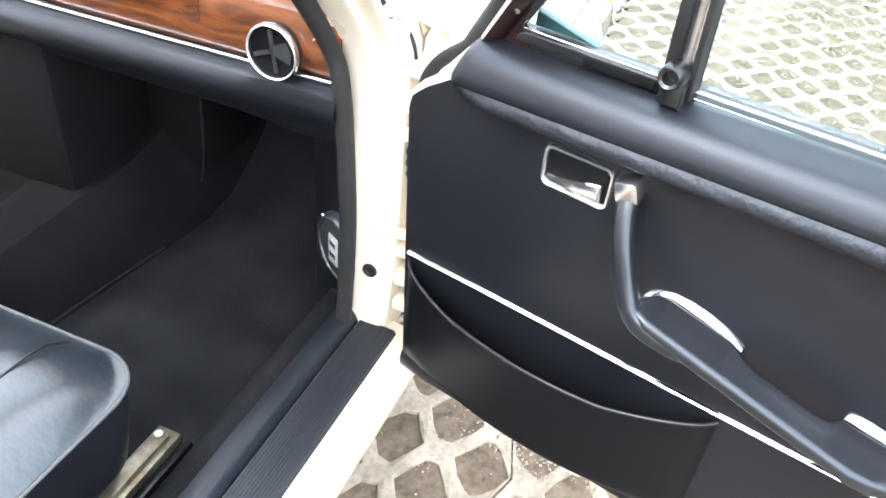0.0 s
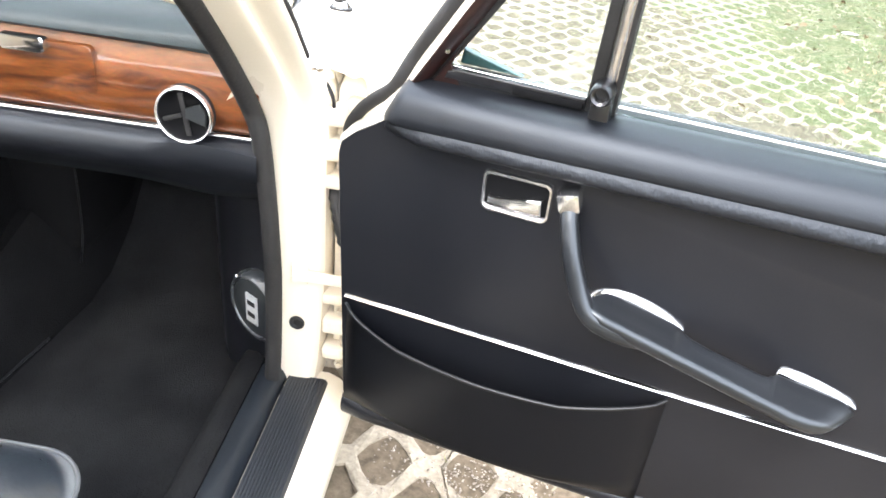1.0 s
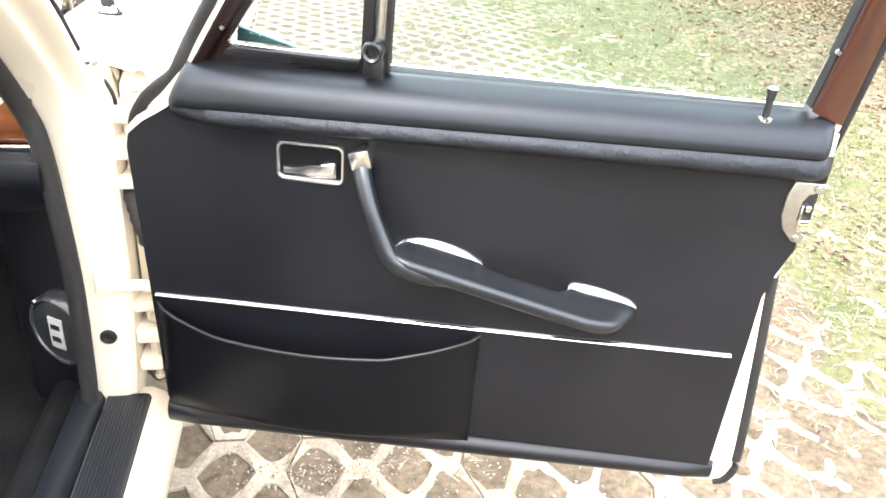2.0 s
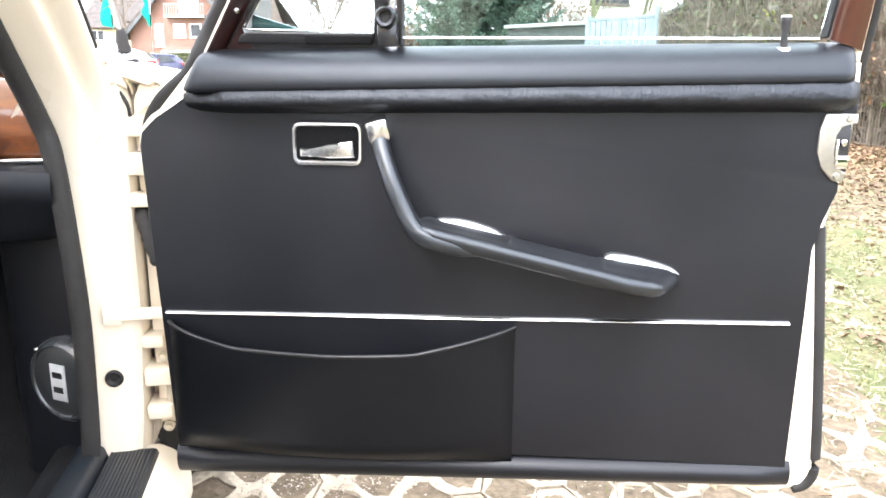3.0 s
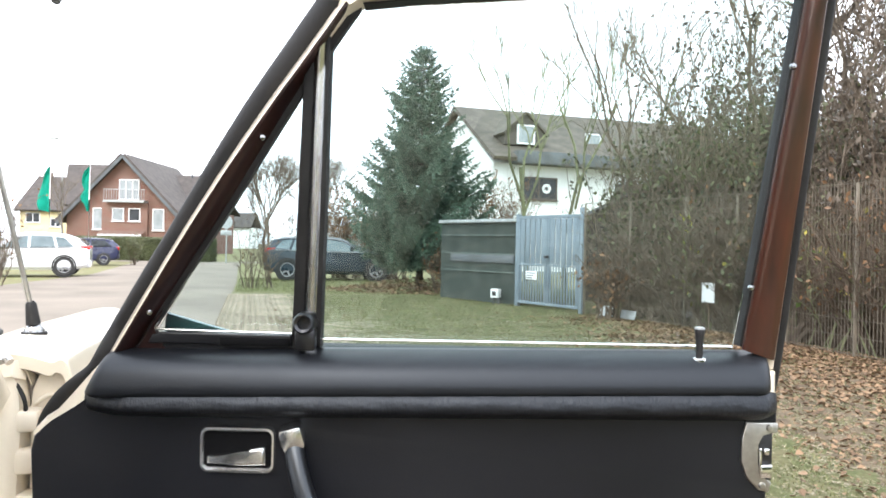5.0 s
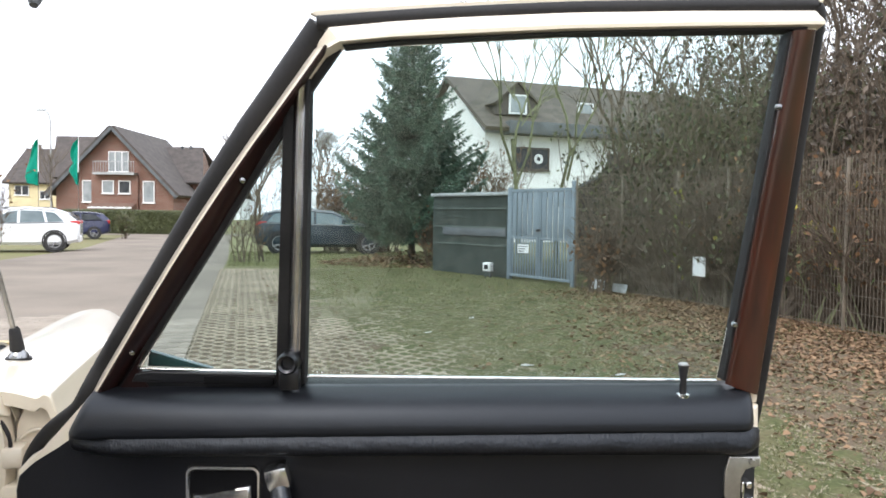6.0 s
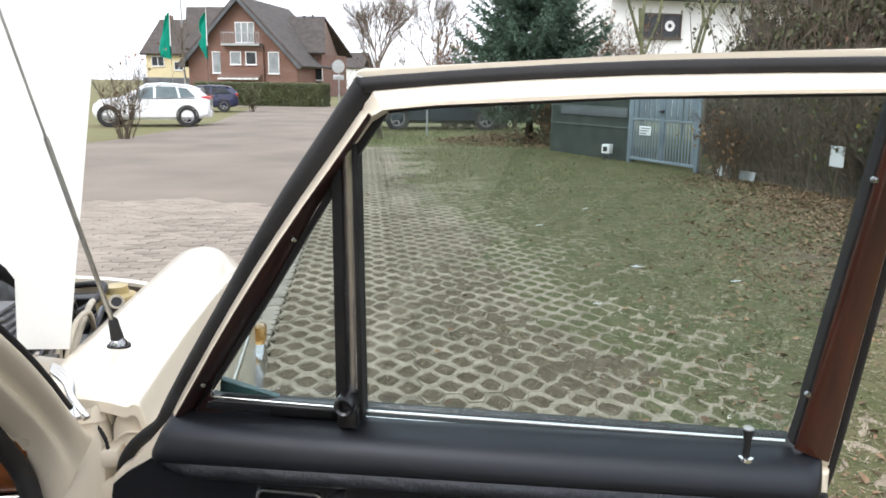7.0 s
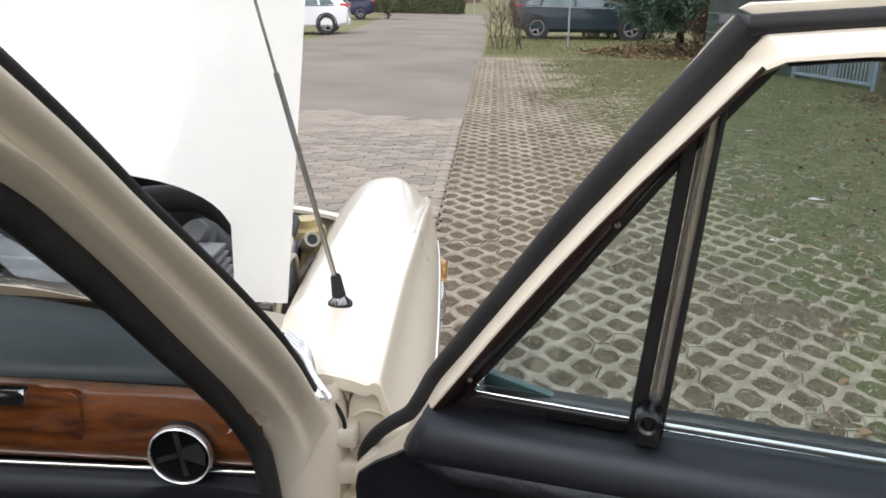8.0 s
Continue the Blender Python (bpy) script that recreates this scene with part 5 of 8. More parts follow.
box(bm, (-1.42, 0.10, 0.80), (-0.16, 0.30, 0.815), 0.003)
box(bm, (-1.42, 0.301, 0.785), (-0.31, 0.67, 0.80), 0.003)
part("dash_shroud", bm, HARD_BLACK, car)

# side panel of the footwell and its loudspeaker
bm = bmesh.new()
rows = [[(-0.125, 0.092, z), (-0.16, 0.112, z), (-0.2, 0.137, z), (-0.28, 0.187, z), (-0.31, 0.24, z), (-0.32, 0.66, z)] for z in (0.28, 0.5, 0.75, 0.95)]
loft(bm, rows)
part("kick_panel", bm, VINYL, car, "black vinyl footwell side panel")
SPK = pose(-0.189, 0.122, 0.477) @ Matrix.Rotation(radians(58), 4, "Z") @ Matrix.Rotation(radians(-90), 4, "Y")
bm = bmesh.new()
lathe(bm, [(0, 0.0165), (0.03, 0.0162), (0.05, 0.015), (0.0585, 0.0125)], SPK, 40)
spk = part("loudspeaker", bm, SPEAKER_BLACK, car, "round dark grey loudspeaker with a bright badge")
bm = bmesh.new()
lathe(bm, [(0.0575, 0.0115), (0.0595, 0.0155), (0.0625, 0.0162), (0.0665, 0.0138), (0.0715, 0.006), (0.073, 0.0), (0.073, -0.02)], SPK, 44)
part("trim_ring", bm, RING_GREY, spk, "bevelled grey trim ring")
bm = bmesh.new()
box(bm, (-0.031, -0.016, 0.0155), (0.031, 0.016, 0.0185), 0.0012, SPK)
part("badge", bm, SILVER_PRINT, spk, "small bright badge plate")
for a, b, w, h in ((0.013, 0.0, 0.01, 0.02), (-0.012, 0.0, 0.01, 0.02)):
    bm = bmesh.new()
    box(bm, (a - w / 2, b - h / 2, 0.0186), (a + w / 2, b + h / 2, 0.0194), 0, SPK)
    part("badge_bar", bm, HARD_BLACK, spk)
for a in (45, 135, 225, 315):
    bm = bmesh.new()
    lathe(bm, [(0, 0.0035), (0.004, 0.0025), (0.0055, 0)], SPK @ pose(0.0665 * math.cos(radians(a)), 0.0665 * math.sin(radians(a)), 0.013), 10)
    part("screw", bm, CHROME, spk)

# dashboard
bm = bmesh.new()
prof = [(0.30, 0.982), (0.2, 0.995), (0.12, 0.992), (0.075, 0.984), (0.058, 0.974), (0.056, 0.966), (0.066, 0.960)]
rows = []
for i in range(25):
    t = i / 24
    x = lerp(-0.15, -1.42, t)
    c = math.sin(math.pi * t) ** 0.6
    reach = 0.01 + 0.29 * max(0.0, math.sin(math.pi * (-0.08 - x) / 1.44)) ** 0.7
    rows.append([(x, min(y, 0.056 + (reach - 0.056) * (y - 0.056) / 0.244) if y > 0.06 else y, z + 0.006 * c) for y, z in prof])
loft(bm, rows)
dash = part("dashboard_top", bm, DASH_VINYL, car, "padded teal-grey dashboard top")
bm = bmesh.new()
rows = []
for i in range(25):
    x = lerp(-0.152, -1.42, i / 24)
    e = max(0.0, 1 - i / 2.5)
    rows.append([(x, 0.070 + 0.0 * e, 0.963), (x, 0.059, 0.94), (x, 0.053, 0.91), (x, 0.051, 0.88), (x, 0.053, 0.852), (x, 0.062, 0.842)])
loft(bm, rows)
part("veneer", bm, WOOD, dash, "glossy orange-brown wood veneer")
bm = bmesh.new()
sweep(bm, [(-0.152, 0.052, 0.8405), (-0.5, 0.05, 0.8405), (-1.42, 0.05, 0.8405)], (0.0035), 8)
part("chrome_strip", bm, CHROME, dash, "thin chrome strip")
bm = bmesh.new()
prof = [(0.062, 0.838), (0.04, 0.834), (0.026, 0.822), (0.021, 0.803), (0.026, 0.785), (0.042, 0.77), (0.06, 0.755), (0.075, 0.735), (0.11, 0.722), (0.3, 0.71)]
rows = []
for i in range(31):
    t = i / 30
    x = lerp(-0.15, -1.42, t)
    flare = 0.02 * math.exp(-((x + 0.24) / 0.08) ** 2)
    rows.append([(x, y + flare * 0.3, z + (flare * 0.4 if z > 0.8 and z < 0.83 else 0) - flare * 0.8 * (z < 0.76)) for y, z in prof])
loft(bm, rows)
part("knee_pad", bm, VINYL_SOFT, dash, "padded black knee roll")
VENT = pose(-0.262, 0.0445, 0.872, 90) @ Matrix.Diagonal((0.94, 0.94, 1, 1))
bm = bmesh.new()
lathe(bm, [(0.0415, 0.004), (0.0418, 0.0085), (0.0428, 0.0112), (0.0444, 0.0122), (0.046, 0.0112), (0.047, 0.0085), (0.0473, 0.003)], VENT, 44)
part("vent_ring", bm, SATIN, dash, "round air vent with a chrome ring")
bm = bmesh.new()
lathe(bm, [(0.0, 0.0015), (0.02, 0.0017), (0.036, 0.0022), (0.0427, 0.005)], VENT, 30)
part("vent_bowl", bm, DEEP_BLACK, dash)
bm = bmesh.new()
lathe(bm, [(0.046, 0.004), (0.0465, 0.0), (0.0465, -0.016)], VENT, 36)
part("vent_collar", bm, RUBBER, dash)
for lo, hi, turn in (((-0.004, -0.036, 0.002), (0.004, 0.036, 0.0055), 8), ((-0.0375, -0.003, 0.002), (-0.005, 0.004, 0.0065), 20), ((0.005, -0.003, 0.002), (0.0375, 0.004, 0.0065), 20)):
    bm = bmesh.new()
    box(bm, lo, hi, 0.001, VENT @ pose(0, 0, 0, 0, 0, turn))
    part("vent_vane", bm, RUBBER, dash)
bm = bmesh.new()
prism(bm, [(0.003, -0.004), (0.034, -0.014), (0.0365, 0.004), (0.028, 0.022), (0.004, 0.012)], lambda u, v, d: VENT @ Vector((u, v, d)), 0.0035, 0.0085, 0.001)
part("vent_flap", bm, SPEAKER_BLACK, dash)
bm = bmesh.new()
prism(bm, [(-0.62 + u, 0.915 + v) for u, v in ring_of(0.44, 0.075, 0.01)], door_plane, 0.0505, 0.06, 0.002)
part("glove_box_lid", bm, WOOD, dash, "veneered glove box lid")
bm = bmesh.new()
prism(bm, [(-0.5 + u, 0.948 + v) for u, v in ring_of(0.07, 0.022, 0.006)], door_plane, 0.038, 0.052, 0.003)
part("glove_box_handle", bm, CHROME, dash, "chrome glove box handle")
bm = bmesh.new()
box(bm, (-0.93, 0.035, 0.76), (-0.83, 0.09, 0.825), 0.008)
part("ashtray", bm, HARD_BLACK, dash, "black switch panel with bright keys")
for k in range(3):
    bm = bmesh.new()
    box(bm, (-0.918 + 0.03 * k, 0.028, 0.785), (-0.895 + 0.03 * k, 0.038, 0.81), 0.003)
    part("switch_key", bm, CHROME, dash)

# front passenger seat: cushion, seam, piping, rail
bm = bmesh.new()
rows = []
SX0, SX1, SY0, SY1 = -0.785, -0.262, -0.96, -0.308
SN, SR = 36, 0.08


def corner_round(x, y):
    cx, cy = (SX0 + SX1) / 2, (SY0 + SY1) / 2
    hx, hy = (SX1 - SX0) / 2 - SR, (SY1 - SY0) / 2 - SR
    px, py = abs(x - cx) - hx, abs(y - cy) - hy
    if px > 0 and py > 0:
        px, py = px / SR, py / SR
        qx, qy = px * math.sqrt(1 - py * py / 2) * SR, py * math.sqrt(1 - px * px / 2) * SR
        return cx + math.copysign(hx + qx, x - cx), cy + math.copysign(hy + qy, y - cy)
    return x, y


for i in range(SN + 1):
    row = []
    for j in range(SN + 1):
        x, y = lerp(SX0, SX1, 0.5 - 0.5 * math.cos(math.pi * i / SN)), lerp(SY0, SY1, 0.5 - 0.5 * math.cos(math.pi * j / SN))
        ex, ey = min(x - SX0, SX1 - x), min(y - SY0, SY1 - y)
        fall = min(1.0, ((1 - min(1, ex / 0.14)) ** 3 + (1 - min(1, ey / 0.17)) ** 3) ** (1 / 3))
        gx, gy = corner_round(x, y)
        z = 0.586 - 0.069 * fall ** 2.3 - 0.005 * math.exp(-((x + 0.372) / 0.012) ** 2) * (1 - fall) + 0.0035 * noise.noise((x * 13, y * 9, 2)) * (1 - fall)
        row.append((gx, gy, z))
    rows.append(row)
loft(bm, rows)
seat = part("passenger_seat", bm, SEAT_LEATHER, car, "black leather passenger seat with piped edge", angle=70)
edge = [rows[i][SN] for i in range(0, SN + 1)] + [rows[SN][j] for j in range(SN - 1, -1, -1)]
bm = bmesh.new()
sweep(bm, [Vector(p) + Vector((0.002, 0.002, 0.0)) for p in edge], 0.0032, 8)
part("piping", bm, GREY_PLASTIC, seat, "pale worn piping")
bm = bmesh.new()
rows2 = []
for p in edge:
    p = Vector(p)
    c = Vector(((SX0 + SX1) / 2, (SY0 + SY1) / 2, 0))
    d = (p - c)
    d.z = 0
    d.normalize()
    rows2.append([p - Vector((0, 0, 0.002)), p - d * 0.004 - Vector((0, 0, 0.03)), p - d * 0.008 - Vector((0, 0, 0.09)), p - d * 0.02 - Vector((0, 0, 0.15)), p - d * 0.05 - Vector((0, 0, 0.19))])
loft(bm, rows2)
part("seat_side", bm, VINYL, seat)
bm = bmesh.new()
sweep(bm, [(-0.372, lerp(SY0, SY1, t / 20), 0.5795 - 0.066 * max(0, t - 17) ** 2 / 9) for t in range(3, 20)], 0.0022, 6)
part("seam", bm, HARD_BLACK, seat)
bm = bmesh.new()
loft(bm, [[(x, y + 0.05 * c, z) for x, c in ((-0.75, 0), (-0.72, 1), (-0.5, 1.2), (-0.26, 1), (-0.23, 0))] for y, z in ((-0.93, 0.52), (-0.99, 0.7), (-1.06, 0.95), (-1.1, 1.0), (-1.15, 1.0), (-1.1, 0.7))])
part("seat_back", bm, SEAT_LEATHER, seat)
bm = bmesh.new()
box(bm, (-0.334, -0.62, 0.272), (-0.288, -0.245, 0.292), 0.004)
box(bm, (-0.325, -0.60, 0.29), (-0.297, -0.262, 0.305), 0.004)
rail = part("seat_rail", bm, BRASSY, seat, "worn bare-metal seat rail")
bm = bmesh.new()
lathe(bm, [(0, 0.006), (0.008, 0.006), (0.009, 0.0), (0.009, -0.03)], pose(-0.311, -0.272, 0.304), 8)
part("rail_bolt", bm, STEEL, rail)
bm = bmesh.new()
box(bm, (-0.272, -0.62, 0.272), (-0.262, -0.25, 0.294), 0.004)
part("rail_guide", bm, GUNMETAL, seat)

# the rest of the body, unseen, to darken the cabin: roof, far side, rear
bm = bmesh.new()
rows = []
for y, z in ((-0.45, 1.45), (-0.6, 1.485), (-1.1, 1.5), (-1.8, 1.48), (-2.1, 1.42)):
    rows.append([(lerp(-0.15, -1.45, k / 10), y, z - 0.06 * (abs(k / 5 - 1)) ** 3) for k in range(11)])
loft(bm, rows)
bmesh.ops.solidify(bm, geom=bm.faces[:], thickness=0.03)
part("roof", bm, CREAM, car)
bm = bmesh.new()
box(bm, (-0.13, -1.12, 0.26), (-0.0, -1.02, 0.98), 0.02)
box(bm, (-0.17, -1.12, 0.98), (-0.1, -1.02, 1.46), 0.02)
part("centre_pillar", bm, CREAM, car)
bm = bmesh.new()
box(bm, (-0.12, -2.1, 0.24), (0.03, -1.12, 0.96), 0.03)
part("rear_door", bm, CREAM, car)
bm = bmesh.new()
box(bm, (-1.62, -2.1, 0.24), (-1.5, 1.5, 0.95), 0.03)
part("far_side", bm, CREAM, car)
bm = bmesh.new()
box(bm, (-1.6, -3.3, 0.3), (0.03, -2.1, 0.96), 0.06)
part("trunk", bm, CREAM, car)
bm = bmesh.new()
box(bm, (-1.5, -1.9, 0.26), (-0.14, -1.35, 0.6), 0.06)
box(bm, (-1.5, -2.09, 0.5), (-0.14, -1.85, 1.05), 0.06)
part("rear_bench", bm, SEAT_LEATHER, car)
for wx in (-0.08, -1.52):
    for wy in (0.82, -1.93):
        bm = bmesh.new()
        lathe(bm, [(0.19, -0.08), (0.29, -0.085), (0.315, -0.06), (0.318, 0.0), (0.315, 0.06), (0.29, 0.085), (0.19, 0.08)], pose(wx, wy, 0.318, 0, 90), 32)
        wheel = part("wheel", bm, TYRE, car)
        bm = bmesh.new()
        lathe(bm, [(0, 0.06), (0.10, 0.075), (0.15, 0.06), (0.19, 0.07), (0.192, -0.07)], pose(wx, wy, 0.318, 0, 90 if wx > -0.5 else -90), 28)
        part("hub_cap", bm, CHROME, wheel)

# ---- ground ----
RW = CAR  # road and paving run along the car


def road_xy(x, y, z=0.0):
    return RW @ Vector((x, y, z))


bm = bmesh.new()
bmesh.ops.create_grid(bm, x_segments=40, y_segments=40, size=500)
bmesh.ops.translate(bm, verts=bm.verts, vec=(0, 0, -0.035))
tagged(part("ground", bm, GRASS_GROUND), "thin winter grass running to the horizon", "ground", kind="structure")


def smooth(a, b, x):
    t = min(1, max(0, (x - a) / (b - a)))
    return t * t * (3 - 2 * t)


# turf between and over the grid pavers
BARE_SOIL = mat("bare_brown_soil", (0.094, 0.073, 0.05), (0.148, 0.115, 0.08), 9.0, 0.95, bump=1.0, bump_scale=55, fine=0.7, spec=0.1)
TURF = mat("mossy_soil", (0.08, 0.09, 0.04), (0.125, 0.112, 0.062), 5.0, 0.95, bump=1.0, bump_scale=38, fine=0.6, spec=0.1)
nx, ny = 190, 420
tv, tf = [], []


def cover(x, y):
    return smooth(0.4, 3.1, x + 0.03 * (y - 2) + 1.0 * noise.noise((x * 0.8, y * 0.8, 5)) + 0.4 * noise.noise((x * 3.1, y * 3.1, 2)))


for j in range(ny + 1):
    for i in range(nx + 1):
        x, y = -0.18 + 7.4 * i / nx, -3.0 + 19.0 * j / ny
        c = cover(x, y)
        h = -0.0095 + 0.0165 * c + (0.002 + 0.018 * c) * noise.noise((x * 5, y * 5, 0)) + (0.003 + 0.021 * c) * noise.noise((x * 15, y * 15, 3))
        tv.append(road_xy(x, y, h))
for j in range(ny):
    for i in range(nx):
        a = j * (nx + 1) + i
        tf.append((a, a + 1, a + nx + 2, a + nx + 1))
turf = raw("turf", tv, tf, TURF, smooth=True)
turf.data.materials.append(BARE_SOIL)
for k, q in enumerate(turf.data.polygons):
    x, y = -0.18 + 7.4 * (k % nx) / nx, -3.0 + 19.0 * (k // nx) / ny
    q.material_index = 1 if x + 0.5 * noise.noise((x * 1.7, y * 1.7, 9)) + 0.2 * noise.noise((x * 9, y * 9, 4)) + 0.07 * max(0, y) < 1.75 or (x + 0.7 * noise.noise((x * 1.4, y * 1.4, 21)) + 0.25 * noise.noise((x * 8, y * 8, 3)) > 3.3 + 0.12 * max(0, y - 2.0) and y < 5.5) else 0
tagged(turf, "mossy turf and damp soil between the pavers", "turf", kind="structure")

# road: asphalt beyond, paving blocks near the car
bm = bmesh.new()
rows = []
for y, xl, xr in ((7.9, -8.0, -0.2), (8.9, -8.0, -0.2), (9.6, -7.6, -0.2), (14.0, -6.8, -0.2), (18.0, -5.8, -0.15), (22.0, -5.25, -0.15), (26.0, -4.8, -0.2), (34.0, -5.2, -0.3), (42.0, -5.6, -0.3), (43.6, -14, 30)):
    rows.append([(lerp(xl, xr, k / 12), y, (0.0 if y > 8.5 else -0.011) if 0 < k < 12 or y < 9.5 else -0.03) for k in range(13)])
loft(bm, rows)
road = tagged(part("road", bm, ASPHALT), "worn grey-brown asphalt road", "road", kind="structure")
road.matrix_world = RW
bm = bmesh.new()
loft(bm, [[(-8.0, y, -0.013), (-0.2, y, -0.013)] for y in (-9.0, 0.0, 8.5)])
block_bed = tagged(part("block_paving", bm, SOIL), "brown-grey block paving in running rows", "pavement", kind="structure")
block_bed.matrix_world = RW

# ---- the spruce ----
def limb(bm, a, b, r0, r1, seg=6, bend=0.0, rnd=random):
    a, b = Vector(a), Vector(b)
    mid = a.lerp(b, 0.5) + Vector((rnd.uniform(-1, 1), rnd.uniform(-1, 1), rnd.uniform(-1, 1))) * bend * (b - a).length
    sweep(bm, [a, mid, b], [r0, (r0 + r1) / 2, r1], seg, up=(0.3, 0.2, 0.9), caps=False)


def spruce(at, height, radius, seed):
    """Whorls of limbs with drooping side shoots, each shoot bristling with short needles."""
    rnd = random.Random(seed)
    tree = thing("spruce_tree", Matrix.Translation(at), "tall blue-green spruce standing on the grass", "tree")
    bm = bmesh.new()
    sweep(bm, [(0, 0, -0.1), (0.02, 0, height * 0.5), (0, 0, height)], [0.12, 0.065, 0.01], 8)
    part("trunk", bm, BARK, tree)
    v, f = [], []
    bmb = bmesh.new()

    def shoot(p, d, l, droop):
        """One shoot: needles stand off all round it."""
        steps = max(3, int(l / 0.034))
        for q in range(steps):
            u = q / steps
            c = p + d * l * u + Vector((0, 0, -droop * l * u * u))
            for _ in range(4):
                side = Vector((rnd.uniform(-1, 1), rnd.uniform(-1, 1), rnd.uniform(-0.6, 1)))
                n = (d * 0.75 + side * 0.75 + Vector((0, 0, -0.5 * droop * u))).normalized()
                w = n.cross(Vector((rnd.uniform(-1, 1), rnd.uniform(-1, 1), rnd.uniform(-1, 1)))).normalized() * rnd.uniform(0.009, 0.0165)
                m = rnd.uniform(0.05, 0.095)
                k = len(v)
                v.extend((c, c + n * m * 0.45 + w, c + n * m, c + n * m * 0.45 - w))
                f.append((k, k + 1, k + 2, k + 3))

    h = 0.85
    lean_ = rnd.uniform(0, 6.28)
    while h < height - 0.12:
        k = (height - h) / (height - 0.75)
        reach = radius * table(((0, 0.03), (0.08, 0.17), (0.18, 0.3), (0.3, 0.44), (0.46, 0.6), (0.6, 0.82), (0.8, 1.0), (0.93, 0.95), (1.0, 0.7)), k)
        reach *= 1 + 0.16 * noise.noise((h * 1.9, seed, 0))
        n = int(5 + 4 * k)
        a0 = rnd.uniform(0, 6.28)
        for b in range(n):
            a = a0 + b * math.tau / n + rnd.uniform(-0.3, 0.3)
            r = max(0.1, reach * rnd.uniform(0.66, 1.12) * (1 + 0.12 * math.sin(a * 2 + lean_ + h)))
            rise = lerp(0.85, 0.12, k ** 0.7) + rnd.uniform(-0.08, 0.08)
            base = Vector((0, 0, h))
            tip = Vector((math.cos(a) * r, math.sin(a) * r, h + rise * r * 0.8))
            sag = Vector((0, 0, -0.2 * r * k))
            line = [base.lerp(tip, u) + sag * 4 * u * (1 - u) for u in (0, 0.25, 0.5, 0.75, 1)]
            sweep(bmb, line, [0.016 * k + 0.005, 0.012 * k + 0.004, 0.009 * k + 0.003, 0.006, 0.003], 4, caps=False)
            d0 = (tip - base).normalized()
            side = d0.cross(Vector((0, 0, 1))).normalized()
            steps = max(3, int(r / 0.09))
            for q in range(1, steps + 1):
                u = q / steps
                if u < 0.16:
                    continue
                p = base.lerp(tip, u) + sag * 4 * u * (1 - u)
                l = (0.12 + 0.34 * r * (1 - u)) * rnd.uniform(0.6, 1.15)
                for sg in (-1, 1):
                    d = (d0 * 0.6 + side * sg * rnd.uniform(0.6, 1.0) + Vector((0, 0, rnd.uniform(-0.25, 0.2)))).normalized()
                    shoot(p, d, l, 0.45 * k + 0.1)
                    if l > 0.24:
                        e = (d + d0 * rnd.uniform(0.4, 0.9) + Vector((0, 0, rnd.uniform(-0.5, 0.1)))).normalized()
                        shoot(p + d * l * 0.45, e, l * 0.6, 0.5 * k)
                if k > 0.25 and rnd.random() < 0.65:
                    shoot(p, (d0 * 0.3 + Vector((0, 0, -1)) + side * rnd.uniform(-0.4, 0.4)).normalized(), rnd.uniform(0.1, 0.26), 0.0)
            shoot(tip - d0 * 0.12, d0, 0.26, -0.2)
        h += lerp(0.12, 0.185, k) * rnd.uniform(0.75, 1.25)
    for q in range(5):
        shoot(Vector((0, 0, height - 0.35)), Vector((rnd.uniform(-0.25, 0.25), rnd.uniform(-0.25, 0.25), 1)).normalized(), 0.42, 0)
    part("branches", bmb, BARK, tree, normals=False)
    raw("needles", v, f, NEEDLES, tree, "blue-green needle sprays")
    return tree


spruce((-0.09, 18.3, 0), 6.05, 1.88, 3)


def bare_tree(name, at, height, seed, material, label, spread=0.5, depth=4, trunk=0.06, forks=3, category="tree"):
    rnd = random.Random(seed)
    tree = thing(name, Matrix.Translation(at), label, category)
    bm = bmesh.new()
    bmt = bmesh.new()

    def grow(p, d, l, r, n):
        q = p + d * l
        limb(bmt if n == depth else bm, p, q, r, r * 0.65, 6 if n > 2 else 3, 0.06, rnd)
        if n == 0:
            return
        for k in range(forks if n > 1 else forks + 1):
            nd = (d + Vector((rnd.uniform(-1, 1), rnd.uniform(-1, 1), rnd.uniform(-0.3, 0.7))) * spread).normalized()
            grow(p.lerp(q, rnd.uniform(0.55, 1.0)), nd, l * rnd.uniform(0.55, 0.8), r * 0.6, n - 1)

    grow(Vector((0, 0, -0.05)), Vector((rnd.uniform(-0.1, 0.1), rnd.uniform(-0.1, 0.1), 1)).normalized(), height * 0.4, trunk, depth)
    part("trunk", bmt, material, tree, normals=False)
    part("branchwork", bm, material, tree, normals=False)
    return tree


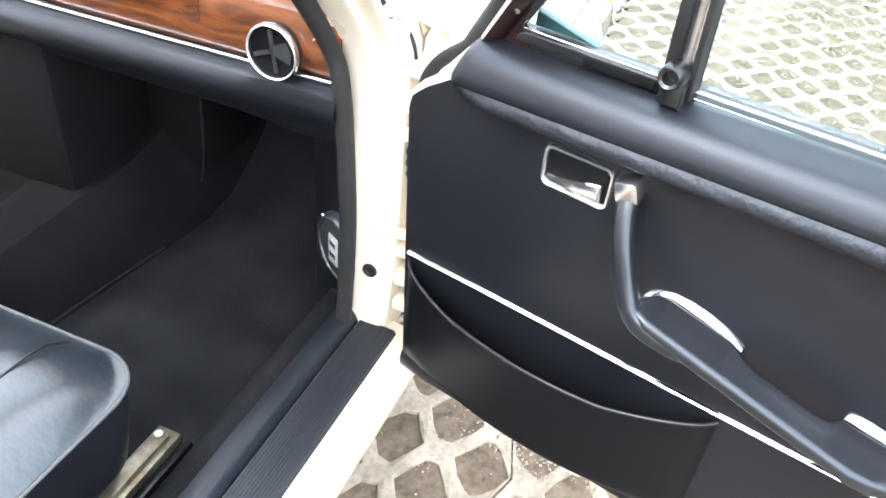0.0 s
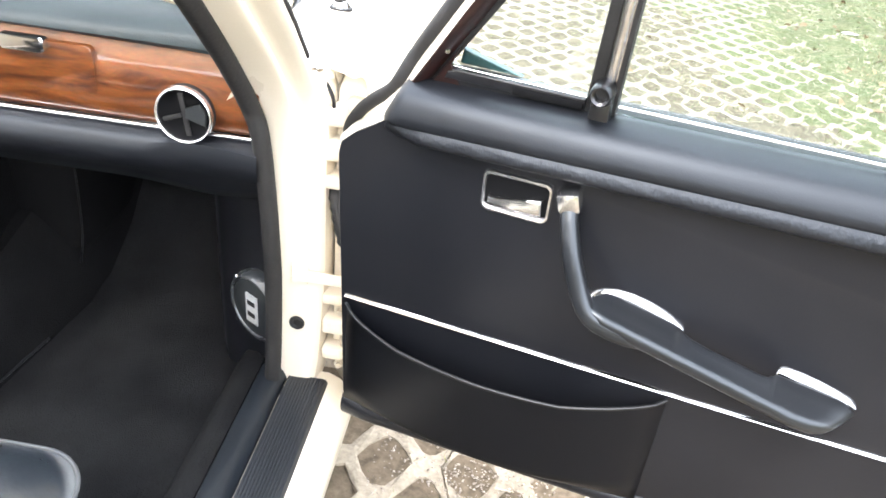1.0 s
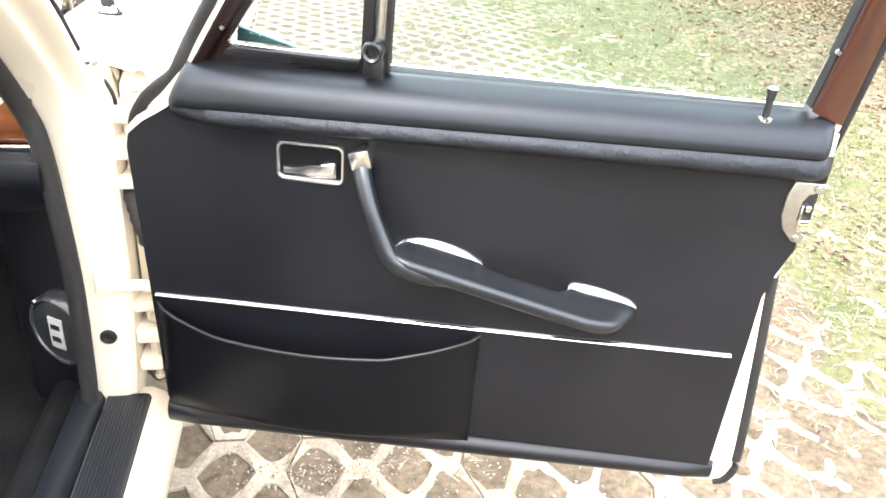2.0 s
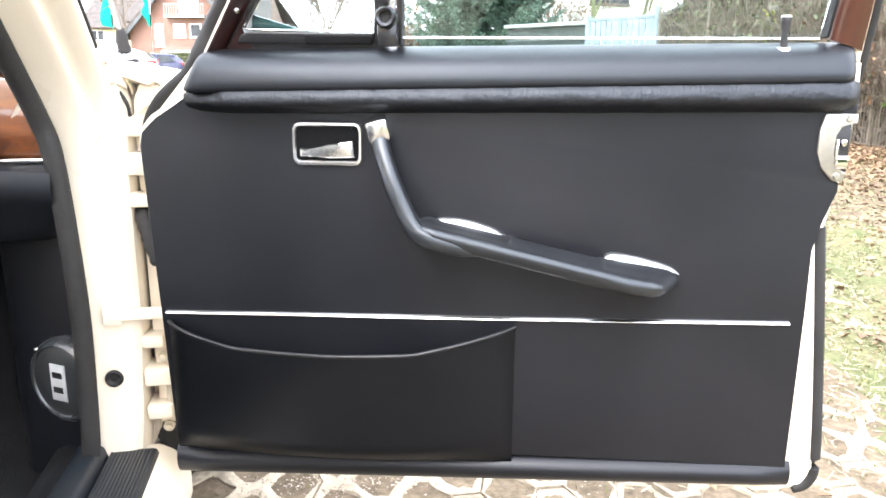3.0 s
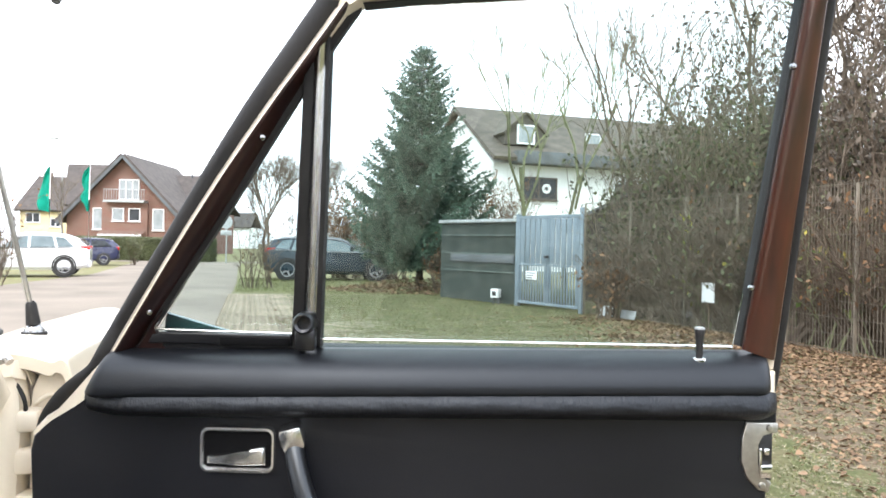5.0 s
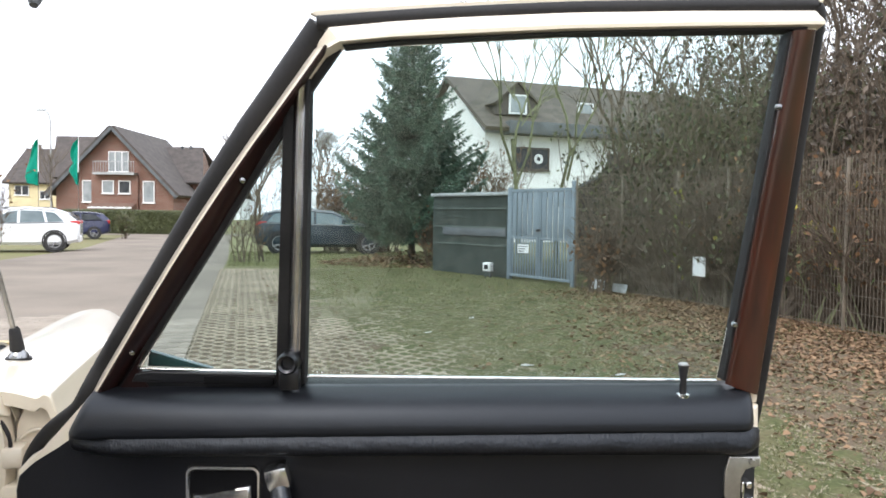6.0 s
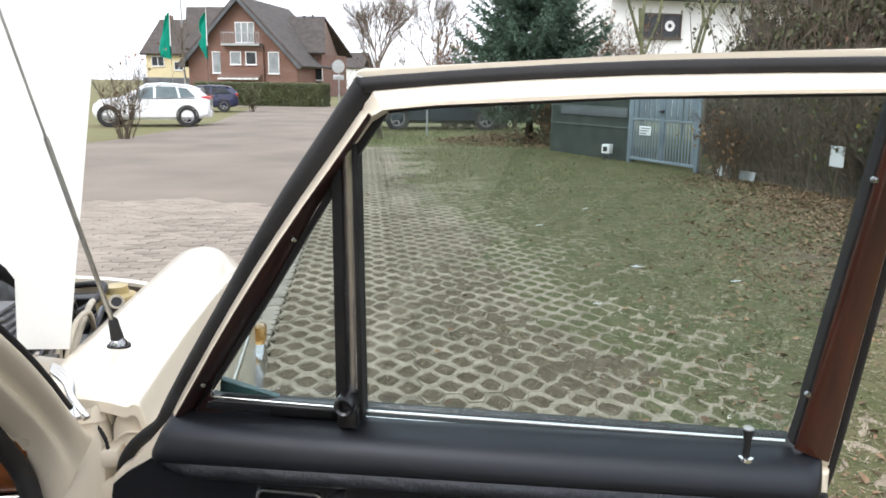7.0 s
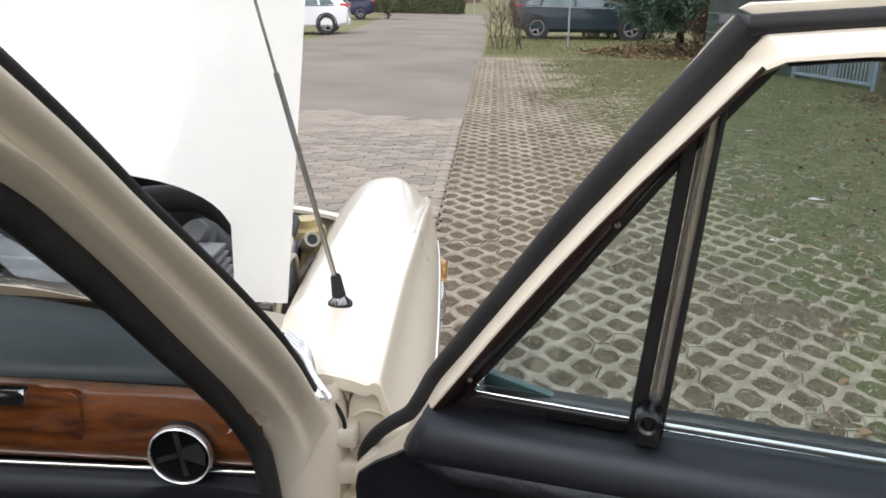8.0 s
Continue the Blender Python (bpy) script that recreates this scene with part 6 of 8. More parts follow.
def thicket(name, line, depth_, height, stems, leaves, seed, stem_mat, leaf_mat, label, category="shrub", lean=0.25, leaf=0.045, low=0.0, top_thin=1.0):
    """A row of bare stems with twigs and scattered leaves along a line of ground points."""
    rnd = random.Random(seed)
    bush = thing(name, Matrix.Identity(4), label, category)
    sv, sf, lv, lf = [], [], [], []

    def stick(a, b, r0, r1):
        t = (b - a).normalized()
        s = t.cross(Vector((0.31, 0.7, 0.2))).normalized()
        w = t.cross(s)
        k = len(sv)
        for p, r in ((a, r0), (b, r1)):
            for an in (0, 2.1, 4.2):
                sv.append(p + (s * math.cos(an) + w * math.sin(an)) * r)
        for i in range(3):
            j = (i + 1) % 3
            sf.append((k + i, k + j, k + 3 + j, k + 3 + i))

    nl = len(line) - 1
    tips = []
    for _ in range(stems):
        u = rnd.uniform(0, nl)
        i = min(int(u), nl - 1)
        a, b = Vector(line[i]), Vector(line[i + 1])
        g = a.lerp(b, u - i)
        nrm = Vector((b.y - a.y, -(b.x - a.x), 0)).normalized()
        p = g + nrm * rnd.uniform(0, depth_)
        h = height * rnd.uniform(0.45, 1.1)
        d = Vector((rnd.uniform(-lean, lean), rnd.uniform(-lean, lean), 1)).normalized()
        r = rnd.uniform(0.008, 0.022)
        segs = 4
        for k in range(segs):
            q = p + (d + Vector((rnd.uniform(-0.3, 0.3), rnd.uniform(-0.3, 0.3), 0))).normalized() * h / segs
            stick(p, q, r, r * 0.75)
            if k > 0:
                for _ in range(4):
                    e = (d * 0.6 + Vector((rnd.uniform(-1, 1), rnd.uniform(-1, 1), rnd.uniform(-0.2, 0.9)))).normalized()
                    l = rnd.uniform(0.2, 0.6)
                    p2 = p.lerp(q, rnd.random())
                    stick(p2, p2 + e * l, max(0.0045, r * 0.45), 0.0028)
                    p3 = p2 + e * l * 0.5
                    e2 = (e + Vector((rnd.uniform(-1, 1), rnd.uniform(-1, 1), rnd.uniform(-0.3, 0.8))) * 0.8).normalized()
                    stick(p3, p3 + e2 * l * 0.6, max(0.0035, r * 0.3), 0.0022)
                    tips += [p2 + e * l, p3 + e2 * l * 0.6, p2 + e * l * 0.6]
            p, r = q, r * 0.75
    for _ in range(leaves):
        c = rnd.choice(tips)
        if c.z < low:
            continue
        c = c + Vector((rnd.uniform(-0.09, 0.09), rnd.uniform(-0.09, 0.09), rnd.uniform(-0.1, 0.06)))
        n = Vector((rnd.uniform(-1, 1), rnd.uniform(-1, 1), rnd.uniform(-0.3, 1))).normalized()
        s = n.cross(Vector((rnd.uniform(-1, 1), rnd.uniform(-1, 1), 0.2))).normalized()
        w = n.cross(s)
        l = leaf * rnd.uniform(0.6, 1.3)
        k = len(lv)
        lv += [c - s * l, c + w * l * 0.55 + n * l * 0.1, c + s * l, c - w * l * 0.55 + n * l * 0.1]
        lf.append((k, k + 1, k + 2, k + 3))
    raw("stemwork", sv, sf, stem_mat, bush)
    if lf:
        raw("leaves", lv, lf, leaf_mat, bush)
    return bush


def roof_slab(bm, pts, t):
    """A sloping slab over four corner points."""
    a = [Vector(p) for p in pts]
    n = (a[1] - a[0]).cross(a[2] - a[0]).normalized()
    n = n if n.z > 0 else -n
    lo = [bm.verts.new(p) for p in a]
    hi = [bm.verts.new(p + n * t) for p in a]
    bm.faces.new(lo)
    bm.faces.new(hi[::-1])
    for i in range(4):
        bm.faces.new((lo[i], hi[i], hi[(i + 1) % 4], lo[(i + 1) % 4]))


# ---- fence, gate, green hut ----
FENCE = [(2.95, 12.35), (3.5, 11.4), (4.05, 10.3), (4.45, 9.4), (4.75, 8.5), (5.0, 7.4), (5.35, 6.0), (5.8, 4.4), (6.4, 2.4)]
fence = thing("mesh_fence", Matrix.Identity(4), "weathered steel mesh fence overgrown with bare vines", "fence")
for i in range(len(FENCE) - 1):
    a, b = Vector((*FENCE[i], 0)), Vector((*FENCE[i + 1], 0))
    d = (b - a)
    n = int(d.length / 0.05)
    H = 1.95
    v, f = [], []

    def wire(p, q, r):
        t = (q - p).normalized()
        s = t.cross(Vector((0.2, 0.9, 0.4))).normalized()
        w = t.cross(s)
        k = len(v)
        for c in (p, q):
            for an in (0, 2.1, 4.2):
                v.append(c + (s * math.cos(an) + w * math.sin(an)) * r)
        for j in range(3):
            f.append((k + j, k + (j + 1) % 3, k + 3 + (j + 1) % 3, k + 3 + j))

    for k in range(n + 1):
        p = a.lerp(b, k / n)
        wire(p + Vector((0, 0, 0.03)), p + Vector((0, 0, H)), 0.0034)
    for k in range(11):
        z = Vector((0, 0, 0.05 + (H - 0.08) * k / 10))
        wire(a + z, b + z, 0.0042)
    raw("mesh_panel", v, f, FENCE_WIRE, fence)
    bm = bmesh.new()
    box(bm, (a.x - 0.016, a.y - 0.016, -0.05), (a.x + 0.016, a.y + 0.016, H - 0.03), 0.004)
    part("post", bm, FENCE_WIRE, fence)

gate = thing("steel_gate", Matrix.Identity(4), "blue-grey sheet steel double gate, closed", "gate")
GA, GB = Vector((1.95, 13.9, 0)), Vector((2.92, 12.4, 0))
gd = (GB - GA).normalized()
gn = Vector((gd.y, -gd.x, 0))
GM = Matrix(((gd.x, gn.x, 0, GA.x), (gd.y, gn.y, 0, GA.y), (0, 0, 1, 0), (0, 0, 0, 1)))
GL = (GB - GA).length
for x in (0.0, GL):
    bm = bmesh.new()
    box(bm, (x - 0.04, -0.04, -0.05), (x + 0.04, 0.04, 1.86 if x else 1.78), 0.006, GM)
    part("gate_post", bm, GATE_PAINT, gate)
for x0, x1 in ((0.05, GL / 2 - 0.01), (GL / 2 + 0.01, GL - 0.05)):
    bm = bmesh.new()
    for lo, hi in (((x0, 0, 0.08), (x1, 0.04, 0.13)), ((x0, 0, 1.68), (x1, 0.04, 1.74)), ((x0, 0, 0.131), (x0 + 0.04, 0.04, 1.679)), ((x1 - 0.04, 0, 0.131), (x1, 0.04, 1.679)), ((x0 + 0.041, 0, 0.8), (x1 - 0.041, 0.04, 0.84))):
        box(bm, lo, hi, 0.003, GM)
    leaf_ = part("gate_leaf", bm, GATE_PAINT, gate)
    n = 5
    w = (x1 - x0 - 0.082) / n
    for k in range(n):
        bm = bmesh.new()
        xa = x0 + 0.041 + k * w
        box(bm, (xa + 0.014, 0.008, 0.842), (xa + w - 0.014, 0.034, 1.678), 0.008, GM)
        part("gate_sheet", bm, GATE_PAINT, leaf_)
        for q in range(2):
            bm = bmesh.new()
            xb = xa + w * (0.25 + 0.5 * q)
            box(bm, (xb - 0.015, 0.01, 0.132), (xb + 0.015, 0.03, 0.798), 0.003, GM)
            part("gate_bar", bm, GATE_PAINT, leaf_)
bm = bmesh.new()
box(bm, (GL / 2 - 0.05, 0.041, 0.95), (GL / 2 + 0.05, 0.08, 1.0), 0.01, GM)
part("gate_handle", bm, HARD_BLACK, gate)
bm = bmesh.new()
box(bm, (0.3, 0.042, 0.54), (0.62, 0.05, 0.70), 0.002, GM)
sign = tagged(part("gate_sign", bm, PAPER), "small white sign board on the gate", "sign")
for k in range(3):
    bm = bmesh.new()
    box(bm, (0.33, 0.051, 0.655 - 0.045 * k), (0.59 - 0.05 * k, 0.053, 0.672 - 0.045 * k), 0, GM)
    part("text_bar", bm, GREY_PLASTIC, sign)

hut = thing("net_covered_hut", Matrix.Identity(4), "low hut clad in dark green shade net", "shed")
HA_, HB_ = Vector((0.47, 15.9, 0)), Vector((1.93, 14.0, 0))
hd = (HB_ - HA_).normalized()
hn = Vector((hd.y, -hd.x, 0))
HM = Matrix(((hd.x, hn.x, 0, HA_.x), (hd.y, hn.y, 0, HA_.y), (0, 0, 1, 0), (0, 0, 0, 1)))
HL = (HB_ - HA_).length
bm = bmesh.new()
rows = []
for k in range(25):
    x = HL * k / 24
    rows.append([(x, 0.012 * noise.noise((x * 4, z * 3, 1)), z) for z in (0.02, 0.3, 0.6, 0.9, 1.2, 1.5, 1.62)])
loft(bm, rows)
bmesh.ops.solidify(bm, geom=bm.faces[:], thickness=0.015)
bmesh.ops.transform(bm, matrix=HM, verts=bm.verts)
part("net_wall", bm, NET, hut, "dark green shade net wall")
bm = bmesh.new()
box(bm, (-0.02, -1.6, 0), (-0.005, 0.0, 1.6), 0.002, HM)
part("side_wall", bm, NET, hut)
bm = bmesh.new()
box(bm, (-0.06, -1.7, 1.63), (HL + 0.02, 0.06, 1.70), 0.008, HM)
part("roof_sheet", bm, GALV, hut, "pale flat roof sheet")
for z in (0.62, 0.98, 1.36):
    bm = bmesh.new()
    box(bm, (0.0, 0.016, z), (HL, 0.03, z + 0.03), 0.002, HM)
    part("rail", bm, NET, hut)
bm = bmesh.new()
box(bm, (0.35, 0.02, 0.82), (HL - 0.05, 0.03, 0.98), 0.002, HM)
part("pale_strip", bm, SLATE, hut)

shed = thing("garden_shed", pose(5.3, 15.6, 0, 0, 0, -8), "dark felt-roofed garden shed behind the thicket", "shed")
bm = bmesh.new()
prism(bm, [(-1.7, -0.05), (1.7, -0.05), (1.7, 1.85), (0.0, 2.72), (-1.7, 1.85)], lambda u, v, d: (u, d, v), 0.0, 3.2)
part("shed_wall", bm, MATT_BOARD_WOOD, shed)
bm = bmesh.new()
for sg in (-1, 1):
    roof_slab(bm, [(0, -0.25, 2.74), (sg * 1.95, -0.25, 1.74), (sg * 1.95, 3.4, 1.74), (0, 3.4, 2.74)], 0.05)
part("shed_roof", bm, SLATE, shed, "dark grey roofing felt")
garden = thing("garden_wall", pose(7.3, 12.9, 0, 0, 0, -42), "low white rendered garden wall behind the thicket", "wall")
bm = bmesh.new()
box(bm, (-1.6, -0.1, -0.05), (1.6, 0.1, 1.0), 0.01)
part("wall_body", bm, RENDER_WHITE, garden)
bm = bmesh.new()
box(bm, (-1.65, -0.14, 1.003), (1.65, 0.14, 1.06), 0.01)
part("coping", bm, SLATE, garden)

# papers and litter by the fence
def plate(name, c, w, h, yaw, label, category, material=PAPER, t=0.006, tilt=0):
    bm = bmesh.new()
    box(bm, (-w / 2, -t / 2, -h / 2), (w / 2, t / 2, h / 2), 0.001, pose(*c, tilt, 0, yaw))
    return tagged(part(name, bm, material), label, category)


plate("paper_notice", (4.1, 9.45, 0.58), 0.225, 0.265, -63, "white paper notice on a thin stake by the fence", "notice")
plate("board", (3.22, 11.72, 0.12), 0.30, 0.17, -58, "white board leaning at the fence's foot", "board", tilt=-14)
plate("board", (3.47, 11.3, 0.10), 0.34, 0.14, -62, "grey board leaning at the fence's foot", "board", GALV, tilt=-14)
stake = part("stake", box(bmesh.new(), (4.112, 9.458, -0.05), (4.124, 9.47, 0.66), 0.002), STEMS)
tagged(stake, "thin wooden stake behind the paper notice", "stake")
box_ = thing("ground_lamp_box", Matrix.Translation((1.555, 14.2, 0)) @ pose(0, 0, 0, 0, 0, -40), "small white box lamp on the grass", "lamp")
bm = bmesh.new()
box(bm, (-0.085, -0.065, 0.14), (0.085, 0.065, 0.31), 0.008)
part("case", bm, PAPER, box_)
bm = bmesh.new()
box(bm, (-0.047, -0.073, 0.18), (0.047, -0.066, 0.27), 0.004)
part("lens", bm, HARD_BLACK, box_)
for sx in (-0.06, 0.06):
    bm = bmesh.new()
    box(bm, (sx - 0.012, -0.012, -0.03), (sx + 0.012, 0.012, 0.14), 0.002)
    part("foot", bm, GREY_PLASTIC, box_)

# vines on the fence, shrubs behind it, bare trees
behind = [(p[0] + 0.25, p[1] + 0.12, 0) for p in FENCE]
thicket("fence_vines", [(p[0] + 0.2, p[1] + 0.1, 0) for p in behind[3:]], 0.14, 1.95, 380, 2400, 11, STEMS, BROWN_LEAVES, "tangle of bare brown vines on the fence", lean=0.75, leaf=0.036)
thicket("fence_vines", behind[1:5], 0.14, 1.8, 200, 1500, 46, TWIG, MIXED, "tangle of bare grey vines on the fence", lean=0.7, leaf=0.036)
thicket("bramble", behind[2:], 0.1, 1.7, 60, 420, 44, GREEN_STEM, BRAMBLE, "green and yellow bramble shoots on the fence", lean=0.5, leaf=0.05)
thicket("hedge_thicket", [(p[0] + 0.7, p[1] + 0.35, 0) for p in FENCE[:5]], -1.6, 3.9, 460, 9000, 12, TWIG, MIXED, "half-bare thicket with thin olive leaves behind the fence", low=0.5, leaf=0.042, lean=0.4)
thicket("hedge_thicket", [(p[0] + 0.7, p[1] + 0.35, 0) for p in FENCE[3:]], -2.2, 3.5, 430, 15000, 13, STEMS, AUTUMN, "brown withered thicket behind the fence", low=0.3, leaf=0.046, lean=0.45)
thicket("hedge_thicket", [(p[0] + 1.9, p[1] + 1.4, 0) for p in FENCE], -2.6, 6.2, 640, 21000, 14, TWIG, AUTUMN, "tall thin thicket of brown-leaved twigs behind the fence", low=1.4, leaf=0.05, lean=0.38)
thicket("dark_bush", [(3.3, 12.9, 0), (3.9, 11.8, 0), (4.5, 10.7, 0), (4.9, 9.8, 0), (5.3, 8.6, 0)], -1.6, 2.9, 420, 19000, 15, TWIG, MIXED, "dense dark bush behind the gate", low=0.1, leaf=0.046)
bare_tree("young_tree", (2.75, 19.6, 0), 8.4, 21, GREEN_STEM, "slim bare young tree with mossy bark", 0.5, 4, 0.07)
bare_tree("young_tree", (3.6, 18.6, 0), 7.6, 22, GREEN_STEM, "slim bare young tree with mossy bark", 0.45, 4, 0.06)
bare_tree("bare_tree", (5.1, 14.2, 0), 7.8, 23, TWIG, "bare tree with thin crooked twigs", 0.6, 5, 0.07)
bare_tree("bare_tree", (6.6, 10.6, 0), 6.8, 24, TWIG, "bare tree with thin crooked twigs", 0.6, 5, 0.08)
bare_tree("bare_tree", (8.2, 8.4, 0), 7.4, 25, STEMS, "bare tree with thin crooked twigs", 0.6, 5, 0.08)
bare_tree("bare_tree", (5.9, 12.3, 0), 8.2, 35, TWIG, "bare tree with thin crooked twigs", 0.6, 5, 0.07)
bare_tree("bare_tree", (7.4, 9.2, 0), 7.8, 36, STEMS, "bare tree with thin crooked twigs", 0.6, 5, 0.08)
bare_tree("bare_tree", (4.6, 16.4, 0), 8.0, 29, TWIG, "bare tree with thin crooked twigs", 0.6, 5, 0.06)
bare_tree("bare_tree", (-8.9, 39.5, 0), 6.3, 26, STEMS, "leafless tree far down the road", 0.6, 5, 0.07, 4)
bare_tree("bare_tree", (-10.6, 47.0, 0), 7.6, 27, TWIG, "leafless tree far down the road", 0.6, 5, 0.09, 4)
bare_tree("bare_tree", (-6.2, 44.0, 0), 6.6, 45, TWIG, "leafless tree far down the road", 0.62, 5, 0.08, 4)
bare_tree("bare_tree", (-25.5, 52.0, 0), 6.0, 28, TWIG, "distant bare tree beside the brick house", 0.65, 5, 0.06)
thicket("brown_beech_bush", [(-3.4, 24.6, 0), (-2.2, 24.0, 0), (-1.2, 23.4, 0)], -1.2, 2.9, 160, 3600, 16, STEMS, BROWN_LEAVES, "dense brown beech bush beside the spruce", leaf=0.06)
thicket("brown_beech_bush", [(1.2, 22.6, 0), (2.3, 21.4, 0)], -1.0, 3.4, 90, 1500, 17, STEMS, BROWN_LEAVES, "brown bush between spruce and white house", leaf=0.05)
thicket("low_brown_bush", [(0.3, 17.2, 0), (0.75, 16.8, 0)], -0.5, 1.3, 60, 700, 18, STEMS, BROWN_LEAVES, "low rusty bush at the spruce's foot", leaf=0.05)
thicket("rust_bush", [(3.15, 11.75, 0), (3.4, 11.35, 0)], 0.3, 0.9, 26, 300, 30, STEMS, BROWN_LEAVES, "small rust-coloured bush at the fence", leaf=0.045)
thicket("bare_shrub", [(-4.25, 17.7, 0), (-3.8, 18.0, 0), (-3.45, 18.25, 0)], -0.5, 1.7, 15, 40, 19, STEMS, BROWN_LEAVES, "bare upright shrub at the road's edge", lean=0.12)
thicket("bare_shrub", [(-9.75, 16.3, 0), (-9.45, 16.5, 0)], -0.5, 2.2, 24, 60, 20, STEMS, BROWN_LEAVES, "bare knotty shrub at the road's edge", lean=0.16)
thicket("distant_woods", [(-14, 60, 0), (-6, 62, 0), (4, 60, 0), (14, 56, 0), (26, 48, 0)], -5, 7.5, 420, 900, 31, TWIG, BROWN_LEAVES, "distant line of bare winter trees", "woods", leaf=0.12)
thicket("distant_woods", [(9, 22, 0), (13, 15, 0), (15, 6, 0), (15, -4, 0)], -4, 6.5, 300, 2600, 32, TWIG, LEAVES, "bare winter trees behind the fence", "woods", leaf=0.08, low=1.0)

# ---- houses ----
def window(parent, x, z, w, h, y, pane_mat=PANE, bars=1, sill=True, frame_mat=None):
    bm = bmesh.new()
    t = 0.07
    for lo, hi in (((x - w / 2, y - 0.05, z), (x + w / 2, y + 0.05, z + t)), ((x - w / 2, y - 0.05, z + h - t), (x + w / 2, y + 0.05, z + h)), ((x - w / 2, y - 0.05, z + t), (x - w / 2 + t, y + 0.05, z + h - t)), ((x + w / 2 - t, y - 0.05, z + t), (x + w / 2, y + 0.05, z + h - t))):
        box(bm, lo, hi)
    for k in range(1, bars + 1):
        xx = x - w / 2 + w * k / (bars + 1)
        box(bm, (xx - 0.04, y - 0.045, z + t), (xx + 0.04, y + 0.05, z + h - t))
    win = part("window", bm, frame_mat or UPVC, parent)
    bm = bmesh.new()
    box(bm, (x - w / 2 + t, y - 0.005, z + t), (x + w / 2 - t, y + 0.015, z + h - t))
    part("pane", bm, pane_mat, win)
    if sill:
        bm = bmesh.new()
        box(bm, (x - w / 2 - 0.06, y - 0.12, z - 0.06), (x + w / 2 + 0.06, y + 0.02, z - 0.005))
        part("sill", bm, frame_mat or UPVC, win)
    return win


# brick house with a gable, balcony and cross wing
house = thing("brick_house", pose(-25.4, 61.5, 0), "red brick house with a steep gable and dark tiles", "house")
E_, R_ = 2.6, 8.15
bm = bmesh.new()
prism(bm, [(-4.7, -0.2), (4.7, -0.2), (4.7, E_ + 0.4), (0, R_ - 0.35), (-4.7, E_ + 0.4)], lambda u, v, d: (u, d, v), 0, 11)
part("gable_wall", bm, BRICK, house)
bm = bmesh.new()
box(bm, (-6.7, 5.0, -0.2), (5.3, 13, 3.7))
part("wing_wall", bm, BRICK, house)
bm = bmesh.new()
for s in (-1, 1):
    roof_slab(bm, [(0, -0.7, R_ - 0.3), (s * 5.25, -0.7, E_ - 0.22), (s * 5.25, 11.5, E_ - 0.22), (0, 11.5, R_ - 0.3)], 0.24)
part("gable_roof", bm, ROOF, house)
bm = bmesh.new()
for y0 in (4.4, 13.6):
    roof_slab(bm, [(0.0, y0, 3.6), (5.8, y0, 3.6), (4.4, 9.0, 7.0), (0.0, 9.0, 7.0)], 0.2)
part("wing_roof", bm, ROOF, house)
bm = bmesh.new()
for y0 in (4.4, 13.6):
    roof_slab(bm, [(-7.1, y0, 3.9), (0.0, y0, 3.9), (0.0, 9.0, 7.85), (-9.0, 9.0, 7.85)], 0.2)
part("wing_roof", bm, ROOF, house)
bm = bmesh.new()
for s in (-1, 1):
    sweep(bm, [(0, -0.72, R_ - 0.35), (s * 5.2, -0.72, E_ - 0.28)], (0.03, 0.14), 6)
part("verge_board", bm, SLATE, house)
window(house, 0.35, 4.35, 1.65, 1.65, -0.03, PANE_LIGHT, 2)
bm = bmesh.new()
for k in range(17):
    x = -1.35 + k * 0.2
    box(bm, (x - 0.015, -0.85, 4.3), (x + 0.015, -0.82, 5.1))
box(bm, (-1.4, -0.87, 5.1), (1.9, -0.8, 5.16))
box(bm, (-1.4, -0.9, 4.1), (1.9, 0, 4.28))
part("balcony", bm, GALV, house, "small grey balcony")
window(house, -0.4, 2.6, 0.95, 1.05, -0.31, PANE_LIGHT, 0)
window(house, 0.92, 2.6, 0.95, 1.05, -0.31, PANE, 0)
window(house, 2.75, 1.9, 0.95, 1.75, -0.03, PANE_LIGHT, 0)
window(house, -2.1, 1.9, 0.95, 1.75, -0.03, PANE_LIGHT, 0)
bm = bmesh.new()
box(bm, (-1.75, -0.28, -0.2), (1.95, 0.0, 4.1), 0.01)
part("bay_wall", bm, BRICK, house)
bm = bmesh.new()
for k in range(14):
    box(bm, (-1.75 + k * 0.25, -1.0, 1.4), (-1.53 + k * 0.25, -0.95, 1.52 + 0.03 * (k % 2)))
part("awning", bm, UPVC, house, "white awning valance")
bm = bmesh.new()
roof_slab(bm, [(-1.8, -0.99, 1.53), (1.8, -0.99, 1.53), (1.8, -0.28, 1.8), (-1.8, -0.28, 1.8)], 0.03)
part("awning_cloth", bm, BRICK_CLOTH, house, "faded brown awning cloth")
for x, z in ((2.6, 7.55), (3.4, 7.6)):
    bm = bmesh.new()
    lathe(bm, [(0.09, 0.0), (0.09, 0.55), (0.14, 0.57), (0.14, 0.65), (0, 0.66)], pose(x, 8.6, z - 1.0), 10)
    part("flue_pipe", bm, SLATE, house)
bm = bmesh.new()
prism(bm, [(5.0, 3.6), (13.0, 3.6), (9.0, 6.7)], lambda u, v, w: (w, u, v), 3.6, 4.5)
part("wing_gable", bm, BRICK, house)
window(house, 4.95, 1.4, 0.8, 1.2, 4.97, PANE, 0)

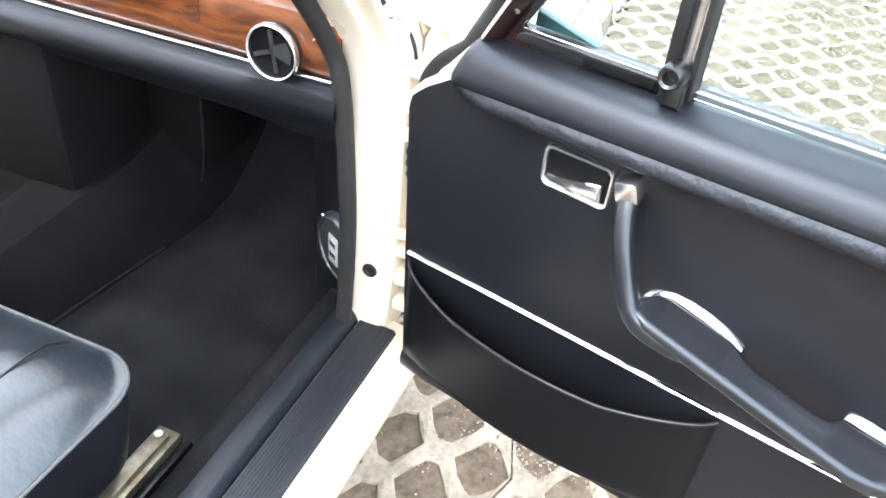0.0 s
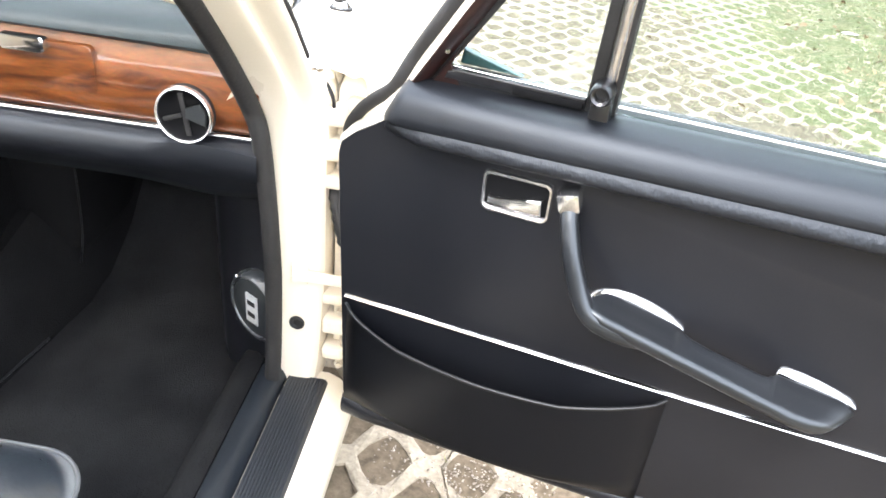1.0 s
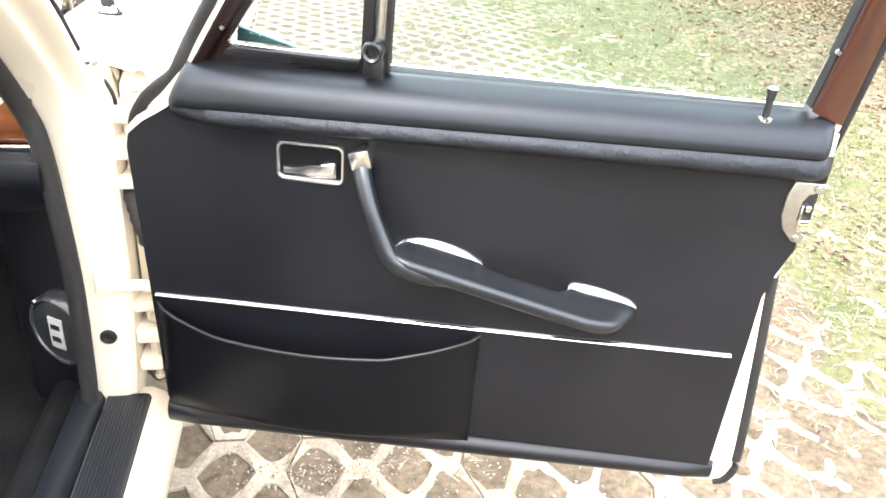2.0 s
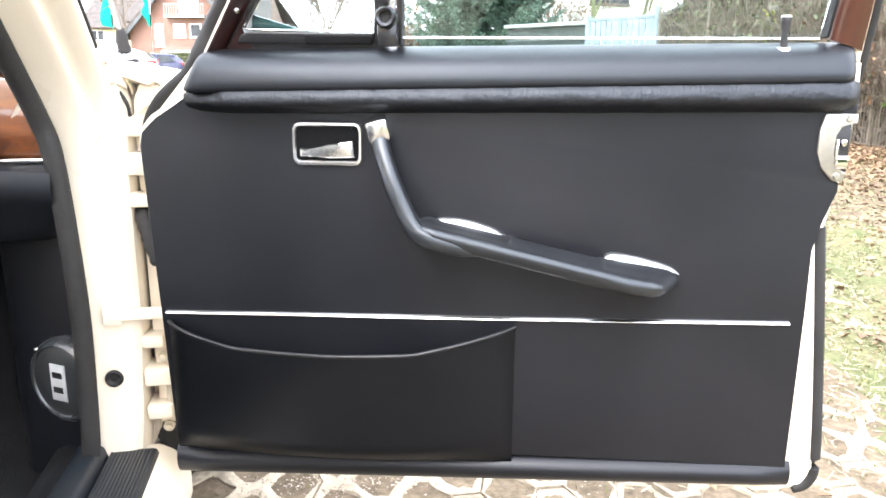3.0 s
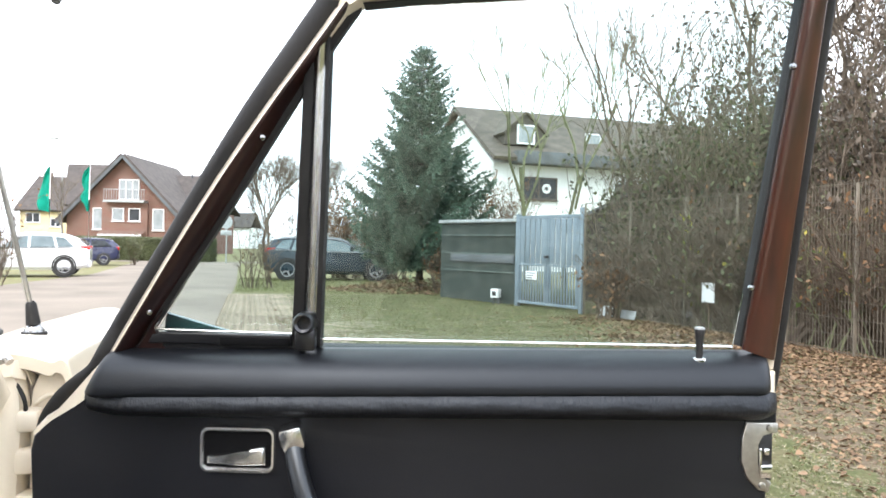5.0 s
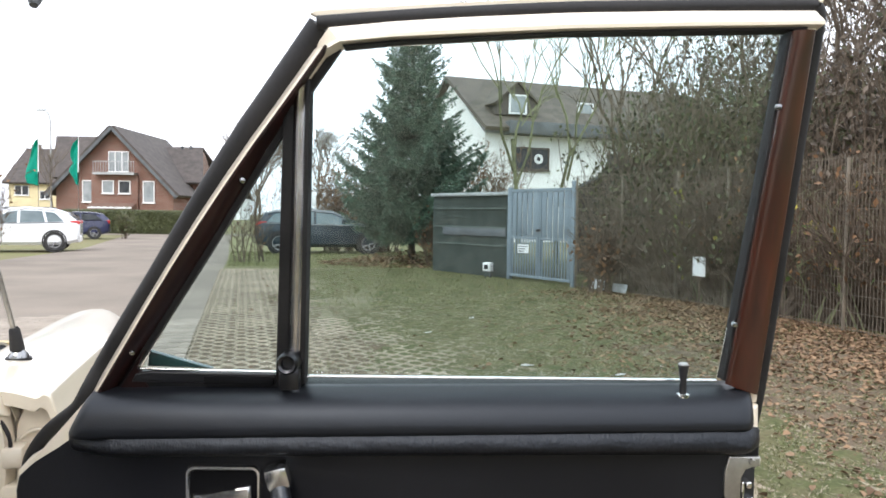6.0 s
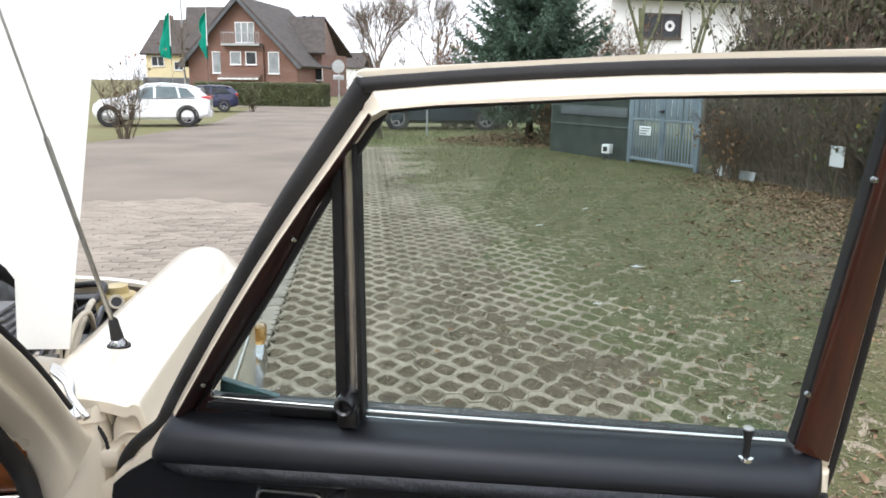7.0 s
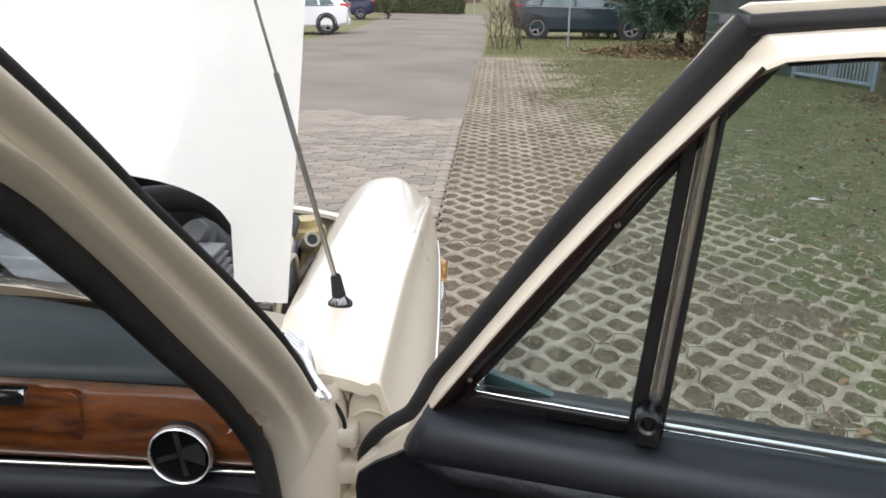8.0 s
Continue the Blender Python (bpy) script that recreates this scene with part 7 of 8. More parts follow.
yellow = thing("yellow_house", pose(-41.5, 80, 0), "pale yellow house with a dark tiled roof", "house")
bm = bmesh.new()
box(bm, (-2.6, 0, -0.2), (2.6, 9, 4.05))
part("wall", bm, RENDER_YELLOW, yellow)
bm = bmesh.new()
for y0 in (-0.5, 9.5):
    roof_slab(bm, [(-3.0, y0, 3.85), (3.1, y0, 3.85), (3.1, 4.5, 7.75), (-3.0, 4.5, 7.75)], 0.22)
part("roof", bm, ROOF, yellow)
window(yellow, -1.2, 2.7, 1.5, 1.05, -0.03, PANE, 1)
window(yellow, 1.2, 2.3, 1.1, 0.9, -0.03, PANE, 1)
bm = bmesh.new()
box(bm, (-2.6, -0.9, -0.1), (2.6, -0.5, 1.5), 0.02)
part("garden_wall", bm, SLATE, yellow)
bm = bmesh.new()
box(bm, (-2.3, 4.1, 7.2), (-1.5, 4.7, 8.35), 0.02)
part("chimney", bm, BRICK, yellow)

white = thing("white_house", pose(6.75, 37.4, 0, 0, 0, 20), "white rendered house with brown tiles and a dormer", "house")
bm = bmesh.new()
prism(bm, [(0, -0.2), (9.5, -0.2), (9.5, 5.2), (4.75, 8.2), (0, 5.2)], lambda u, v, d: (-4.2 + d, u, v), 0, 15)
part("wall", bm, RENDER_WHITE, white)
bm = bmesh.new()
roof_slab(bm, [(-4.5, -0.7, 5.25), (11.2, -0.7, 5.25), (11.2, 4.75, 8.45), (-4.5, 4.75, 8.45)], 0.2)
roof_slab(bm, [(-4.5, 10.2, 5.25), (11.2, 10.2, 5.25), (11.2, 4.75, 8.45), (-4.5, 4.75, 8.45)], 0.2)
part("roof", bm, ROOF_BROWN, white)
bm = bmesh.new()
box(bm, (-3.3, -0.9, 5.15), (11.2, 0.3, 5.75), 0.02)
part("eaves_cladding", bm, SLATE, white, "dark grey eaves cladding")
bm = bmesh.new()
prism(bm, [(-1.1, 0), (1.1, 0), (1.1, 0.55), (0, 1.55), (-1.1, 0.55)], lambda u, v, d: (-2.4 + u, d, 6.15 + v), 0.25, 2.5)
dormer = part("dormer", bm, ROOF, white, "brown tiled dormer")
bm = bmesh.new()
for s in (-1, 1):
    roof_slab(bm, [(-2.4, 0.1, 7.72), (-2.4 + s * 1.2, 0.1, 6.62), (-2.4 + s * 1.2, 3.2, 6.62), (-2.4, 3.2, 7.72)], 0.1)
part("dormer_roof", bm, ROOF_BROWN, white)
window(white, -2.4, 6.2, 0.95, 0.95, 0.2, PANE_LIGHT, 0, False)
window(white, 2.0, 6.35, 0.9, 0.8, 1.25, PANE_LIGHT, 0, False)
window(white, -1.75, 3.5, 2.0, 1.1, -0.02, PANE, 1, True, ROOF_BROWN)
window(white, 3.3, 3.5, 1.7, 1.05, -0.02, PANE, 1)
bm = bmesh.new()
lathe(bm, [(0.1, 0.02), (0.24, 0.03), (0.24, 0)], pose(-1.35, -0.06, 4.05, 90), 20)
part("window_wreath", bm, PAPER, white, "round white ornament in the window")
far_house = thing("far_white_house", pose(-35.2, 130, 0), "small distant white house with dark roof", "house")
bm = bmesh.new()
box(bm, (-3.2, 0, -0.2), (2.6, 7, 3.6))
part("wall", bm, RENDER_WHITE, far_house)
bm = bmesh.new()
roof_slab(bm, [(-3.6, -0.4, 3.4), (3.0, -0.4, 3.4), (3.0, 3.5, 6.0), (-3.6, 3.5, 6.0)], 0.2)
roof_slab(bm, [(-3.6, 7.4, 3.4), (3.0, 7.4, 3.4), (3.0, 3.5, 6.0), (-3.6, 3.5, 6.0)], 0.2)
part("roof", bm, ROOF, far_house)
window(far_house, -1.0, 1.2, 1.2, 1.2, -0.03, PANE, 1)

# ---- clipped hedge by the road's end ----
hedge = thing("clipped_hedge", Matrix.Identity(4), "long clipped green hedge", "hedge")
rnd = random.Random(5)
hv, hf = [], []
HX0, HX1, HY0, HY1 = -19.6, -12.1, 40.6, 41.8
bm = bmesh.new()
box(bm, (HX0 + 0.1, HY0 + 0.1, 0), (HX1 - 0.1, HY1 - 0.1, 1.15), 0.05)
part("core", bm, mat("hedge_twigs", (0.05, 0.06, 0.02), (0.06, 0.07, 0.026), 4, 0.9), hedge)
for _ in range(20000):
    side = rnd.random()
    if side < 0.62:
        c = Vector((rnd.uniform(HX0, HX1), HY0 + rnd.uniform(-0.05, 0.08), rnd.uniform(0.0, 1.25)))
    elif side < 0.9:
        c = Vector((rnd.uniform(HX0, HX1), rnd.uniform(HY0, HY1), 1.22 + rnd.uniform(-0.07, 0.06)))
    else:
        c = Vector((HX1 + rnd.uniform(-0.08, 0.05), rnd.uniform(HY0, HY1), rnd.uniform(0, 1.25)))
    if side > 0.985:
        c.x = HX0 + rnd.uniform(-0.05, 0.08)
    n = Vector((rnd.uniform(-1, 1), rnd.uniform(-1.4, 0.2), rnd.uniform(-0.2, 1))).normalized()
    s = n.cross(Vector((rnd.uniform(-1, 1), 0.3, rnd.uniform(-1, 1)))).normalized()
    w = n.cross(s)
    l = rnd.uniform(0.025, 0.05)
    k = len(hv)
    hv += [c - s * l, c + w * l * 0.7, c + s * l, c - w * l * 0.7]
    hf.append((k, k + 1, k + 2, k + 3))
raw("leaves", hv, hf, HEDGE_LEAF, hedge)
thicket("round_bush", [(-13.3, 33.0, 0), (-13.05, 33.0, 0)], -0.2, 0.95, 14, 900, 33, STEMS, HEDGE_LEAF, "small green bush beside the parked cars", leaf=0.05, lean=0.12)

# ---- flags, poles, lamp ----
for fx, fy in ((-18.45, 36), (-16.55, 36)):
    flag = thing("beach_flag", Matrix.Translation((fx, fy, 0)), "tall narrow green flag on a white pole", "flag", "flags by the road")
    bm = bmesh.new()
    sweep(bm, [(0, 0, -0.05), (0, 0, 3.0), (0.02, 0, 4.75)], [0.035, 0.028, 0.012], 8)
    part("pole", bm, UPVC, flag)
    bm = bmesh.new()
    rows = []
    for k in range(15):
        t = k / 14
        z = lerp(2.35, 4.75, t)
        if fx < -17:
            wv = 0.07 + 0.56 * min(1.0, (1 - t) * 1.6) ** 0.8 * (1 - 0.25 * max(0, 0.15 - t) / 0.15)
        else:
            wv = 0.10 + 0.34 * math.sin(math.pi * (1 - t) ** 0.8) + 0.16 * math.exp(-((t - 0.3) / 0.12) ** 2) - 0.1 * math.exp(-((t - 0.5) / 0.08) ** 2)
        rows.append([(0.03 - wv * s, 0.13 * math.sin(5 * s + 6 * t) * s, z + 0.12 * s * (1 - t) - 0.25 * s * t) for s in (0, 0.2, 0.4, 0.6, 0.8, 1)])
    loft(bm, rows)
    bmesh.ops.solidify(bm, geom=bm.faces[:], thickness=0.004)
    part("cloth", bm, FLAG, flag)
lamp = thing("street_lamp", Matrix.Translation((-30.0, 60.5, 0)), "slim grey street lamp", "street lamp")
bm = bmesh.new()
sweep(bm, curve([(0, 0, 0), (0, 0, 7), (-0.1, 0, 8.6), (-0.5, 0, 9.1)], 4), 0.07, 8)
part("pole", bm, GALV, lamp)
bm = bmesh.new()
box(bm, (-1.1, -0.14, 9.02), (-0.4, 0.14, 9.16), 0.04)
part("head", bm, GALV, lamp)
sgn = thing("sign_post", Matrix.Translation((-2.85, 19.6, 0)), "thin metal sign post with a white plate", "sign")
bm = bmesh.new()
sweep(bm, [(0, 0, -0.05), (0, 0, 1.85)], 0.025, 8)
part("post", bm, GALV, sgn)
bm = bmesh.new()
box(bm, (-0.2, -0.04, 1.42), (0.17, -0.026, 1.8), 0.004)
part("plate", bm, PAPER, sgn)
sgn = thing("traffic_sign", Matrix.Translation((-11.0, 39.8, 0)), "round traffic sign seen from behind", "sign")
bm = bmesh.new()
sweep(bm, [(0, 0, -0.05), (0, 0, 2.5)], 0.035, 8)
part("post", bm, GALV, sgn)
bm = bmesh.new()
lathe(bm, [(0, 0.02), (0.34, 0.02), (0.35, 0.0), (0.34, -0.01), (0, -0.01)], pose(0, -0.06, 2.15, 90), 24)
part("plate", bm, GALV, sgn)
bm = bmesh.new()
box(bm, (-0.3, -0.05, 1.45), (0.3, -0.03, 1.72), 0.01)
part("lower_plate", bm, GALV, sgn)

# ---- parked cars ----
def parked_car(name, m, paint, label, L, W, belt, roof, stations, panes, wheels, wr, glass, tail, pillars=()):
    """stations: (x, z under, z belt, z top, half width at top); x ahead of the car's middle."""
    c = thing(name, m, label, "car")
    half = W / 2
    rows = []

    def sec(x, zb, zs, zt, wt, nose):
        w = half * nose
        return [(x, -w * 0.9, zb), (x, -w, zb + 0.1), (x, -w * 1.0, (zb + zs) / 2), (x, -w * 0.975, zs - 0.03), (x, -w * 0.945, zs), (x, -(wt + (w * 0.945 - wt) * 0.15), lerp(zs, zt, 0.82)), (x, -wt * 0.9, zt - 0.012), (x, -wt * 0.5, zt), (x, 0, zt + 0.006), (x, wt * 0.5, zt), (x, wt * 0.9, zt - 0.012), (x, (wt + (w * 0.945 - wt) * 0.15), lerp(zs, zt, 0.82)), (x, w * 0.945, zs), (x, w * 0.975, zs - 0.03), (x, w * 1.0, (zb + zs) / 2), (x, w, zb + 0.1), (x, w * 0.9, zb)]

    st = [sec(*s) for s in stations]
    bm = bmesh.new()
    loft(bm, st, closed=True, caps=True)
    body = part("body", bm, paint, c, angle=32)

    def on_side(x, f, s):
        for a, b in zip(stations, stations[1:]):
            if a[0] <= x <= b[0]:
                t = (x - a[0]) / (b[0] - a[0])
                zb, zs, zt, wt, no = [lerp(a[i], b[i], t) for i in range(1, 6)]
                w = half * no
                y0, y1 = w * 0.945, wt + (w * 0.945 - wt) * 0.15
                return Vector((x, s * (lerp(y0, y1, f) + 0.022), lerp(zs, lerp(zs, zt, 0.82), f)))

    for poly in panes:
        for s in (-1, 1):
            bm = bmesh.new()
            fs = [bm.verts.new(on_side(x, f, s)) for x, f in poly]
            bm.faces.new(fs if s < 0 else fs[::-1])
            bmesh.ops.solidify(bm, geom=bm.faces[:], thickness=0.006)
            part("side_window", bm, glass, c)
    for wx in wheels:
        for s in (-1, 1):
            M = pose(wx, s * (half - 0.09), wr, 90 if s < 0 else -90)
            bm = bmesh.new()
            lathe(bm, [(wr * 0.62, 0.09), (wr * 0.9, 0.105), (wr, 0.07), (wr, -0.1), (wr * 0.6, -0.1)], M, 28)
            wheel = part("wheel", bm, TYRE, c)
            bm = bmesh.new()
            lathe(bm, [(0, 0.085), (wr * 0.16, 0.09), (wr * 0.2, 0.07), (wr * 0.22, 0.05)], M, 16)
            for k in range(5):
                box(bm, (wr * 0.1, -wr * 0.09, 0.05), (wr * 0.6, wr * 0.09, 0.085), 0.008, M @ pose(0, 0, 0, 0, 0, k * 72))
            lathe(bm, [(wr * 0.56, 0.06), (wr * 0.6, 0.095), (wr * 0.66, 0.095), (wr * 0.66, 0.0)], M, 28)
            part("rim", bm, ALLOY, wheel)
            bm = bmesh.new()
            lathe(bm, [(wr * 0.97, 0.0), (wr * 0.97, 0.092), (wr * 1.11, 0.095), (wr * 1.13, 0.088), (wr * 1.13, 0.0)], M, 28)
            part("wheel_arch", bm, TYRE, c)
    for s in (-1, 1):
        xs = [lerp(panes[0][0][0], panes[-1][2][0], k / 12) for k in range(13)]
        bm = bmesh.new()
        sweep(bm, [on_side(x, 1.03, s) + Vector((0, s * 0.004, 0.02)) for x in xs], 0.016, 6)
        part("roof_rail", bm, GALV if paint is not CAR_NAVY else TYRE, c)
        bm = bmesh.new()
        sweep(bm, [on_side(x, -0.01, s) for x in xs] + [on_side(lerp(xs[-1], panes[-1][1][0], k / 3), -0.01, s) for k in (1, 2, 3)], 0.011, 6)
        part("belt_trim", bm, GALV if paint is CAR_SLATE else TYRE, c)
    x0 = stations[0][0]
    for s in (-1, 1):
        bm = bmesh.new()
        box(bm, (x0 - 0.012, s * half * 0.74 - 0.17, tail[0]), (x0 + tail[2], s * half * 0.74 + 0.17, tail[1]), 0.03)
        part("tail_lamp", bm, TAIL_RED, c)
        bm = bmesh.new()
        box(bm, (0.52, s * (half + 0.01) - 0.07, belt - 0.02), (0.66, s * (half + 0.09) + 0.03, belt + 0.1), 0.03)
        part("mirror", bm, paint, c)
        for hx in (0.1, -0.75):
            bm = bmesh.new()
            box(bm, (hx - 0.1, s * half - 0.012, belt - 0.14), (hx + 0.1, s * half + 0.02, belt - 0.105), 0.008)
            part("door_handle", bm, paint, c)
    bm = bmesh.new()
    box(bm, (x0 - 0.03, -half * 0.88, 0.3), (x0 + 0.3, half * 0.88, 0.55), 0.06)
    part("rear_bumper", bm, paint, c)
    bm = bmesh.new()
    zr0, zr1 = stations[1][2], stations[3][3]
    loft(bm, [[(stations[1][0] - 0.05, y, zr0 + 0.12), (stations[2][0] - 0.05, y, zr1 - 0.1)] for y in (-half * 0.66, 0, half * 0.66)])
    bmesh.ops.solidify(bm, geom=bm.faces[:], thickness=0.01)
    part("rear_window", bm, CAR_GLASS, c)
    return c


# heading: ahead is the car's own x axis
suv_st = [(-2.1, 0.42, 0.92, 0.94, 0.72, 0.9), (-2.02, 0.32, 0.96, 1.06, 0.7, 0.97), (-1.72, 0.25, 0.98, 1.31, 0.64, 1.0), (-1.35, 0.22, 0.98, 1.44, 0.6, 1.0), (-0.5, 0.22, 0.96, 1.51, 0.6, 1.0), (0.1, 0.22, 0.95, 1.46, 0.6, 1.0), (0.75, 0.22, 0.94, 1.1, 0.7, 1.0), (1.05, 0.22, 0.93, 0.98, 0.74, 1.0), (1.8, 0.24, 0.84, 0.9, 0.72, 0.98), (2.1, 0.3, 0.72, 0.76, 0.6, 0.88), (2.2, 0.4, 0.6, 0.64, 0.5, 0.78)]
suv_st = [(1.3 + (x - 1.3) * 0.62 if x > 1.3 else x, zb, zs, zt, wt, no) for x, zb, zs, zt, wt, no in suv_st]
suv_p = [[(-1.62, 0.12), (-1.12, 0.06), (-1.02, 0.92), (-1.32, 0.86)], [(-1.04, 0.05), (-0.28, 0.05), (-0.28, 0.96), (-0.94, 0.94)], [(-0.2, 0.05), (0.66, 0.05), (0.12, 0.9), (-0.2, 0.95)]]


def heading(x, y, dx, dy):
    a = math.atan2(dy, dx)
    return Matrix.Translation((x, y, 0)) @ Matrix.Rotation(a, 4, "Z")


# place each car by its rear wheel
def by_rear_wheel(wx, wy, dx, dy, off, track):
    n = math.hypot(dx, dy)
    dx, dy = dx / n, dy / n
    # the near side is the one towards the viewer
    px_, py_ = (-dy, dx) if -dx * 0 + dx > 0 else (dy, -dx)
    return heading(wx - dx * off + px_ * track, wy - dy * off + py_ * track, dx, dy)


parked_car("white_suv", by_rear_wheel(-10.75, 21.9, -0.93, -0.36, -1.15, 0.7) @ Matrix.Scale(0.87, 4), CAR_WHITE, "white compact SUV parked on the verge", 4.39, 1.83, 1.0, 1.6, suv_st, suv_p, (-1.32, 1.3), 0.345, CAR_GLASS_SKY, (0.92, 1.05, 0.3))
est_st = [(-2.2, 0.42, 0.9, 0.93, 0.7, 0.9), (-2.12, 0.3, 0.95, 1.05, 0.68, 0.96), (-1.9, 0.24, 0.97, 1.34, 0.62, 1.0), (-1.5, 0.2, 0.97, 1.44, 0.58, 1.0), (-0.4, 0.2, 0.95, 1.49, 0.58, 1.0), (0.25, 0.2, 0.93, 1.44, 0.58, 1.0), (1.05, 0.2, 0.92, 1.06, 0.68, 1.0), (1.35, 0.2, 0.91, 0.95, 0.72, 1.0), (1.95, 0.22, 0.8, 0.85, 0.7, 0.97), (2.2, 0.28, 0.66, 0.7, 0.6, 0.88), (2.3, 0.36, 0.56, 0.6, 0.5, 0.78)]
est_st = [(1.34 + (x - 1.34) * 0.66 if x > 1.34 else -1.34 + (x + 1.34) * 0.78 if x < -1.34 else x, zb, zs * 0.95, zs * 0.95 + (zt - zs) * 0.86, wt, no) for x, zb, zs, zt, wt, no in est_st]
est_p = [[(-1.7, 0.15), (-1.3, 0.06), (-1.2, 0.92), (-1.5, 0.86)], [(-1.22, 0.05), (-0.32, 0.05), (-0.32, 0.95), (-1.12, 0.93)], [(-0.24, 0.05), (0.9, 0.05), (0.28, 0.9), (-0.24, 0.95)]]
parked_car("dark_estate_car", by_rear_wheel(-4.2, 22.3, 0.98, 0.18, -1.34, 0.8), CAR_SLATE, "dark slate-blue estate car parked on the grass", 4.5, 1.8, 0.94, 1.49, est_st, est_p, (-1.34, 1.34), 0.325, CAR_GLASS_SKY, (0.82, 0.98, 0.3))
small_st = [(-1.75, 0.4, 0.86, 0.9, 0.64, 0.9), (-1.68, 0.28, 0.9, 1.02, 0.62, 0.97), (-1.45, 0.22, 0.9, 1.22, 0.56, 1.0), (-1.1, 0.2, 0.89, 1.28, 0.54, 1.0), (-0.3, 0.2, 0.87, 1.3, 0.54, 1.0), (0.25, 0.2, 0.86, 1.24, 0.54, 1.0), (0.9, 0.2, 0.85, 0.96, 0.62, 1.0), (1.1, 0.2, 0.84, 0.88, 0.66, 1.0), (1.6, 0.22, 0.74, 0.78, 0.64, 0.97), (1.8, 0.3, 0.6, 0.64, 0.55, 0.85)]
small_p = [[(-1.4, 0.1), (-0.5, 0.05), (-0.5, 0.94), (-1.1, 0.88)], [(-0.42, 0.05), (0.7, 0.05), (0.25, 0.9), (-0.42, 0.94)]]
parked_car("navy_hatchback", by_rear_wheel(-14.35, 32.7, -0.9, -0.44, -0.95, 0.65) @ Matrix.Scale(0.9, 4), CAR_NAVY, "navy blue small hatchback parked by the hedge", 3.55, 1.6, 0.87, 1.3, small_st, small_p, (-1.05, 1.1), 0.28, CAR_GLASS, (0.72, 0.9, 0.2))

# unseen hedge added behind the viewer: closes the place, blocks sky light, darkens reflections
back = thing("boundary_hedge", Matrix.Identity(4), "tall dark evergreen boundary hedge", "hedge")
bm = bmesh.new()
rows = []
for i in range(61):
    x = lerp(-14, 16, i / 60)
    rows.append([(x, -8.5 + 0.25 * noise.noise((x * 1.3, z, 0)) - 0.25 * (z > 2.1), z + 0.3 * noise.noise((x * 0.9, z * 0.7, 7)) * (z > 0.5)) for z in (-0.05, 0.5, 0.9, 1.3, 1.7, 2.0, 2.2)])
loft(bm, rows)
bmesh.ops.solidify(bm, geom=bm.faces[:], thickness=-0.8)
part("foliage", bm, mat("evergreen_mass", (0.03, 0.045, 0.015), (0.06, 0.075, 0.03), 5, 0.9, bump=1.0, bump_scale=14, fine=0.5), back)

# ---- loose grass, leaves ----
def scatter_blades(n, seed, place, hmin, hmax, width):
    rnd = random.Random(seed)
    v, f = [], []
    while len(f) < n:
        p = place(rnd)
        if p is None:
            continue
        h = rnd.uniform(hmin, hmax)
        a = rnd.uniform(0, 6.28)
        d = Vector((math.cos(a), math.sin(a), 0))
        s = Vector((-d.y, d.x, 0)) * width * rnd.uniform(0.6, 1.3)
        lean = d * h * rnd.uniform(0.2, 1.1)
        k = len(v)
        v += [p - s, p + s, p + lean + Vector((0, 0, h))]
        f.append((k, k + 1, k + 2))
    return v, f


def turf_spot(rnd):
    x, y = rnd.uniform(-0.1, 7.0), rnd.uniform(0.0, 9.5)
    c = cover(x, y)
    if rnd.random() > 0.02 + 0.98 * c ** 1.4:
        return None
    return road_xy(x, y, -0.01 + 0.012 * c)


v, f = scatter_blades(240000, 41, turf_spot, 0.007, 0.024, 0.0028)
tagged(raw("grass", v, f, GRASS), "short grass growing through the pavers", "grass", kind="stuff")


def far_spot(rnd):
    x, y = rnd.uniform(-0.1, 9.0), rnd.uniform(9.0, 24.0)
    if y < 17 and rnd.random() > 0.01 + 0.99 * cover(x, y) ** 1.2:
        return None
    return road_xy(x, y, -0.005)


v, f = scatter_blades(60000, 42, far_spot, 0.02, 0.06, 0.006)
tagged(raw("grass", v, f, GRASS), "patchy winter grass on the green", "grass", kind="stuff")


def leaf_mesh(n, seed, place, size):
    rnd = random.Random(seed)
    v, f = [], []
    for _ in range(n):
        p = place(rnd)
        a = rnd.uniform(0, 6.28)
        l = size * rnd.uniform(0.5, 1.3)
        d, s = Vector((math.cos(a), math.sin(a), rnd.uniform(-0.2, 0.3))), Vector((-math.sin(a), math.cos(a), rnd.uniform(-0.2, 0.3)))
        k = len(v)
        c1, c2 = rnd.uniform(0.05, 0.4), rnd.uniform(0.05, 0.4)
        w1, w2 = rnd.uniform(0.25, 0.42), rnd.uniform(0.25, 0.42)
        up_ = Vector((0, 0, l))
        v += [p, p + d * l * 0.3 + s * l * w1 + up_ * c1, p + d * l * 0.72 + s * l * w1 * 0.75 + up_ * c1, p + d * l + up_ * 0.1, p + d * l * 0.72 - s * l * w2 * 0.75 + up_ * c2, p + d * l * 0.3 - s * l * w2 + up_ * c2]
        f += [(k, k + 1, k + 2, k + 3), (k, k + 3, k + 4, k + 5)]
    return v, f


def litter_spot(rnd):
    u = (len(FENCE) - 1.001) * rnd.random() ** 0.6
    i = int(u)
    a, b = Vector((*FENCE[i], 0)), Vector((*FENCE[i + 1], 0))
    p = a.lerp(b, u - i)
    return p + Vector((-0.85, -0.5, 0)) * abs(rnd.gauss(0, 0.65 + 1.5 * u / (len(FENCE) - 1))) + Vector((0.2, 0.1, rnd.uniform(0.0, 0.02)))


v, f = leaf_mesh(23000, 51, litter_spot, 0.045)
tagged(raw("leaf_litter", v, f, DEAD_LEAF), "brown fallen leaves along the fence", "leaves", kind="stuff")


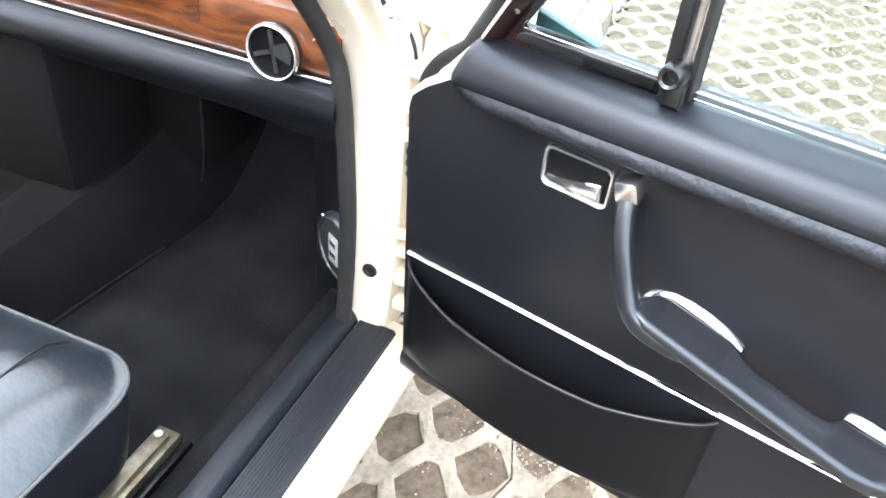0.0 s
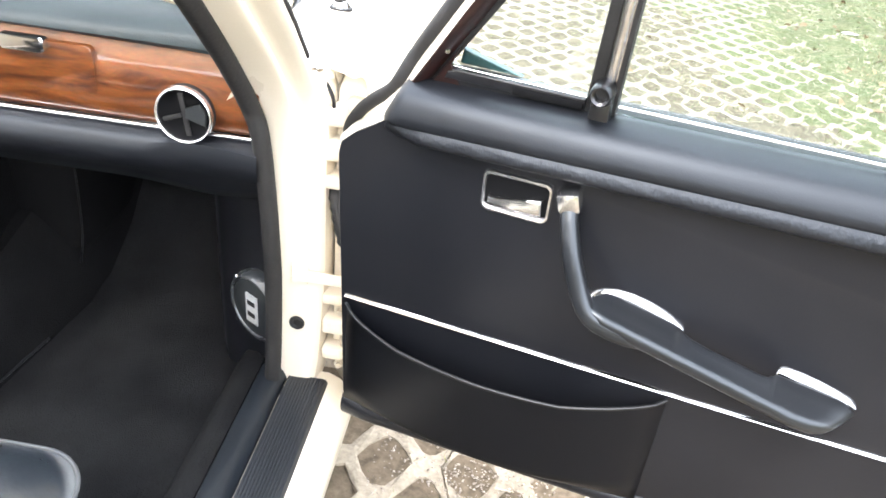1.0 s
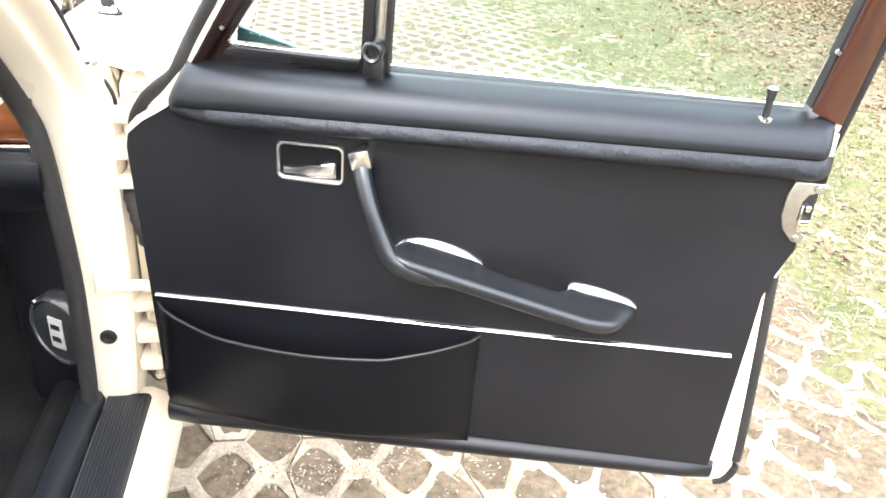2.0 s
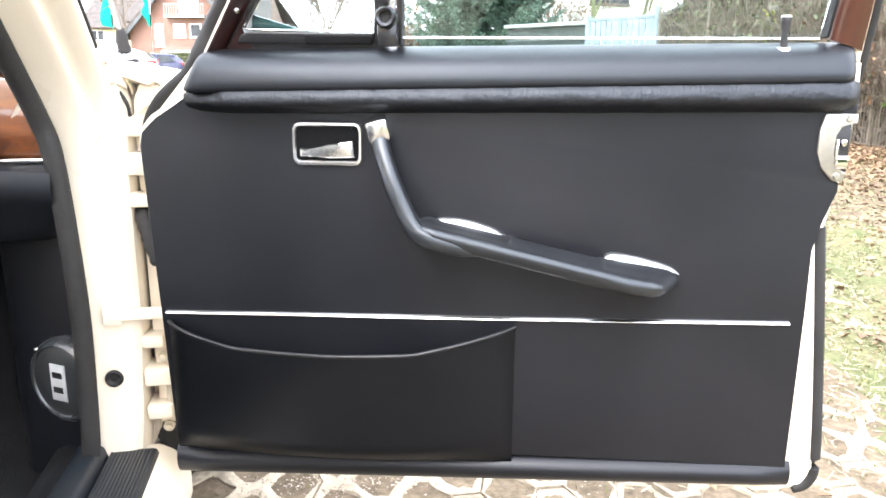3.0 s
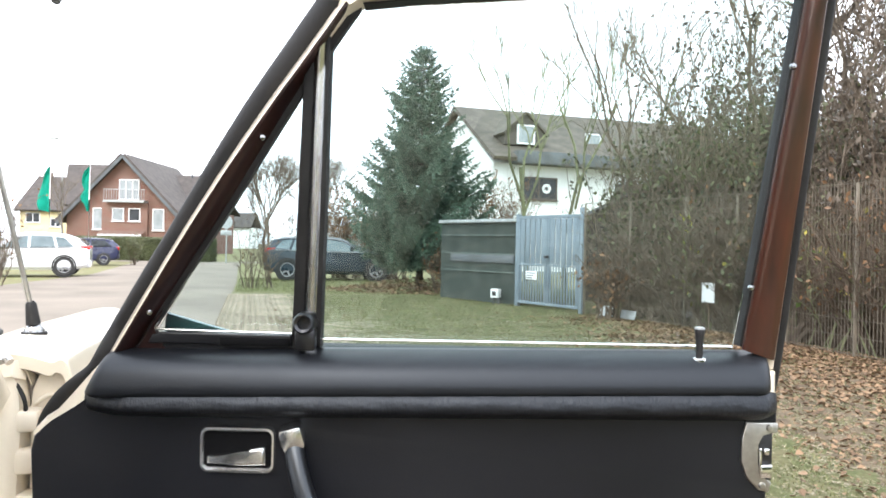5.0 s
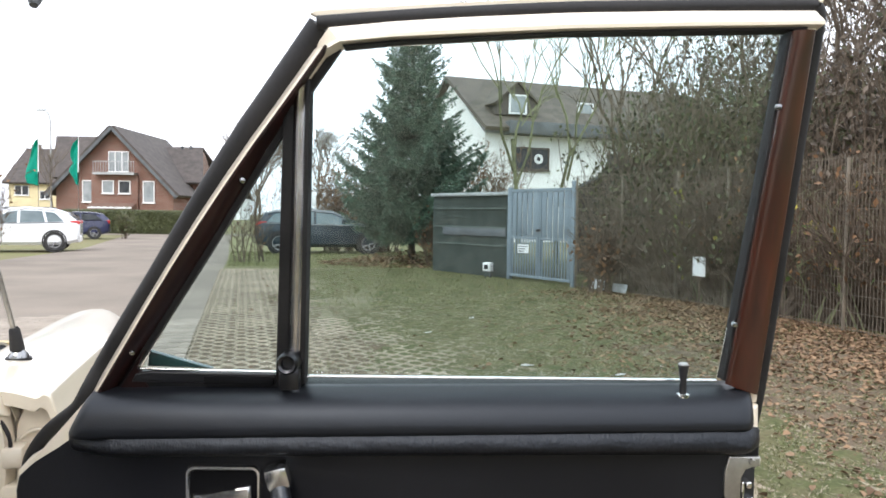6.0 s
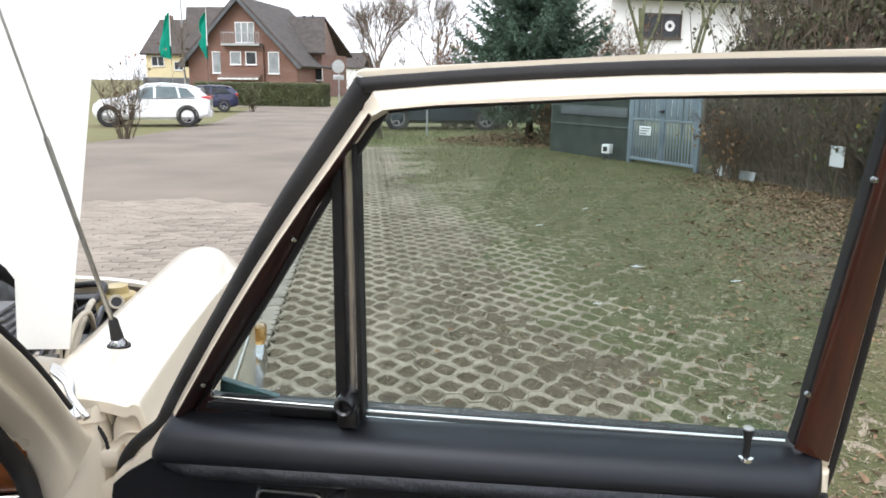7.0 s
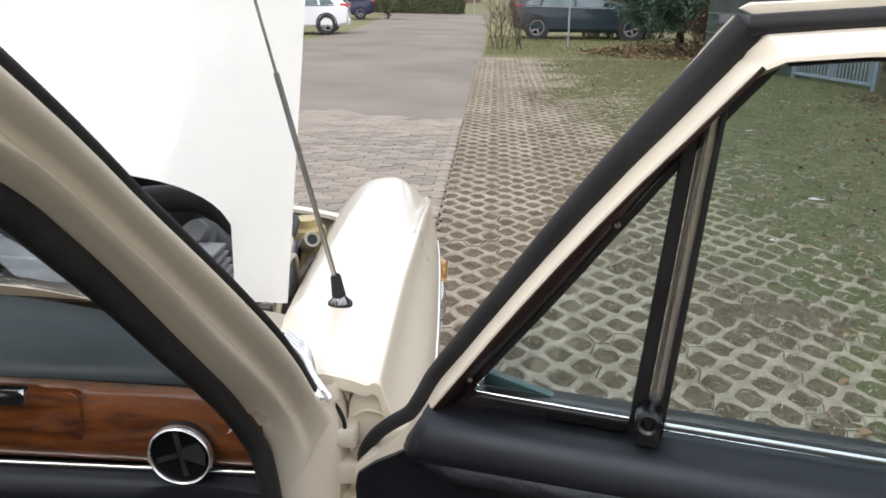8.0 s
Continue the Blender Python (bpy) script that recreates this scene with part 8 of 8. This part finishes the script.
def stray_spot(rnd):
    return road_xy(rnd.uniform(0.2, 6.5), rnd.uniform(0.3, 15), rnd.uniform(0.006, 0.014))


v, f = leaf_mesh(260, 52, stray_spot, 0.045)
tagged(raw("leaf_litter", v, f, DEAD_LEAF), "single fallen leaves on the grass", "leaves", kind="stuff")


def foot_spot(rnd):
    a, r = rnd.uniform(0, 6.28), 1.9 * rnd.random() ** 0.6
    return Vector((-0.09 + math.cos(a) * r * 1.2, 18.1 + math.sin(a) * r * 0.8, rnd.uniform(0.0, 0.2) * (1.9 - r) + 0.005))


v, f = leaf_mesh(1700, 53, foot_spot, 0.09)
tagged(raw("leaf_litter", v, f, DEAD_LEAF), "heap of brown leaves round the spruce's foot", "leaves", kind="stuff")
for k, (x, y, w) in enumerate(((1.27, 5.24, 0.13), (1.95, 4.9, 0.1), (0.45, 6.9, 0.09), (0.95, 8.1, 0.08), (0.9, 4.1, 0.07))):
    bm = bmesh.new()
    rows = []
    for i in range(6):
        wide = w * (0.12 + 0.3 * abs(noise.noise((i * 0.8, k * 3.1, 4)))) * math.sin(math.pi * (i + 0.6) / 6.2)
        bent = w * 0.5 * noise.noise((i * 0.35, k * 1.7, 8))
        rows.append([(x + 0.8 * w * (i / 5 - 0.5), y + bent + wide * (j / 3 - 0.5) * 2, 0.016 + 0.022 * abs(noise.noise((i * 0.9 + k, j * 1.1, k)))) for j in range(4)])
    loft(bm, rows)
    bmesh.ops.solidify(bm, geom=bm.faces[:], thickness=0.002)
    tagged(part("paper_scrap", bm, PAPER), "crumpled white scrap on the grass", "litter", "scraps on the grass")

def chips(n, seed, place, size):
    rnd = random.Random(seed)
    v, f = [], []
    for _ in range(n):
        p = place(rnd)
        r = size * rnd.uniform(0.4, 1.2)
        k = len(v)
        for dx, dy, dz in ((1, 0, 0), (0, 1, 0), (-1, 0, 0), (0, -1, 0), (0, 0, 0.8), (0, 0, -0.6)):
            v.append(p + Vector((dx, dy, dz)) * r * rnd.uniform(0.6, 1.2))
        for a in range(4):
            f += [(k + a, k + (a + 1) % 4, k + 4), (k + (a + 1) % 4, k + a, k + 5)]
    return v, f


def chip_spot(rnd):
    while True:
        x, y = 0.02 + abs(rnd.gauss(0, 0.5)), rnd.uniform(-1.3, 1.4)
        if rnd.random() < max(0.03, 2.2 * noise.noise((x * 6, y * 6, 31)) + 0.1):
            return road_xy(x, y, rnd.uniform(-0.008, 0.002))


v, f = chips(7500, 61, chip_spot, 0.0036)
tagged(raw("gravel", v, f, GRAVEL), "pale gravel chips in the joints of the pavers", "gravel", kind="stuff")


def lawn_leaf_spot(rnd):
    while True:
        x, y = 1.0 + 5.0 * rnd.random() ** 0.7, rnd.uniform(-2.6, 8.5)
        if rnd.random() < 0.35 + 1.6 * noise.noise((x * 1.3, y * 1.3, 17)):
            p = road_xy(x, y, rnd.uniform(0.004, 0.016))
            if p.x > 1.0 + 0.1 * max(0, p.y - 2.5) + 0.6 * rnd.random():
                return p


v, f = leaf_mesh(13000, 54, lawn_leaf_spot, 0.023)
tagged(raw("leaf_litter", v, f, DEAD_LEAF), "brown fallen leaves scattered over the turf", "leaves", kind="stuff")

def straw_spot(rnd):
    while True:
        x, y = rnd.uniform(0.3, 5.5), rnd.uniform(0.2, 10.0)
        if rnd.random() < 0.15 + 0.85 * cover(x, y):
            return road_xy(x, y, rnd.uniform(0.004, 0.018))


def straw_mesh(n, seed):
    rnd = random.Random(seed)
    v, f = [], []
    for _ in range(n):
        p, a, l = straw_spot(rnd), rnd.uniform(0, 6.28), rnd.uniform(0.012, 0.05)
        d, w = Vector((math.cos(a), math.sin(a), rnd.uniform(-0.1, 0.25))) * l, Vector((-math.sin(a), math.cos(a), 0)) * rnd.uniform(0.001, 0.003)
        k = len(v)
        v += [p - w, p + w, p + d + w * 0.4, p + d - w * 0.4]
        f.append((k, k + 1, k + 2, k + 3))
    return v, f


v, f = straw_mesh(60000, 63)
tagged(raw("straw", v, f, STRAW), "dry straw and moss bits strewn over the turf", "straw", kind="stuff")

# ---- grid pavers: each a concrete block with staggered six-sided holes ----
PX, PY = 0.2, 0.212


def paver_mesh(seed):
    rnd = random.Random(seed)
    v, f = [], []
    for i in range(4):
        for j in range(3):
            cx, cy = PX * 0.5 * i - PX * 0.75, PY * j - PY + (PY * 0.5 if i % 2 else 0) - PY * 0.25
            outer = [(PX * 0.333, 0), (PX * 0.167, PY * 0.5), (-PX * 0.167, PY * 0.5), (-PX * 0.333, 0), (-PX * 0.167, -PY * 0.5), (PX * 0.167, -PY * 0.5)]
            inner = [(0.063, 0), (0.016, 0.072), (-0.016, 0.072), (-0.063, 0), (-0.016, -0.072), (0.016, -0.072)]
            ring = []
            for a in range(6):
                (x0, y0), (x1, y1) = inner[a], inner[(a + 1) % 6]
                ring += [(x0 * 1.0, y0 * 1.0), ((x0 + x1) * 0.515, (y0 + y1) * 0.515)]
            rim = [(x * s, y * s) for (x, y), s in ((p, rnd.uniform(0.9, 1.09)) for p in ring)]
            hexa = []
            for a in range(6):
                (x0, y0), (x1, y1) = outer[a], outer[(a + 1) % 6]
                hexa += [(x0, y0), ((x0 + x1) / 2, (y0 + y1) / 2)]
            k = len(v)
            for x, y in hexa:
                v.append(((cx + x) * 0.987, (cy + y) * 0.987, 0.0004))
            for (x, y), (u, w) in zip(hexa, rim):
                v.append((cx + lerp(x, u, 0.5), cy + lerp(y, w, 0.5), rnd.uniform(-0.0012, 0.0008)))
            for x, y in rim:
                v.append((cx + x, cy + y, rnd.uniform(-0.007, -0.002)))
            for x, y in rim:
                v.append((cx + x * 0.9, cy + y * 0.9, -0.02))
            for x, y in hexa:
                v.append(((cx + x) * 0.987, (cy + y) * 0.987, -0.04))
            for a in range(12):
                b = (a + 1) % 12
                for r0, r1 in ((0, 12), (12, 24), (24, 36)):
                    f.append((k + r0 + a, k + r0 + b, k + r1 + b, k + r1 + a))
                f.append((k + 48 + a, k + 48 + b, k + b, k + a))
    me = bpy.data.meshes.new("grid_paver")
    me.from_pydata(v, [], f)
    me.materials.append(CONCRETE)
    return me


pavement = tagged(new("grid_paving"), "concrete grass-grid pavers in straight rows", "pavement", kind="structure")
pavement.matrix_world = RW
paver_meshes = [paver_mesh(s) for s in range(6)]
prnd = random.Random(8)
for i in range(11):
    for j in range(-3, 26):
        ob = new("paver", prnd.choice(paver_meshes))
        ob.parent = pavement
        x, y = -0.005 + 0.4 * i, 2.632 + PY * 3 * (j - 4)
        ob.matrix_basis = pose(x, y, prnd.uniform(-0.004, 0.003), prnd.uniform(-0.4, 0.4), prnd.uniform(-0.4, 0.4), 0)

# ---- paving blocks of the drive ----
block = bmesh.new()
prism(block, [(0, 0.0655), (-0.0975, 0.031), (-0.0975, -0.031), (0, -0.0655), (0.0975, -0.031), (0.0975, 0.031)], lambda u, v, d: Vector((u, v, d)), 0.0, -0.04, 0.005)
bmesh.ops.recalc_face_normals(block, faces=block.faces)
bme = bpy.data.meshes.new("paving_block")
block.to_mesh(bme)
block.free()
bme.materials.append(COBBLE)
bco = [v.co.copy() for v in bme.vertices]
bfa = [tuple(p.vertices) for p in bme.polygons]
count, v, f = 0, [], []
for j in range(-80, 90):
    for i in range(-38, 0):
        x, y = -0.31 + 0.2 * (i + 1) + (0.1 if j % 2 else 0) - 0.1, 0.1 * j + 0.05
        if y > 8.4 + 0.5 * noise.noise((x * 0.7, 1.0, 3.0)) + 0.25 * noise.noise((x * 3.0, y * 2, 0)):
            continue
        dz = prnd.uniform(-0.004, 0.002)
        if i == -1 and j % 2 == 0:
            k = len(v)
            v += [(c.x * 0.48 - 0.259, c.y + y, c.z + dz) for c in bco]
            f += [tuple(q + k for q in p) for p in bfa]
        if 3.2 < y < 7.2 and x > -1.75 and count < 300:
            ob = new("paving_block", bme)
            ob.parent = block_bed
            ob.matrix_basis = pose(x, y, dz, prnd.uniform(-0.6, 0.6), prnd.uniform(-0.6, 0.6), prnd.uniform(-0.8, 0.8))
            count += 1
        else:
            k = len(v)
            v += [(c.x + x, c.y + y, c.z + dz) for c in bco]
            f += [tuple(q + k for q in p) for p in bfa]
rest = raw("paving_blocks", v, f, COBBLE, block_bed)
tagged(rest, kind="stuff")
